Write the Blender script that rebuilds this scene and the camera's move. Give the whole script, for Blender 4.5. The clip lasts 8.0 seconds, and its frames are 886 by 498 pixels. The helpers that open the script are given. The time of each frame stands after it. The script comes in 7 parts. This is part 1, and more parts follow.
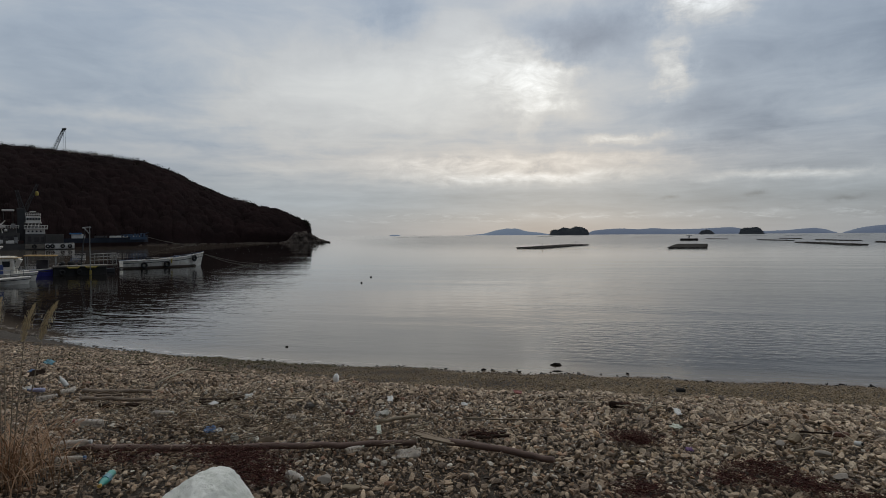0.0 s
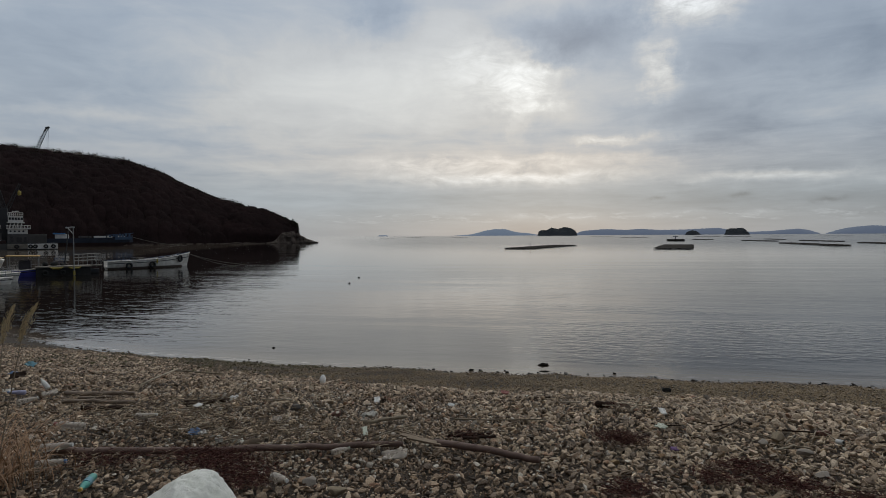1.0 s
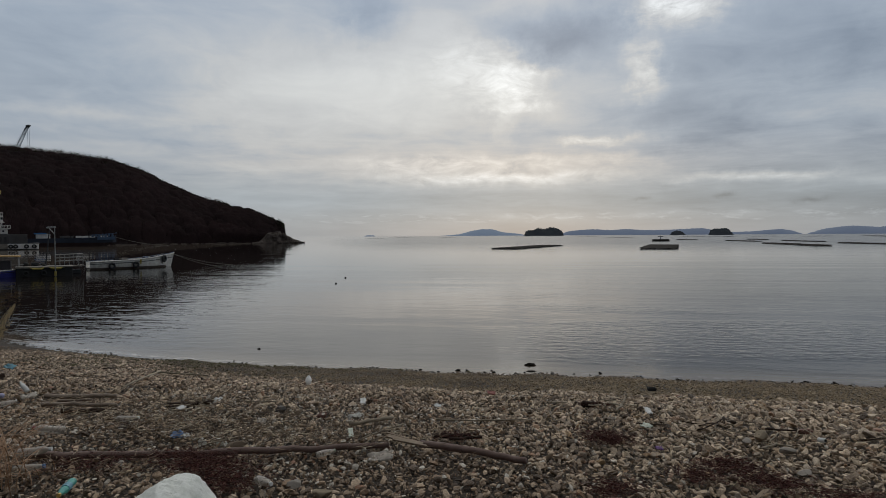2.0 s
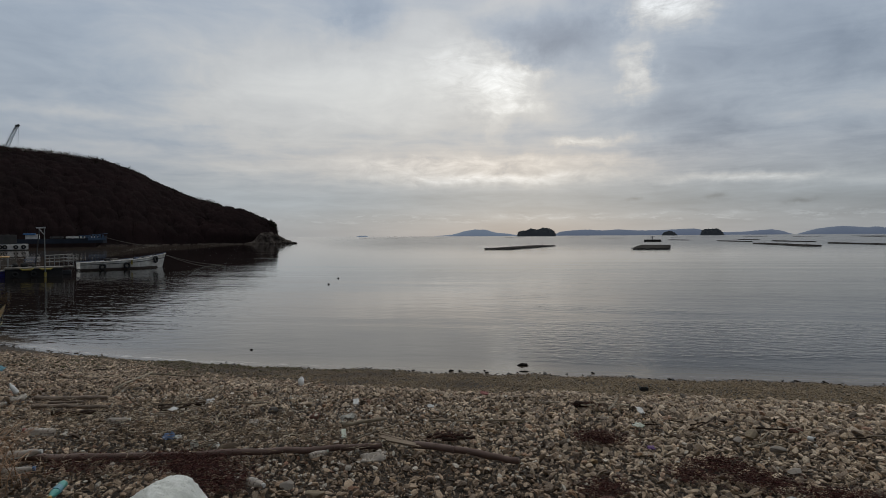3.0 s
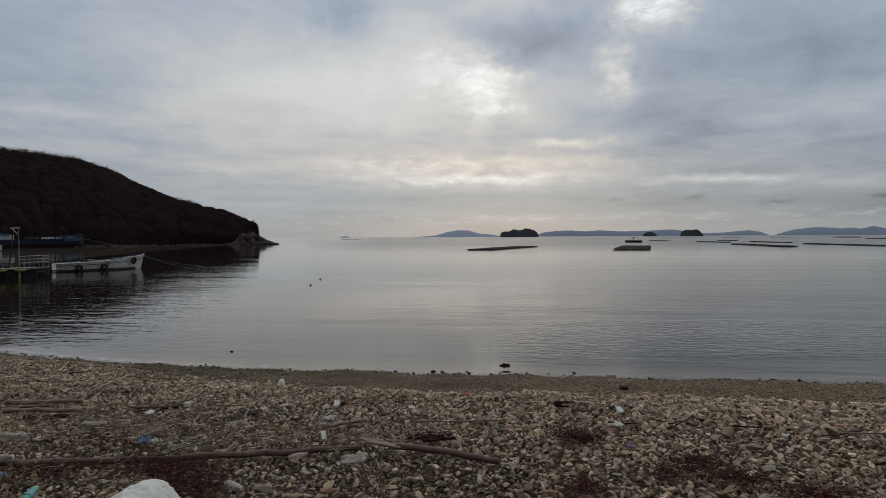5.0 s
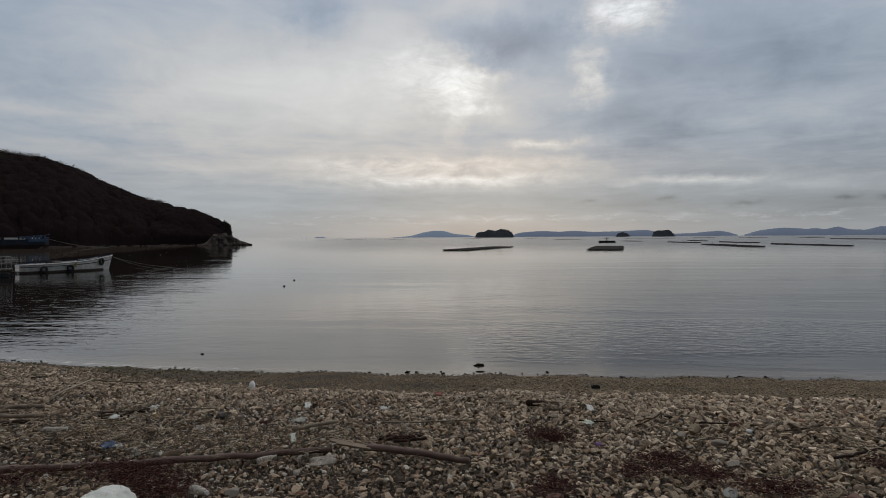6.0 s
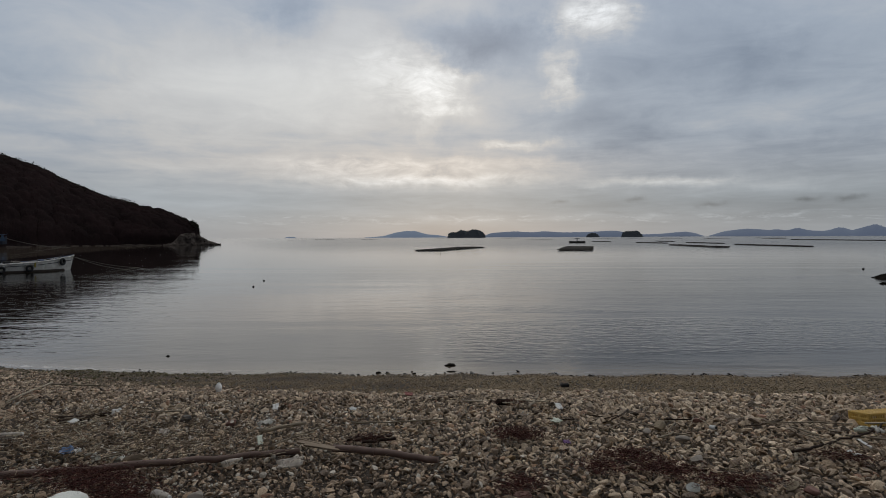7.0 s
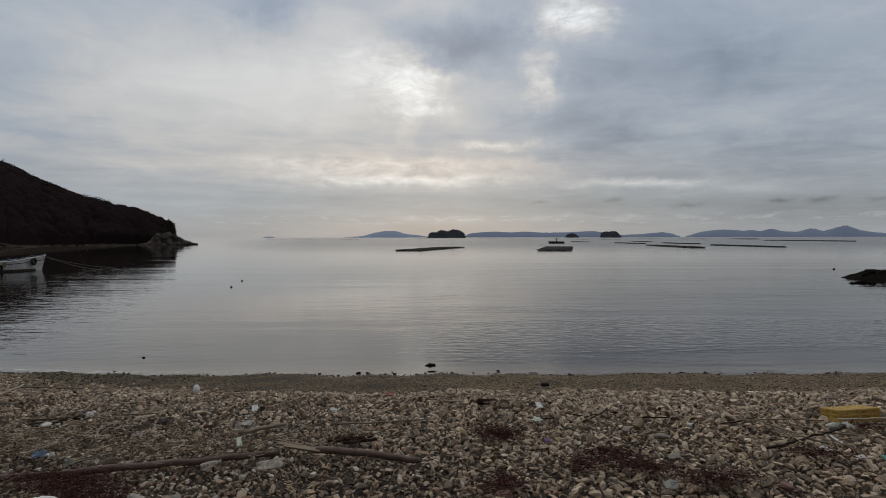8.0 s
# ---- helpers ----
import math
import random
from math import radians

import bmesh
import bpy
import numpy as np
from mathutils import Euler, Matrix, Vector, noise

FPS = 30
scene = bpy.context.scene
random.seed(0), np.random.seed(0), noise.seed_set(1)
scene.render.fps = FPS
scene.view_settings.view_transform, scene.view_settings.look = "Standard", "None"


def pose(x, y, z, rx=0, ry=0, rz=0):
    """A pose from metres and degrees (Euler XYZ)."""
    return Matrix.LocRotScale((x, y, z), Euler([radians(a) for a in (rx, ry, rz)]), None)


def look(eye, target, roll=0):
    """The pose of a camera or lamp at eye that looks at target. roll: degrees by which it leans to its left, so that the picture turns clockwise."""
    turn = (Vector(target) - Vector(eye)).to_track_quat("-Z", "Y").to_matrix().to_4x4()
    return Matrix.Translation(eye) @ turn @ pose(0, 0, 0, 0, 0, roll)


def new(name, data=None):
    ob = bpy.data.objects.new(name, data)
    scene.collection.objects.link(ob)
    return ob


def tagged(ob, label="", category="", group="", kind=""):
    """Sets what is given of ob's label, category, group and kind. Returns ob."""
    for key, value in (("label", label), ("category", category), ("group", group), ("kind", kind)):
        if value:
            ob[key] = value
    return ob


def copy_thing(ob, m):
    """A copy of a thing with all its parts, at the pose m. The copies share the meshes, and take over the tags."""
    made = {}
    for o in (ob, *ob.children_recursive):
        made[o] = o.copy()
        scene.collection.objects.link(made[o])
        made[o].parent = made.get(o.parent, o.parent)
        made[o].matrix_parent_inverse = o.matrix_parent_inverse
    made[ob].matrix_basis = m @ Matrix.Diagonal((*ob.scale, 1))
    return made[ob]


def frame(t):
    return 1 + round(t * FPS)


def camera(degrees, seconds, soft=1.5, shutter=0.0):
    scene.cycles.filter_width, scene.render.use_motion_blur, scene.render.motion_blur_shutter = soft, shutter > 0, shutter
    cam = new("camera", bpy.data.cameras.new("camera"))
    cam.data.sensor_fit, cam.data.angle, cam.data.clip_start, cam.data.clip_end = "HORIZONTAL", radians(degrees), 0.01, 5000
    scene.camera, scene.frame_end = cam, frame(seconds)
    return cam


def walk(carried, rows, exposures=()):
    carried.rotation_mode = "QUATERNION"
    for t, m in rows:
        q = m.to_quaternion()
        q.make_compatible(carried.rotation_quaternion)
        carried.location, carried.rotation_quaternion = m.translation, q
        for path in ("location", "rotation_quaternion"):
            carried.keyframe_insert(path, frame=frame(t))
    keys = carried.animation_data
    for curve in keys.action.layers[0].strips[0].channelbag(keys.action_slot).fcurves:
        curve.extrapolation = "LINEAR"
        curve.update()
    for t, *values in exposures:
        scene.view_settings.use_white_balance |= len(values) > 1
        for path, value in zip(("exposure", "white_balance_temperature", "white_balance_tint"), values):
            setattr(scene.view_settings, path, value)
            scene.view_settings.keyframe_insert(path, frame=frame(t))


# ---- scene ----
cam = camera(74.75, 8.0, soft=0.7)
PATH = [
    (0.0, pose(-0.000, -0.000, 3.450, 88.634, 0.402, 11.910)),
    (0.5, pose(0.003, 0.006, 3.451, 88.631, 0.367, 11.446)),
    (1.0, pose(0.014, 0.009, 3.451, 88.669, 0.344, 10.766)),
    (1.5, pose(0.017, 0.031, 3.451, 88.651, 0.320, 10.047)),
    (1.7, pose(0.017, 0.030, 3.452, 88.656, 0.322, 9.800)),
    (2.8, pose(0.019, 0.022, 3.455, 88.700, 0.346, 8.900)),
    (3.0, pose(0.019, 0.021, 3.456, 88.706, 0.348, 8.790)),
    (3.5, pose(0.018, 0.020, 3.454, 88.732, 0.337, 8.430)),
    (4.0, pose(0.023, 0.022, 3.457, 88.723, 0.363, 8.040)),
    (4.5, pose(0.024, 0.023, 3.455, 88.761, 0.305, 7.664)),
    (4.7, pose(0.028, 0.024, 3.455, 88.765, 0.310, 7.520)),
    (5.8, pose(0.071, 0.034, 3.452, 88.798, 0.345, 5.220)),
    (6.0, pose(0.078, 0.035, 3.451, 88.805, 0.348, 4.706)),
    (6.5, pose(0.090, 0.035, 3.448, 88.826, 0.313, 3.338)),
    (7.0, pose(0.100, 0.040, 3.445, 88.816, 0.242, 1.954)),
    (7.5, pose(0.099, 0.048, 3.445, 88.790, 0.197, 0.735)),
    (8.0, pose(0.089, 0.040, 3.445, 88.810, 0.126, -0.000)),
]
walk(cam, PATH, exposures=[(0.0, -2.0, 6500.0, 10.0), (8.0, -2.06, 6550.0, 11.5)])

# ---- sky, sun ----
SUN_AZ, SUN_EL = -0.8, 14.5


class Nodes:
    """A thin wrapper that adds shader nodes to a tree."""

    def __init__(self, tree):
        self.tree = tree

    def add(self, kind, **props):
        n = self.tree.nodes.new(kind)
        for k, v in props.items():
            setattr(n, k, v)
        return n

    def link(self, a, b):
        self.tree.links.new(a, b)

    def put(self, socket, value):
        if isinstance(value, bpy.types.NodeSocket):
            self.link(value, socket)
        elif isinstance(value, tuple) and len(value) == 3 and socket.type == "RGBA":
            socket.default_value = (*value, 1)
        else:
            socket.default_value = value

    def math(self, op, a, b=0.0, c=None, clamp=False):
        n = self.add("ShaderNodeMath", operation=op, use_clamp=clamp)
        self.put(n.inputs[0], a)
        self.put(n.inputs[1], b)
        if c is not None:
            self.put(n.inputs[2], c)
        return n.outputs[0]

    def vec(self, op, a, b=(0, 0, 0)):
        n = self.add("ShaderNodeVectorMath", operation=op)
        self.put(n.inputs[0], a)
        self.put(n.inputs[1], b)
        return n.outputs[0]

    def mix(self, fac, a, b, blend="MIX"):
        n = self.add("ShaderNodeMix", data_type="RGBA", blend_type=blend)
        self.put(n.inputs[0], fac)
        self.put(n.inputs[6], a)
        self.put(n.inputs[7], b)
        return n.outputs[2]

    def noise(self, vector, scale, detail=4.0, rough=0.55, distortion=0.0):
        n = self.add("ShaderNodeTexNoise")
        self.put(n.inputs["Vector"], vector)
        self.put(n.inputs["Scale"], scale)
        n.inputs["Detail"].default_value = detail
        n.inputs["Roughness"].default_value = rough
        n.inputs["Distortion"].default_value = distortion
        return n.outputs[0]

    def span(self, value, a, b, lo=0.0, hi=1.0, smooth=False):
        n = self.add("ShaderNodeMapRange", interpolation_type="SMOOTHSTEP" if smooth else "LINEAR")
        self.put(n.inputs[0], value)
        for k, v in zip((1, 2, 3, 4), (a, b, lo, hi)):
            n.inputs[k].default_value = v
        return n.outputs[0]

    def ramp(self, fac, stops, constant=False):
        n = self.add("ShaderNodeValToRGB")
        self.put(n.inputs[0], fac)
        r = n.color_ramp
        r.interpolation = "CONSTANT" if constant else "LINEAR"
        r.elements[1].position = 1.0
        r.elements[0].position = 0.0
        r.elements[0].color, r.elements[1].color = (*stops[0][1], 1), (*stops[-1][1], 1)
        for p, c in stops[1:-1]:
            r.elements.new(p).color = (*c, 1)
        return n.outputs[0]

    def xyz(self, x, y, z):
        n = self.add("ShaderNodeCombineXYZ")
        for s, v in zip(n.inputs, (x, y, z)):
            self.put(s, v)
        return n.outputs[0]


def build_sky():
    world = bpy.data.worlds.new("sky")
    scene.world = world
    world.use_nodes = True
    world.node_tree.nodes.clear()
    k = Nodes(world.node_tree)
    out = k.add("ShaderNodeOutputWorld")
    bg = k.add("ShaderNodeBackground")
    k.link(bg.outputs[0], out.inputs[0])
    d = k.add("ShaderNodeTexCoord").outputs["Generated"]
    sep = k.add("ShaderNodeSeparateXYZ")
    k.link(d, sep.inputs[0])
    x, y, z = sep.outputs
    zc = k.math("MAXIMUM", z, 0.0)
    el = k.math("MULTIPLY", k.math("ARCSINE", z), 57.2958)
    az = k.math("MULTIPLY", k.math("ARCTAN2", x, y), 57.2958)
    # the cloud sheet, seen in perspective
    lift = k.math("ADD", zc, 0.09)
    sheet = k.xyz(k.math("DIVIDE", x, lift), k.math("DIVIDE", y, lift), 0.0)
    big = k.noise(sheet, 0.55, 5.0, 0.55, 0.3)
    fine = k.noise(sheet, 2.3, 6.0, 0.6, 0.5)
    # ragged edges for the cloud gaps
    wob1 = k.math("SUBTRACT", k.noise(d, 9.0, 5.0, 0.6), 0.5)
    wob2 = k.math("SUBTRACT", k.noise(k.vec("ADD", d, (3.1, 1.7, 5.3)), 11.0, 5.0, 0.6), 0.5)
    wob3 = k.math("SUBTRACT", k.noise(k.vec("ADD", d, (8.1, 2.7, 1.3)), 34.0, 5.0, 0.62), 0.5)
    damp = k.span(el, 0.0, 16.0, 0.15, 1.0)
    azw = k.math("ADD", az, k.math("ADD", k.math("MULTIPLY", wob1, 8.0), k.math("MULTIPLY", wob3, 3.2)))
    elw = k.math("ADD", el, k.math("MULTIPLY", damp, k.math("ADD", k.math("MULTIPLY", wob2, 4.0), k.math("MULTIPLY", wob3, 1.6))))
    azc, elc = k.math("ADD", az, k.math("MULTIPLY", wob3, 2.2)), k.math("ADD", el, k.math("MULTIPLY", wob3, 0.7))
    cloudlets = k.span(k.noise(k.vec("MULTIPLY", d, (1.0, 1.0, 2.6)), 19.0, 6.0, 0.62, 0.6), 0.34, 0.66, 0.35, 1.65)

    def patch(a, e, sa, se, small=False):
        u = k.math("DIVIDE", k.math("SUBTRACT", azc if small else azw, a), sa)
        v = k.math("DIVIDE", k.math("SUBTRACT", elc if small else elw, e), se)
        r = k.math("ADD", k.math("MULTIPLY", u, u), k.math("MULTIPLY", v, v))
        return k.math("EXPONENT", k.math("MULTIPLY", r, -1.0))

    # brightness of the cloud cover by height, then the thin and the thick places in it
    level = k.ramp(k.span(el, -2.0, 60.0), SKY_LEVELS)
    fac = k.math("ADD", 1.0, k.math("MULTIPLY", k.math("SUBTRACT", big, 0.5), 0.5))
    fac = k.math("ADD", fac, k.math("MULTIPLY", k.math("SUBTRACT", fine, 0.5), k.span(el, 0.5, 6.0, 0.06, 0.50)))
    for a, e, sa, se, amount in SKY_PATCHES:
        p = patch(a, e, sa, se, sa < 1.5 and e < 4.0)
        fac = k.math("ADD", fac, k.math("MULTIPLY", k.math("MULTIPLY", p, cloudlets) if amount > 0.17 and e > 4.0 else p, amount))
    # thin level streaks low over the sea
    streak = k.noise(k.xyz(k.math("MULTIPLY", az, 0.05), k.math("MULTIPLY", el, 0.85), 0.0), 1.0, 5.0, 0.6, 0.3)
    fac = k.math("ADD", fac, k.math("MULTIPLY", k.math("MULTIPLY", k.math("SUBTRACT", streak, 0.5), 0.42), patch(0.0, 6.5, 60.0, 4.5)))
    # a row of small bright puffs above the horizon
    puff = k.span(k.noise(k.xyz(k.math("MULTIPLY", az, 0.55), k.math("MULTIPLY", el, 2.6), 3.0), 1.0, 4.0, 0.65, 0.4), 0.52, 0.68)
    low = k.math("MULTIPLY", k.span(el, 1.0, 1.5, 0.0, 1.0, True), k.span(el, 1.8, 2.4, 1.0, 0.0, True))
    fac = k.math("ADD", fac, k.math("MULTIPLY", k.math("MULTIPLY", puff, low), 0.26))
    # the glow round the hidden sun
    ua = k.math("DIVIDE", k.math("SUBTRACT", az, SUN_AZ), 26.0)
    ue = k.math("DIVIDE", k.math("SUBTRACT", el, SUN_EL), 13.0)
    glow = k.math("EXPONENT", k.math("MULTIPLY", k.math("ADD", k.math("MULTIPLY", ua, ua), k.math("MULTIPLY", ue, ue)), -1.0))
    fac = k.math("ADD", fac, k.math("MULTIPLY", glow, 0.16))
    # the half of the sky away from the sun is duller
    side = k.span(y, -0.7, 0.6, 0.23, 1.0, True)
    fac = k.math("MULTIPLY", k.math("MAXIMUM", fac, 0.2), side)
    tint = k.ramp(k.span(fac, 0.55, 1.5), [(0.0, (0.78, 0.925, 1.16)), (0.42, (0.885, 0.98, 1.115)), (0.72, (1.01, 1.0, 0.995)), (1.0, (1.02, 1.0, 0.97))])
    tint = k.mix(k.span(el, 1.5, 9.0, 0.85, 0.0, True), tint, (1.005, 1.0, 1.005))
    tint = k.mix(k.math("MULTIPLY", patch(0.0, 3.3, 60.0, 1.5), 0.8), tint, (0.955, 1.0, 1.055))
    warm = k.mix(k.math("MULTIPLY", patch(-3.0, 6.6, 24.0, 1.8), 0.8), (0.985, 1.0, 0.995), (1.06, 1.0, 0.945))
    cloud = k.mix(1.0, k.mix(1.0, tint, warm, "MULTIPLY"), level, "MULTIPLY")
    cloud = k.vec("MULTIPLY", cloud, k.xyz(fac, fac, fac))
    nish = k.add("ShaderNodeTexSky", sky_type="NISHITA", sun_disc=False, sun_elevation=radians(SUN_EL), sun_rotation=radians(SUN_AZ))
    blue = k.vec("MULTIPLY", nish.outputs[0], (0.1, 0.1, 0.1))
    k.link(k.mix(0.97, blue, cloud), bg.inputs[0])
    bg.inputs[1].default_value = 4.0


# (share of -2..60 degrees of height, linear brightness)
SKY_LEVELS = [(0.0, (0.30, 0.325, 0.345)), (0.035, (0.315, 0.34, 0.36)), (0.09, (0.345, 0.37, 0.39)), (0.16, (0.415, 0.42, 0.425)),
              (0.26, (0.430, 0.445, 0.46)), (0.40, (0.415, 0.44, 0.475)), (0.52, (0.52, 0.51, 0.495)), (0.64, (0.74, 0.68, 0.61)), (0.78, (0.98, 0.88, 0.76)), (1.0, (1.20, 1.05, 0.88))]
# azimuth, height, half width, half height (degrees), amount
SKY_PATCHES = [
    # thin bright places
    (12.6, 20.0, 3.0, 1.7, 0.70), (11.6, 20.8, 1.6, 1.0, 0.25), (9.7, 14.6, 1.4, 2.2, 0.42), (-2.7, 14.0, 2.6, 2.2, 0.62), (-1.9, 12.1, 2.8, 0.5, 0.36),
    (-0.8, 15.6, 1.8, 0.7, 0.22), (-7.4, 15.7, 3.6, 2.3, 0.34), (-11.0, 15.0, 8.0, 5.0, 0.16), (-23.0, 13.0, 11.0, 6.5, 0.17), (-3.0, 10.4, 0.9, 1.7, 0.16), (5.9, 8.9, 3.0, 0.42, 0.52), (-4.7, 6.9, 13.0, 0.7, 0.46),
    (-3.6, 5.5, 10.5, 0.6, 0.62), (-12.0, 6.5, 6.0, 1.0, 0.18), (18.6, 5.0, 6.0, 0.40, 0.42), (28.0, 4.5, 6.5, 0.5, 0.16), (27.6, 10.7, 5.5, 1.8, 0.14),
    (34.0, 10.6, 5.0, 2.0, 0.08), (-3.0, 21.5, 3.6, 2.2, 0.14), (-10.5, 20.5, 3.0, 2.5, 0.12), (-28.9, 13.0, 7.0, 3.4, 0.15), (-21.0, 14.5, 5.5, 3.6, 0.15),
    (-14.0, 13.0, 5.0, 3.0, 0.16), (-34.8, 10.4, 8.5, 0.5, 0.09), (-43.6, 10.2, 6.0, 0.5, 0.08), (-27.4, 6.4, 5.0, 0.5, 0.12), (-20.0, 8.6, 7.0, 0.8, 0.10), (18.0, 7.3, 5.0, 0.7, 0.08),
    # thick bluish places
    (3.7, 18.2, 6.0, 2.9, -0.46), (18.0, 16.0, 7.0, 3.0, -0.12), (24.0, 13.0, 15.0, 11.0, -0.10), (28.0, 5.0, 14.0, 5.0, -0.08), (33.0, 3.0, 14.0, 4.0, -0.08), (8.1, 11.5, 4.5, 1.4, -0.14), (15.0, 9.4, 5.0, 2.8, -0.24), (26.0, 14.3, 4.8, 2.4, -0.20), (-5.2, 19.0, 4.0, 1.6, -0.12),
    (22.0, 19.5, 4.0, 2.5, -0.10), (-16.8, 20.6, 2.7, 2.3, -0.22), (-47.0, 15.6, 6.5, 3.0, -0.12), (-14.4, 10.0, 2.4, 1.8, -0.08), (1.0, 9.4, 4.5, 1.0, -0.12),
    (-44.0, 8.6, 7.0, 0.6, -0.07), (-4.0, 3.4, 15.0, 0.9, -0.13), (20.0, 3.1, 14.0, 0.9, -0.12), (14.0, 15.0, 3.5, 2.0, -0.10), (32.0, 7.0, 6.0, 1.2, -0.10),
    # small dark clouds low over the sea
    (9.3, 3.3, 0.65, 0.16, -0.25), (16.6, 3.5, 0.8, 0.2, -0.26), (22.8, 2.8, 1.0, 0.2, -0.24), (14.5, 2.3, 1.2, 0.14, -0.12), (19.0, 2.15, 1.2, 0.16, -0.12),
    (30.2, 3.1, 0.7, 0.22, -0.26), (33.0, 3.05, 0.9, 0.24, -0.30), (37.0, 3.0, 0.9, 0.2, -0.2),
    # low bright puffs
    (-9.0, 1.75, 1.2, 0.22, 0.12), (-3.0, 1.8, 1.4, 0.22, 0.16), (2.5, 1.75, 1.4, 0.22, 0.15), (9.0, 1.75, 1.4, 0.2, 0.13), (18.0, 1.9, 1.4, 0.2, 0.13),
]
build_sky()
sun = new("sun", bpy.data.lights.new("sun", "SUN"))
sun.data.energy, sun.data.angle, sun.data.color = 0.5, radians(90), (1.0, 0.95, 0.88)
_a, _e = radians(SUN_AZ), radians(SUN_EL)
sun.matrix_world = look((math.sin(_a) * math.cos(_e) * 50, math.cos(_a) * math.cos(_e) * 50, math.sin(_e) * 50 + 5), (0, 0, 5))


# ---- materials ----
def material(name, rough=0.7, metal=0.0, spec=0.5):
    m = bpy.data.materials.new(name)
    m.use_nodes = True
    k = Nodes(m.node_tree)
    b = m.node_tree.nodes["Principled BSDF"]
    b.inputs["Roughness"].default_value = rough
    b.inputs["Metallic"].default_value = metal
    b.inputs["Specular IOR Level"].default_value = spec
    return m, k, b


def bump(k, b, height, strength=0.5, distance=0.01):
    n = k.add("ShaderNodeBump")
    n.inputs["Strength"].default_value = strength
    n.inputs["Distance"].default_value = distance
    k.put(n.inputs["Height"], height)
    k.link(n.outputs[0], b.inputs["Normal"])


def object_coords(k):
    return k.add("ShaderNodeTexCoord").outputs["Object"]


def position(k):
    return k.add("ShaderNodeNewGeometry").outputs["Position"]


def worn(name, color, dark=None, rough=0.6, scale=3.0, grain=40.0, metal=0.0, spec=0.5, relief=0.003, amount=0.6):
    """Paint, wood, plastic or stone with stains at one scale and grain at another."""
    m, k, b = material(name, rough, metal, spec)
    dark = dark or tuple(c * 0.55 for c in color)
    p = object_coords(k)
    stain = k.span(k.noise(p, scale, 5.0, 0.62, 0.4), 0.38, 0.7)
    fleck = k.noise(p, grain, 3.0, 0.6)
    col = k.mix(k.math("MULTIPLY", stain, amount), color, dark)
    col = k.mix(k.span(fleck, 0.3, 0.75, 0.0, 0.35), col, tuple(c * 0.7 for c in color))
    k.link(col, b.inputs["Base Color"])
    k.link(k.span(stain, 0.0, 1.0, rough, min(1.0, rough + 0.2)), b.inputs["Roughness"])
    bump(k, b, fleck, 0.4, relief)
    return m


STONE_STOPS = [(0.0, (0.050, 0.039, 0.031)), (0.10, (0.130, 0.104, 0.082)), (0.22, (0.270, 0.224, 0.176)), (0.34, (0.480, 0.412, 0.328)), (0.46, (0.190, 0.156, 0.124)), (0.56, (0.500, 0.428, 0.344)), (0.64, (0.095, 0.074, 0.060)),
               (0.72, (0.330, 0.252, 0.182)), (0.80, (0.640, 0.560, 0.460)), (0.88, (0.260, 0.228, 0.194)), (0.94, (0.800, 0.730, 0.620)), (0.97, (0.280, 0.165, 0.125)), (1.0, (0.420, 0.330, 0.215))]


def stone_material(name, single, shade=1.0, tone=(1.0, 1.0, 1.0), even=0.0):
    m, k, b = material(name, 0.62, 0.0, 0.35)
    rnd = k.add("ShaderNodeObjectInfo").outputs["Random"] if single else k.add("ShaderNodeNewGeometry").outputs["Random Per Island"]
    col = k.ramp(rnd, [(p, tuple(c * shade * t for c, t in zip(q, tone))) for p, q in STONE_STOPS])
    col = k.mix(even, col, (0.270 * shade, 0.186 * shade, 0.092 * shade))
    p = position(k)
    n1 = k.noise(p, 34.0, 5.0, 0.65)
    n2 = k.noise(p, 150.0, 3.0, 0.6)
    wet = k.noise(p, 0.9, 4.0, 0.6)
    col = k.mix(k.span(n1, 0.40, 0.75, 0.0, 0.35), col, (0.20 * shade, 0.16 * shade, 0.12 * shade))
    col = k.mix(k.span(n2, 0.5, 0.8, 0.0, 0.25), col, (0.4, 0.385, 0.35))
    sep = k.add("ShaderNodeSeparateXYZ")
    k.link(p, sep.inputs[0])
    # damp, weed-stained stones along the wrack line, with shade painted into the near ones too
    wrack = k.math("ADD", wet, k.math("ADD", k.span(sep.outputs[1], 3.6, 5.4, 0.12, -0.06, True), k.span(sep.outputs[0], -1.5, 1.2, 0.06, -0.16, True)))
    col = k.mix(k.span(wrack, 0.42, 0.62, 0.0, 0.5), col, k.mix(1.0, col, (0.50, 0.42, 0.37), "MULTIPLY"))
    k.link(col, b.inputs["Base Color"])
    bump(k, b, k.math("ADD", n1, k.math("MULTIPLY", n2, 0.4)), 0.9, 0.014)
    return m


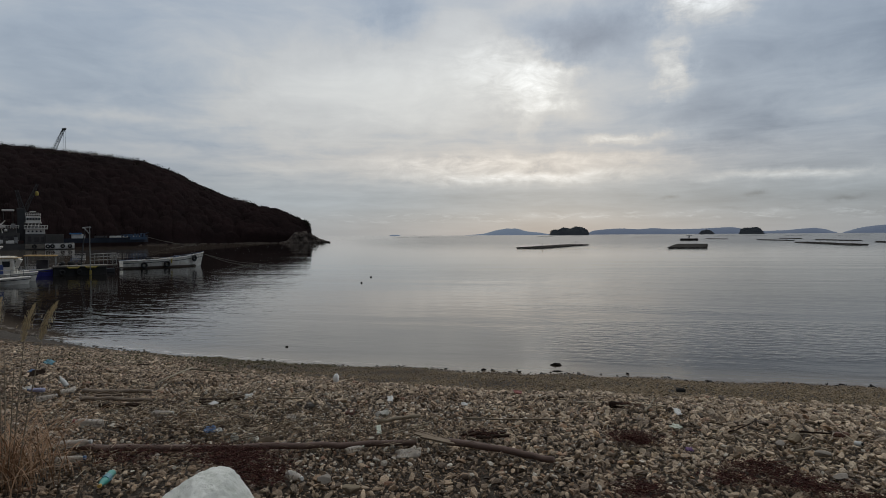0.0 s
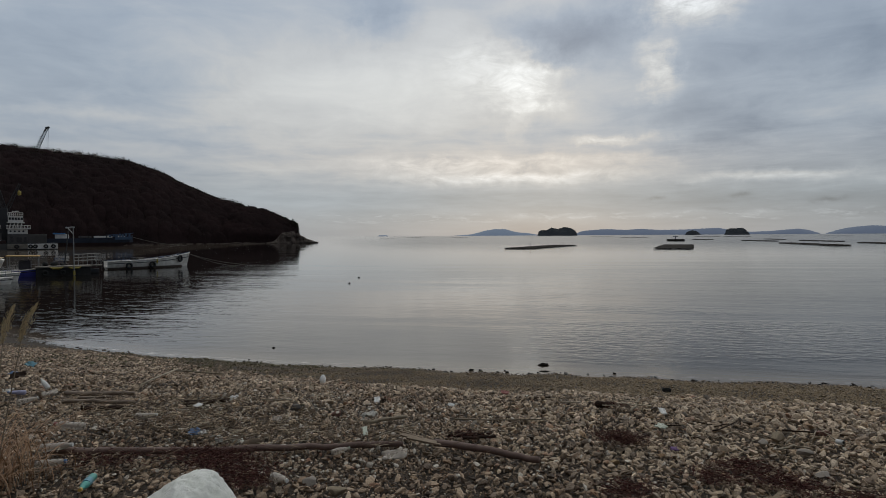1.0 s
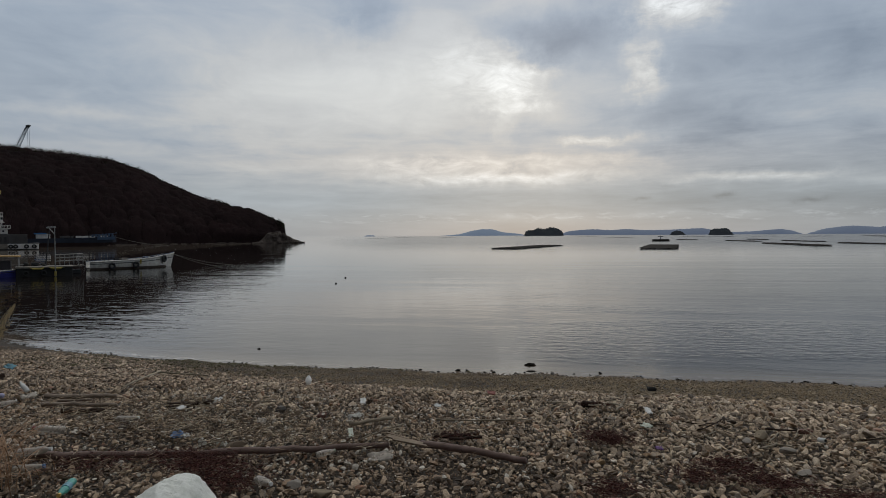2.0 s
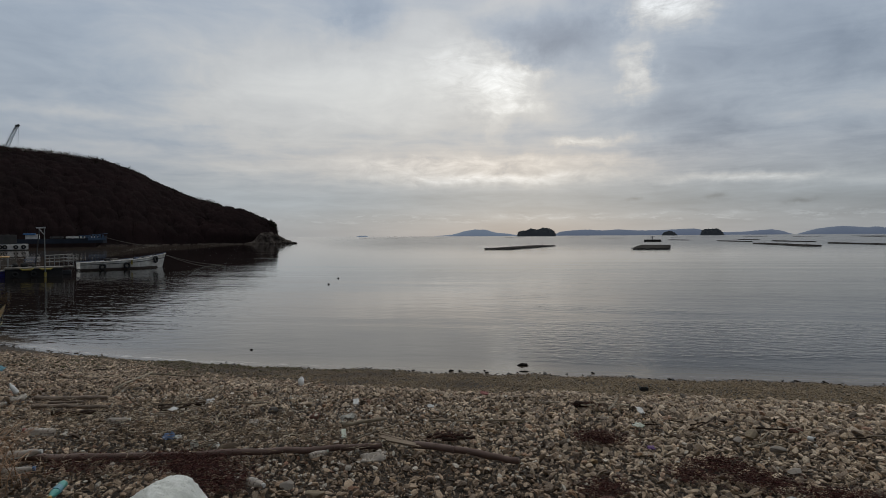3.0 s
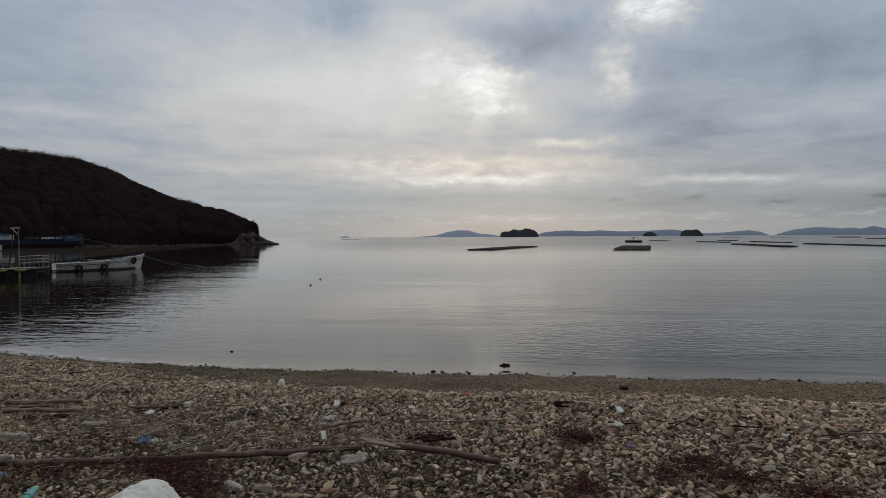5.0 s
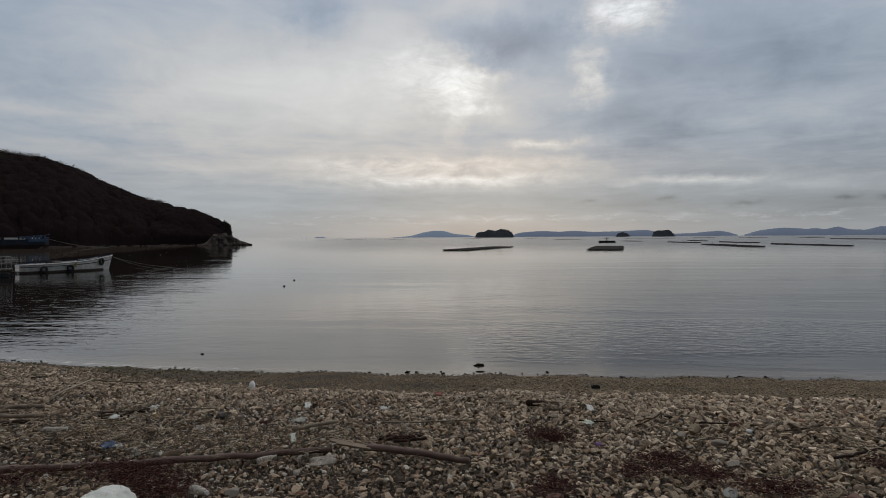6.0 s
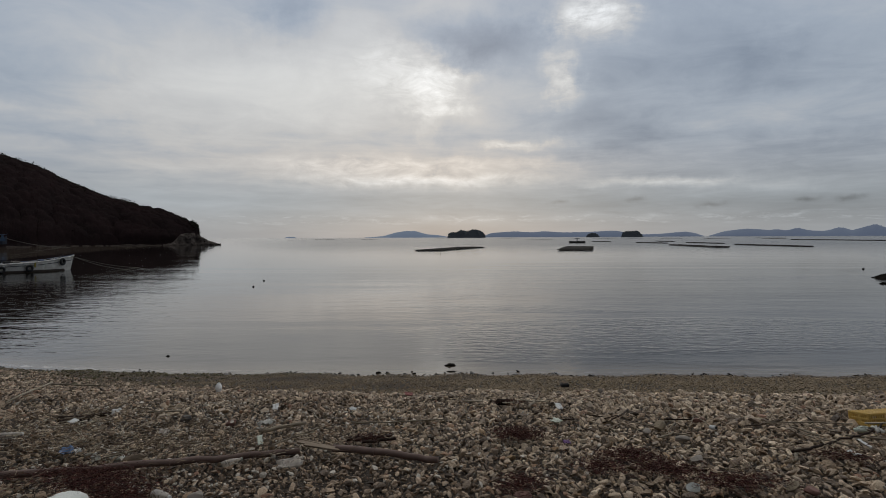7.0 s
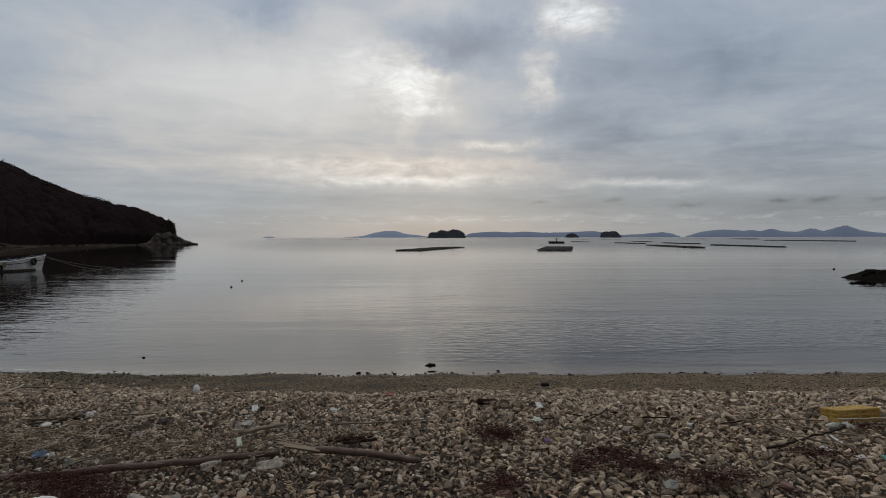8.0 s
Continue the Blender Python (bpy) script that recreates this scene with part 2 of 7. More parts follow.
def ground_material():
    m, k, b = material("shingle_bed", 0.8, 0.0, 0.3)
    p = position(k)
    v = k.add("ShaderNodeTexVoronoi")
    k.put(v.inputs["Vector"], p)
    v.inputs["Scale"].default_value = 30.0
    # dark bed colours hold the shade of the gaps between the stones
    cell = k.ramp(k.add("ShaderNodeSeparateColor").outputs[0], [(0.0, (0.026, 0.019, 0.014)), (1.0, (0.080, 0.061, 0.043))])
    k.link(v.outputs["Color"], cell.node.inputs[0].links[0].from_node.inputs[0])
    fine = k.noise(p, 60.0, 4.0, 0.6)
    broad = k.noise(p, 0.7, 5.0, 0.6)
    col = k.mix(k.span(fine, 0.35, 0.7, 0.0, 0.6), cell, (0.052, 0.038, 0.027))
    col = k.mix(k.span(broad, 0.4, 0.65, 0.0, 0.4), col, (0.06, 0.046, 0.034))
    k.link(col, b.inputs["Base Color"])
    bump(k, b, k.math("ADD", k.math("MULTIPLY", v.outputs["Distance"], -1.0), fine), 0.8, 0.02)
    return m


def water_material():
    m, k, b = material("sea_water", 0.03, 0.0, 0.5)
    b.inputs["IOR"].default_value = 1.27
    p = position(k)
    sep = k.add("ShaderNodeSeparateXYZ")
    k.link(p, sep.inputs[0])
    # murky green-grey body, with sand shining through the shallows
    inlet = k.math("MAXIMUM", k.math("SUBTRACT", -6.0, sep.outputs[0]), 0.0)
    off = k.math("SUBTRACT", sep.outputs[1], k.math("MULTIPLY", k.math("MULTIPLY", inlet, inlet), 0.016))
    shallow = k.span(off, 14.7, 16.3, 1.0, 0.0, True)
    col = k.mix(shallow, (0.014, 0.0115, 0.0095), (0.13, 0.105, 0.08))
    # a broken line of foam where the wavelets run out in the corner by the harbour
    curd = k.span(k.noise(k.vec("MULTIPLY", p, (1.0, 3.0, 1.0)), 3.2, 5.0, 0.65, 0.4), 0.50, 0.60, 0.0, 0.8)
    rim = k.math("MULTIPLY", k.span(off, 14.60, 14.72, 0.0, 1.0, True), k.span(off, 14.78, 14.98, 1.0, 0.0, True))
    foam = k.math("MULTIPLY", k.math("MULTIPLY", curd, rim), k.span(sep.outputs[0], -9.0, -4.0, 1.0, 0.15, True))
    col = k.mix(foam, col, (0.62, 0.60, 0.57))
    k.link(col, b.inputs["Base Color"])

    def waves(sx, sy, scale, detail, seed):
        q = k.vec("MULTIPLY", k.vec("ADD", p, (seed, seed * 0.7, 0.0)), (sx, sy, 0.0))
        return k.noise(q, scale, detail, 0.55, 0.35)

    chop = waves(0.40, 1.0, 1.8, 3.0, 3.0)
    wavelet = waves(0.5, 1.0, 3.2, 2.0, 19.0)
    swell = waves(0.40, 1.0, 0.9, 3.0, 11.0)
    long = waves(0.10, 1.0, 0.14, 2.0, 31.0)
    side = k.math("DIVIDE", sep.outputs[0], sep.outputs[1])
    # breaths of wind: small waves under the headland, calm water in the middle, ruffled lanes on the open side
    harbour = k.span(side, -0.62, -0.26, 1.0, 0.0, True)
    open_side = k.span(side, -0.16, 0.10, 0.0, 1.0, True)
    lanes = k.span(waves(0.22, 1.0, 0.17, 4.0, 77.0), 0.42, 0.62, 0.06, 1.0, True)
    near = k.span(off, 14.8, 17.0, 0.25, 1.0, True)
    fade = k.span(sep.outputs[1], 20.0, 75.0, 1.0, 0.12, True)
    far_fade = k.span(sep.outputs[1], 34.0, 110.0, 1.0, 0.25, True)
    h = k.math("MULTIPLY", k.math("MULTIPLY", chop, k.span(sep.outputs[1], 18.0, 42.0, 0.024, 0.019, True)), k.math("MULTIPLY", k.math("MULTIPLY", harbour, near), far_fade))
    breeze = k.math("ADD", k.math("MULTIPLY", k.math("MULTIPLY", open_side, lanes), 0.034), 0.004)
    h = k.math("ADD", h, k.math("MULTIPLY", k.math("MULTIPLY", wavelet, breeze), k.math("MULTIPLY", fade, near)))
    h = k.math("ADD", h, k.math("MULTIPLY", k.math("MULTIPLY", swell, k.span(side, -0.5, 0.1, 0.004, 0.018, True)), far_fade))
    h = k.math("ADD", h, k.math("MULTIPLY", long, 0.07))
    # ruffled water mirrors less of the low sky
    k.link(k.span(k.math("MULTIPLY", open_side, k.math("MULTIPLY", k.span(side, -0.05, 0.3, 0.3, 1.0), k.math("MULTIPLY", k.span(sep.outputs[1], 60.0, 240.0, 1.0, 0.55, True), k.span(sep.outputs[1], 17.0, 38.0, 0.5, 1.0, True)))), 0.0, 1.0, 1.27, 1.09), b.inputs["IOR"])
    # waves too small and far to be told apart
    small = k.math("MULTIPLY", k.span(sep.outputs[1], 45.0, 260.0, 0.0, 0.20, True), k.span(side, -0.42, -0.22, 0.12, 1.0, True))
    k.link(k.math("ADD", small, 0.03), b.inputs["Roughness"])
    n = k.add("ShaderNodeBump")
    n.inputs["Distance"].default_value = 1.0
    n.inputs["Strength"].default_value = 0.8
    k.put(n.inputs["Height"], h)
    k.link(n.outputs[0], b.inputs["Normal"])
    return m


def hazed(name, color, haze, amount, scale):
    """Far land: its own colour, with the haze of the lit air painted in as emission."""
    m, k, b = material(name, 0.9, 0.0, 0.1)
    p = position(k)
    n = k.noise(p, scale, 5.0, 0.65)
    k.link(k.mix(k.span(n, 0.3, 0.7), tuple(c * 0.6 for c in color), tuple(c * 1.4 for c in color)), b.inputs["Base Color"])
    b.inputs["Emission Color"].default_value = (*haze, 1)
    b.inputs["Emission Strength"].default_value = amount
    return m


def wet_edge(m):
    """Stones darker and shinier where the water has just been."""
    k = Nodes(m.node_tree)
    b = m.node_tree.nodes["Principled BSDF"]
    sep = k.add("ShaderNodeSeparateXYZ")
    k.link(position(k), sep.inputs[0])
    inlet = k.math("MAXIMUM", k.math("SUBTRACT", -6.0, sep.outputs[0]), 0.0)
    off = k.math("SUBTRACT", sep.outputs[1], k.math("MULTIPLY", k.math("MULTIPLY", inlet, inlet), 0.016))
    damp = k.math("MAXIMUM", k.span(off, 13.4, 14.5, 0.0, 1.0, True), k.math("MULTIPLY", k.span(off, 11.0, 13.0, 0.0, 0.8, True), k.span(sep.outputs[0], -7.5, -3.5, 1.0, 0.0, True)))
    dry = b.inputs["Base Color"].links[0].from_socket
    k.link(k.mix(damp, dry, k.mix(1.0, dry, (0.66, 0.60, 0.56), "MULTIPLY")), b.inputs["Base Color"])
    k.link(k.span(damp, 0.0, 1.0, 0.62, 0.34), b.inputs["Roughness"])
    return m


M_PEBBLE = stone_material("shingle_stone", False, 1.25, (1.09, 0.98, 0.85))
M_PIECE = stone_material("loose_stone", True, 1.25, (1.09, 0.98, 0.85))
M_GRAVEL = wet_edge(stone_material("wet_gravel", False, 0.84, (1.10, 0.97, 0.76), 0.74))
M_GROUND = ground_material()
M_WATER = water_material()


# ---- mesh helpers ----
def mesh_np(name, verts, faces, mat, smooth=True):
    """One mesh from arrays: faces is (n, 3) or (n, 4)."""
    me = bpy.data.meshes.new(name)
    verts, faces = np.asarray(verts, np.float32), np.asarray(faces, np.int32)
    k = faces.shape[1]
    me.vertices.add(len(verts))
    me.vertices.foreach_set("co", verts.ravel())
    me.loops.add(faces.size)
    me.loops.foreach_set("vertex_index", faces.ravel())
    me.polygons.add(len(faces))
    me.polygons.foreach_set("loop_start", np.arange(0, faces.size, k, dtype=np.int32))
    me.polygons.foreach_set("use_smooth", np.full(len(faces), smooth))
    me.update(calc_edges=True)
    me.materials.append(mat)
    return me


def part(name, bm, mat, parent=None, label="", smooth=False):
    """A bmesh as one mesh object, under a thing or a part."""
    me = bpy.data.meshes.new(name)
    bmesh.ops.recalc_face_normals(bm, faces=bm.faces[:])
    bm.to_mesh(me)
    bm.free()
    me.materials.append(mat)
    if smooth:
        me.polygons.foreach_set("use_smooth", np.full(len(me.polygons), True))
    ob = new(name, me)
    if parent is not None:
        ob.parent = parent
    if label:
        tagged(ob, label)
    return ob


def part_mesh(name, me, parent, label=""):
    ob = new(name, me)
    ob.parent = parent
    return tagged(ob, label)


def thing(name, m, label, category, group=""):
    ob = new(name)
    ob.matrix_basis = m
    return tagged(ob, label, category, group)


def b_box(bm, size, at=(0, 0, 0), rot=(0, 0, 0), bevel=0.0, taper=None):
    m = pose(*at, *rot) @ Matrix.Diagonal((*size, 1))
    g = bmesh.ops.create_cube(bm, size=1.0, matrix=m)
    if bevel:
        edges = list({e for v in g["verts"] for e in v.link_edges})
        bmesh.ops.bevel(bm, geom=edges, offset=bevel, segments=2, affect="EDGES", profile=0.6)
    return bm


def b_rod(bm, a, b, r1, r2=None, seg=8):
    a, b = Vector(a), Vector(b)
    d = b - a
    q = d.to_track_quat("Z", "Y").to_matrix().to_4x4()
    bmesh.ops.create_cone(bm, cap_ends=True, segments=seg, radius1=r1, radius2=r1 if r2 is None else r2, depth=d.length,
                          matrix=Matrix.Translation((a + b) / 2) @ q)
    return bm


def box(*a, **k):
    return b_box(bmesh.new(), *a, **k)


def rod(*a, **k):
    return b_rod(bmesh.new(), *a, **k)


def b_lathe(bm, profile, seg=16, m=None):
    """A turned shape from (radius, height) pairs."""
    rings = []
    for r, z in profile:
        rings.append([bm.verts.new((r * math.cos(2 * math.pi * i / seg), r * math.sin(2 * math.pi * i / seg), z)) for i in range(seg)])
    for lo, hi in zip(rings, rings[1:]):
        for i in range(seg):
            bm.faces.new((lo[i], lo[(i + 1) % seg], hi[(i + 1) % seg], hi[i]))
    bm.faces.new(rings[0][::-1])
    bm.faces.new(rings[-1])
    if m is not None:
        bmesh.ops.transform(bm, matrix=m, verts=[v for r in rings for v in r])
    return bm


def b_tube(bm, points, radii, seg=8):
    """A round, bent stem through points."""
    pts = [Vector(p) for p in points]
    rings = []
    for i, p in enumerate(pts):
        t = (pts[min(i + 1, len(pts) - 1)] - pts[max(i - 1, 0)]).normalized()
        u = t.cross(Vector((0.03, 0.02, 1)) if abs(t.z) < 0.9 else Vector((1, 0, 0))).normalized()
        v = t.cross(u)
        r = radii[i] if isinstance(radii, (list, tuple)) else radii
        rings.append([bm.verts.new(p + (u * math.cos(a) + v * math.sin(a)) * r) for a in (2 * math.pi * j / seg for j in range(seg))])
    for lo, hi in zip(rings, rings[1:]):
        for i in range(seg):
            bm.faces.new((lo[i], lo[(i + 1) % seg], hi[(i + 1) % seg], hi[i]))
    bm.faces.new(rings[0][::-1])
    bm.faces.new(rings[-1])
    return bm


def tube(*a, **k):
    return b_tube(bmesh.new(), *a, **k)


def b_rings(bm, rings, close=True, caps=True):
    """A skin over rings of points, all with the same count."""
    vs = [[bm.verts.new(p) for p in r] for r in rings]
    n = len(vs[0])
    for lo, hi in zip(vs, vs[1:]):
        for i in range(n if close else n - 1):
            bm.faces.new((lo[i], lo[(i + 1) % n], hi[(i + 1) % n], hi[i]))
    if caps:
        bm.faces.new(vs[0][::-1])
        bm.faces.new(vs[-1])
    return bm


# ---- beach, sea floor and sea ----
# inland from 22 m: unseen hill added behind the camera, blocking sky light
RISE = np.array([(-4900, -30), (-200, -9), (-60, -3.5), (-10, -1.2), (-2, -0.28), (0, 0), (2, 0.36), (4, 0.70), (5.4, 0.98), (6.2, 1.18), (7.4, 1.42),
                 (8.7, 1.62), (10.3, 1.77), (11.5, 1.88), (13, 1.96), (16, 2.1), (22, 2.6), (30, 5), (60, 20), (120, 45), (300, 60), (5000, 60)])


def shore(x):
    x = np.asarray(x, float)
    d = np.clip(-6.0 - x, 0, 34)
    return 14.62 + 0.016 * d * d + 0.05 * np.sin(x * 1.3) + 0.04 * np.sin(x * 3.1 + 1)


def ground(x, y):
    """The height of the ground, in metres over the sea."""
    x, y = np.asarray(x, float), np.asarray(y, float)
    z = np.interp(shore(x) - y, RISE[:, 0], RISE[:, 1])
    near = np.clip(1 - np.hypot(x, y - 6) / 40, 0, 1)
    return z + near * (0.022 * np.sin(1.7 * x + 0.6 * y) * np.sin(1.3 * y - 0.4 * x + 1) + 0.014 * np.sin(3.9 * x - 2.1 * y))


def gz(x, y):
    return float(ground(x, y))


def grid_mesh(name, xs, ys, height, mat):
    gx, gy = np.meshgrid(xs, ys)
    v = np.stack([gx, gy, height(gx, gy)], -1).reshape(-1, 3)
    n, m = len(xs), len(ys)
    i = (np.arange(m - 1)[:, None] * n + np.arange(n - 1)[None]).reshape(-1)
    return mesh_np(name, v, np.stack([i, i + 1, i + n + 1, i + n], -1), mat)


def stretch(lo, near_lo, near_hi, hi, step, count):
    a = near_lo - np.geomspace(1, near_lo - lo + 1, count)[1:][::-1] + 1
    c = near_hi + np.geomspace(1, hi - near_hi + 1, count)[1:] - 1
    return np.concatenate([a, np.arange(near_lo, near_hi + 1e-6, step), c])


XS, YS = stretch(-4900, -24, 18, 4900, 0.2, 34), stretch(-4900, -2, 22, 4900, 0.16, 34)
tagged(new("ground", grid_mesh("ground", XS, YS, lambda x, y: ground(x, y) - 0.045 * (np.hypot(x, y) < 60), M_GROUND)), "grey-brown shingle beach sloping down into the sea", "beach", kind="structure")
WX, WY = stretch(-4900, -40, 40, 4900, 4.0, 26), np.concatenate([[13.0, 16.0, 20.0, 30.0], np.geomspace(45, 4900, 26)])
tagged(new("water", grid_mesh("water", WX, WY, lambda x, y: 0 * x, M_WATER)), "calm grey sea with fine ripples", "sea", kind="structure")

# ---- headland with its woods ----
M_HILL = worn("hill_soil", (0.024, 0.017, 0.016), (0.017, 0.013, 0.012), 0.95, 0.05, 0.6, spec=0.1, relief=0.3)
M_CLIFF = worn("pale_cliff_rock", (0.145, 0.118, 0.101), (0.022, 0.017, 0.0155), 0.9, 0.22, 0.9, spec=0.2, relief=0.4, amount=0.9)


def wood_material(name, a, b_):
    m, k, b = material(name, 0.95, 0.0, 0.03)
    patch = k.noise(position(k), 0.05, 5.0, 0.65)
    crown = k.noise(position(k), 0.3, 2.0, 0.5)
    col = k.mix(k.span(patch, 0.36, 0.64), a, b_)
    col = k.mix(k.span(crown, 0.35, 0.65, 0.0, 0.45), col, b_)
    k.link(col, b.inputs["Base Color"])
    return m


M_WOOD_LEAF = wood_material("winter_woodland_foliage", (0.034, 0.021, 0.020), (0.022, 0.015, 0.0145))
def canopy_material():
    """Winter crowns: dull red-brown, with fine twig relief."""
    m, k, b = material("winter_woodland_canopy", 0.95, 0.0, 0.03)
    p = position(k)
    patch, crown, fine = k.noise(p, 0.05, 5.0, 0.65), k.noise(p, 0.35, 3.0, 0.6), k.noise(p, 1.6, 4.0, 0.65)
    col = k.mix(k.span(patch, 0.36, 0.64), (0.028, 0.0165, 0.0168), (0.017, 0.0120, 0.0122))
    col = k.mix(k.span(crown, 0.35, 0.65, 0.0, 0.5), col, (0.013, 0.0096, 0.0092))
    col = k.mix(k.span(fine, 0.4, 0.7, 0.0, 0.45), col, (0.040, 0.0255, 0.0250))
    k.link(col, b.inputs["Base Color"])
    bump(k, b, k.math("ADD", crown, k.math("MULTIPLY", fine, 0.5)), 0.7, 0.8)
    return m


M_CANOPY = canopy_material()
M_TWIG = worn("bare_grey_twigs", (0.44, 0.39, 0.35), None, 0.9, 0.2, 3.0, spec=0.1)
M_PINE = wood_material("dark_pine_foliage", (0.034, 0.030, 0.022), (0.026, 0.026, 0.018))


def polar(az, dist):
    a = np.radians(az)
    return np.sin(a) * dist, np.cos(a) * dist


# azimuth, distance of the shore, distance behind it of the ridge, ridge height
HEAD = np.array([(-23.1, 303, 2, 0.6), (-23.5, 302, 4, 2.2), (-24.0, 302, 6, 3.8), (-24.55, 303, 9, 5.2), (-24.78, 303, 12, 8.8), (-24.95, 303, 15, 11.2), (-25.3, 304, 20, 12.9), (-26.6, 306, 30, 15.6), (-29, 311, 45, 20.0), (-31.6, 316, 58, 24.5),
                 (-34.4, 312, 72, 32.8), (-36.8, 304, 84, 41.9), (-39.4, 300, 92, 47.6), (-43, 296, 98, 49.8), (-46.5, 292, 102, 51.2), (-50, 288, 104, 51.9),
                 (-56, 284, 106, 50.0), (-64, 280, 106, 48.0), (-74, 276, 106, 36.0)])


def head_at(az):
    return [np.interp(-az, -HEAD[:, 0], HEAD[:, i]) for i in (1, 2, 3)]


def head_height(az, u):
    """u: 0 at the shore, 1 on the ridge, 2 at the far shore."""
    d0, w, h = head_at(az)
    h = np.maximum(h - 2.6, h * 0.35)
    s = np.where(u <= 1, np.sin(np.clip(u, 0, 1) * np.pi / 2) ** 0.8, np.clip(2 - u, 0, 1) ** 0.7)
    return h * s


def build_headland():
    rng = np.random.default_rng(5)
    az = np.linspace(-22.9, -74, 260)
    us = np.concatenate([[-0.06, 0.0, 0.012, 0.03, 0.05, 0.08], np.linspace(0.12, 2.0, 34)])
    A, U = np.meshgrid(az, us)
    d0, w, h = head_at(A)
    h = np.maximum(h - 2.6, h * 0.35)
    X, Y = polar(A, d0 + w * U)
    Z = head_height(A, np.maximum(U, 0))
    cliff = np.clip(1 - U / 0.06, 0, 1)
    Z = np.where(U < 0, -1.5, np.where(U < 0.1, np.maximum(Z, np.minimum(h, 1.2 + 0.8 * np.sin(A * 3.7)) * np.clip(U / 0.03, 0, 1)), Z))
    X = X + cliff * rng.normal(0, 0.35, X.shape)
    Z = Z + np.where(U > 0, rng.normal(0, 0.3, X.shape), 0)
    v = np.stack([X, Y, Z], -1).reshape(-1, 3)
    n, m = len(az), len(us)
    i = (np.arange(m - 1)[:, None] * n + np.arange(n - 1)[None]).reshape(-1)
    top = thing("headland", Matrix(), "dark wooded headland with a pale rocky foot rising from the sea", "hill")
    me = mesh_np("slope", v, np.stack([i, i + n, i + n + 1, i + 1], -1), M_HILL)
    part_mesh("slope", me, top, "dark brown hillside")
    return top


def rock_mesh(name, r, seed, mat, squash=(1, 1, 1), rough=0.28, detail=3, freq=1.4):
    """A lumpy, broken rock."""
    bm = bmesh.new()
    bmesh.ops.create_icosphere(bm, subdivisions=detail, radius=1)
    off = Vector((seed * 3.1, seed * 1.7, seed * 0.9))
    for v in bm.verts:
        n = v.co.normalized()
        q = n * freq + off
        k = 1 + rough * noise.fractal(q, 0.9, 2.1, 4) + 0.5 * rough * (noise.noise(q * 0.6) - abs(noise.noise(q * 2.3)))
        v.co = Vector((n.x * k * r * squash[0], n.y * k * r * squash[1], n.z * k * r * squash[2]))
    me = bpy.data.meshes.new(name)
    bm.to_mesh(me)
    bm.free()
    me.materials.append(mat)
    me.polygons.foreach_set("use_smooth", np.full(len(me.polygons), detail > 2 and mat is not M_CLIFF))
    return me


# azimuth, height of the bare rock at the point
CLIFF = np.array([(-27.7, 0.5), (-27.1, 0.9), (-26.75, 2.2), (-26.4, 4.6), (-26.0, 5.7), (-25.4, 5.8), (-24.9, 5.0), (-24.4, 3.6), (-23.9, 2.2), (-23.5, 1.0), (-23.25, 0.3)])


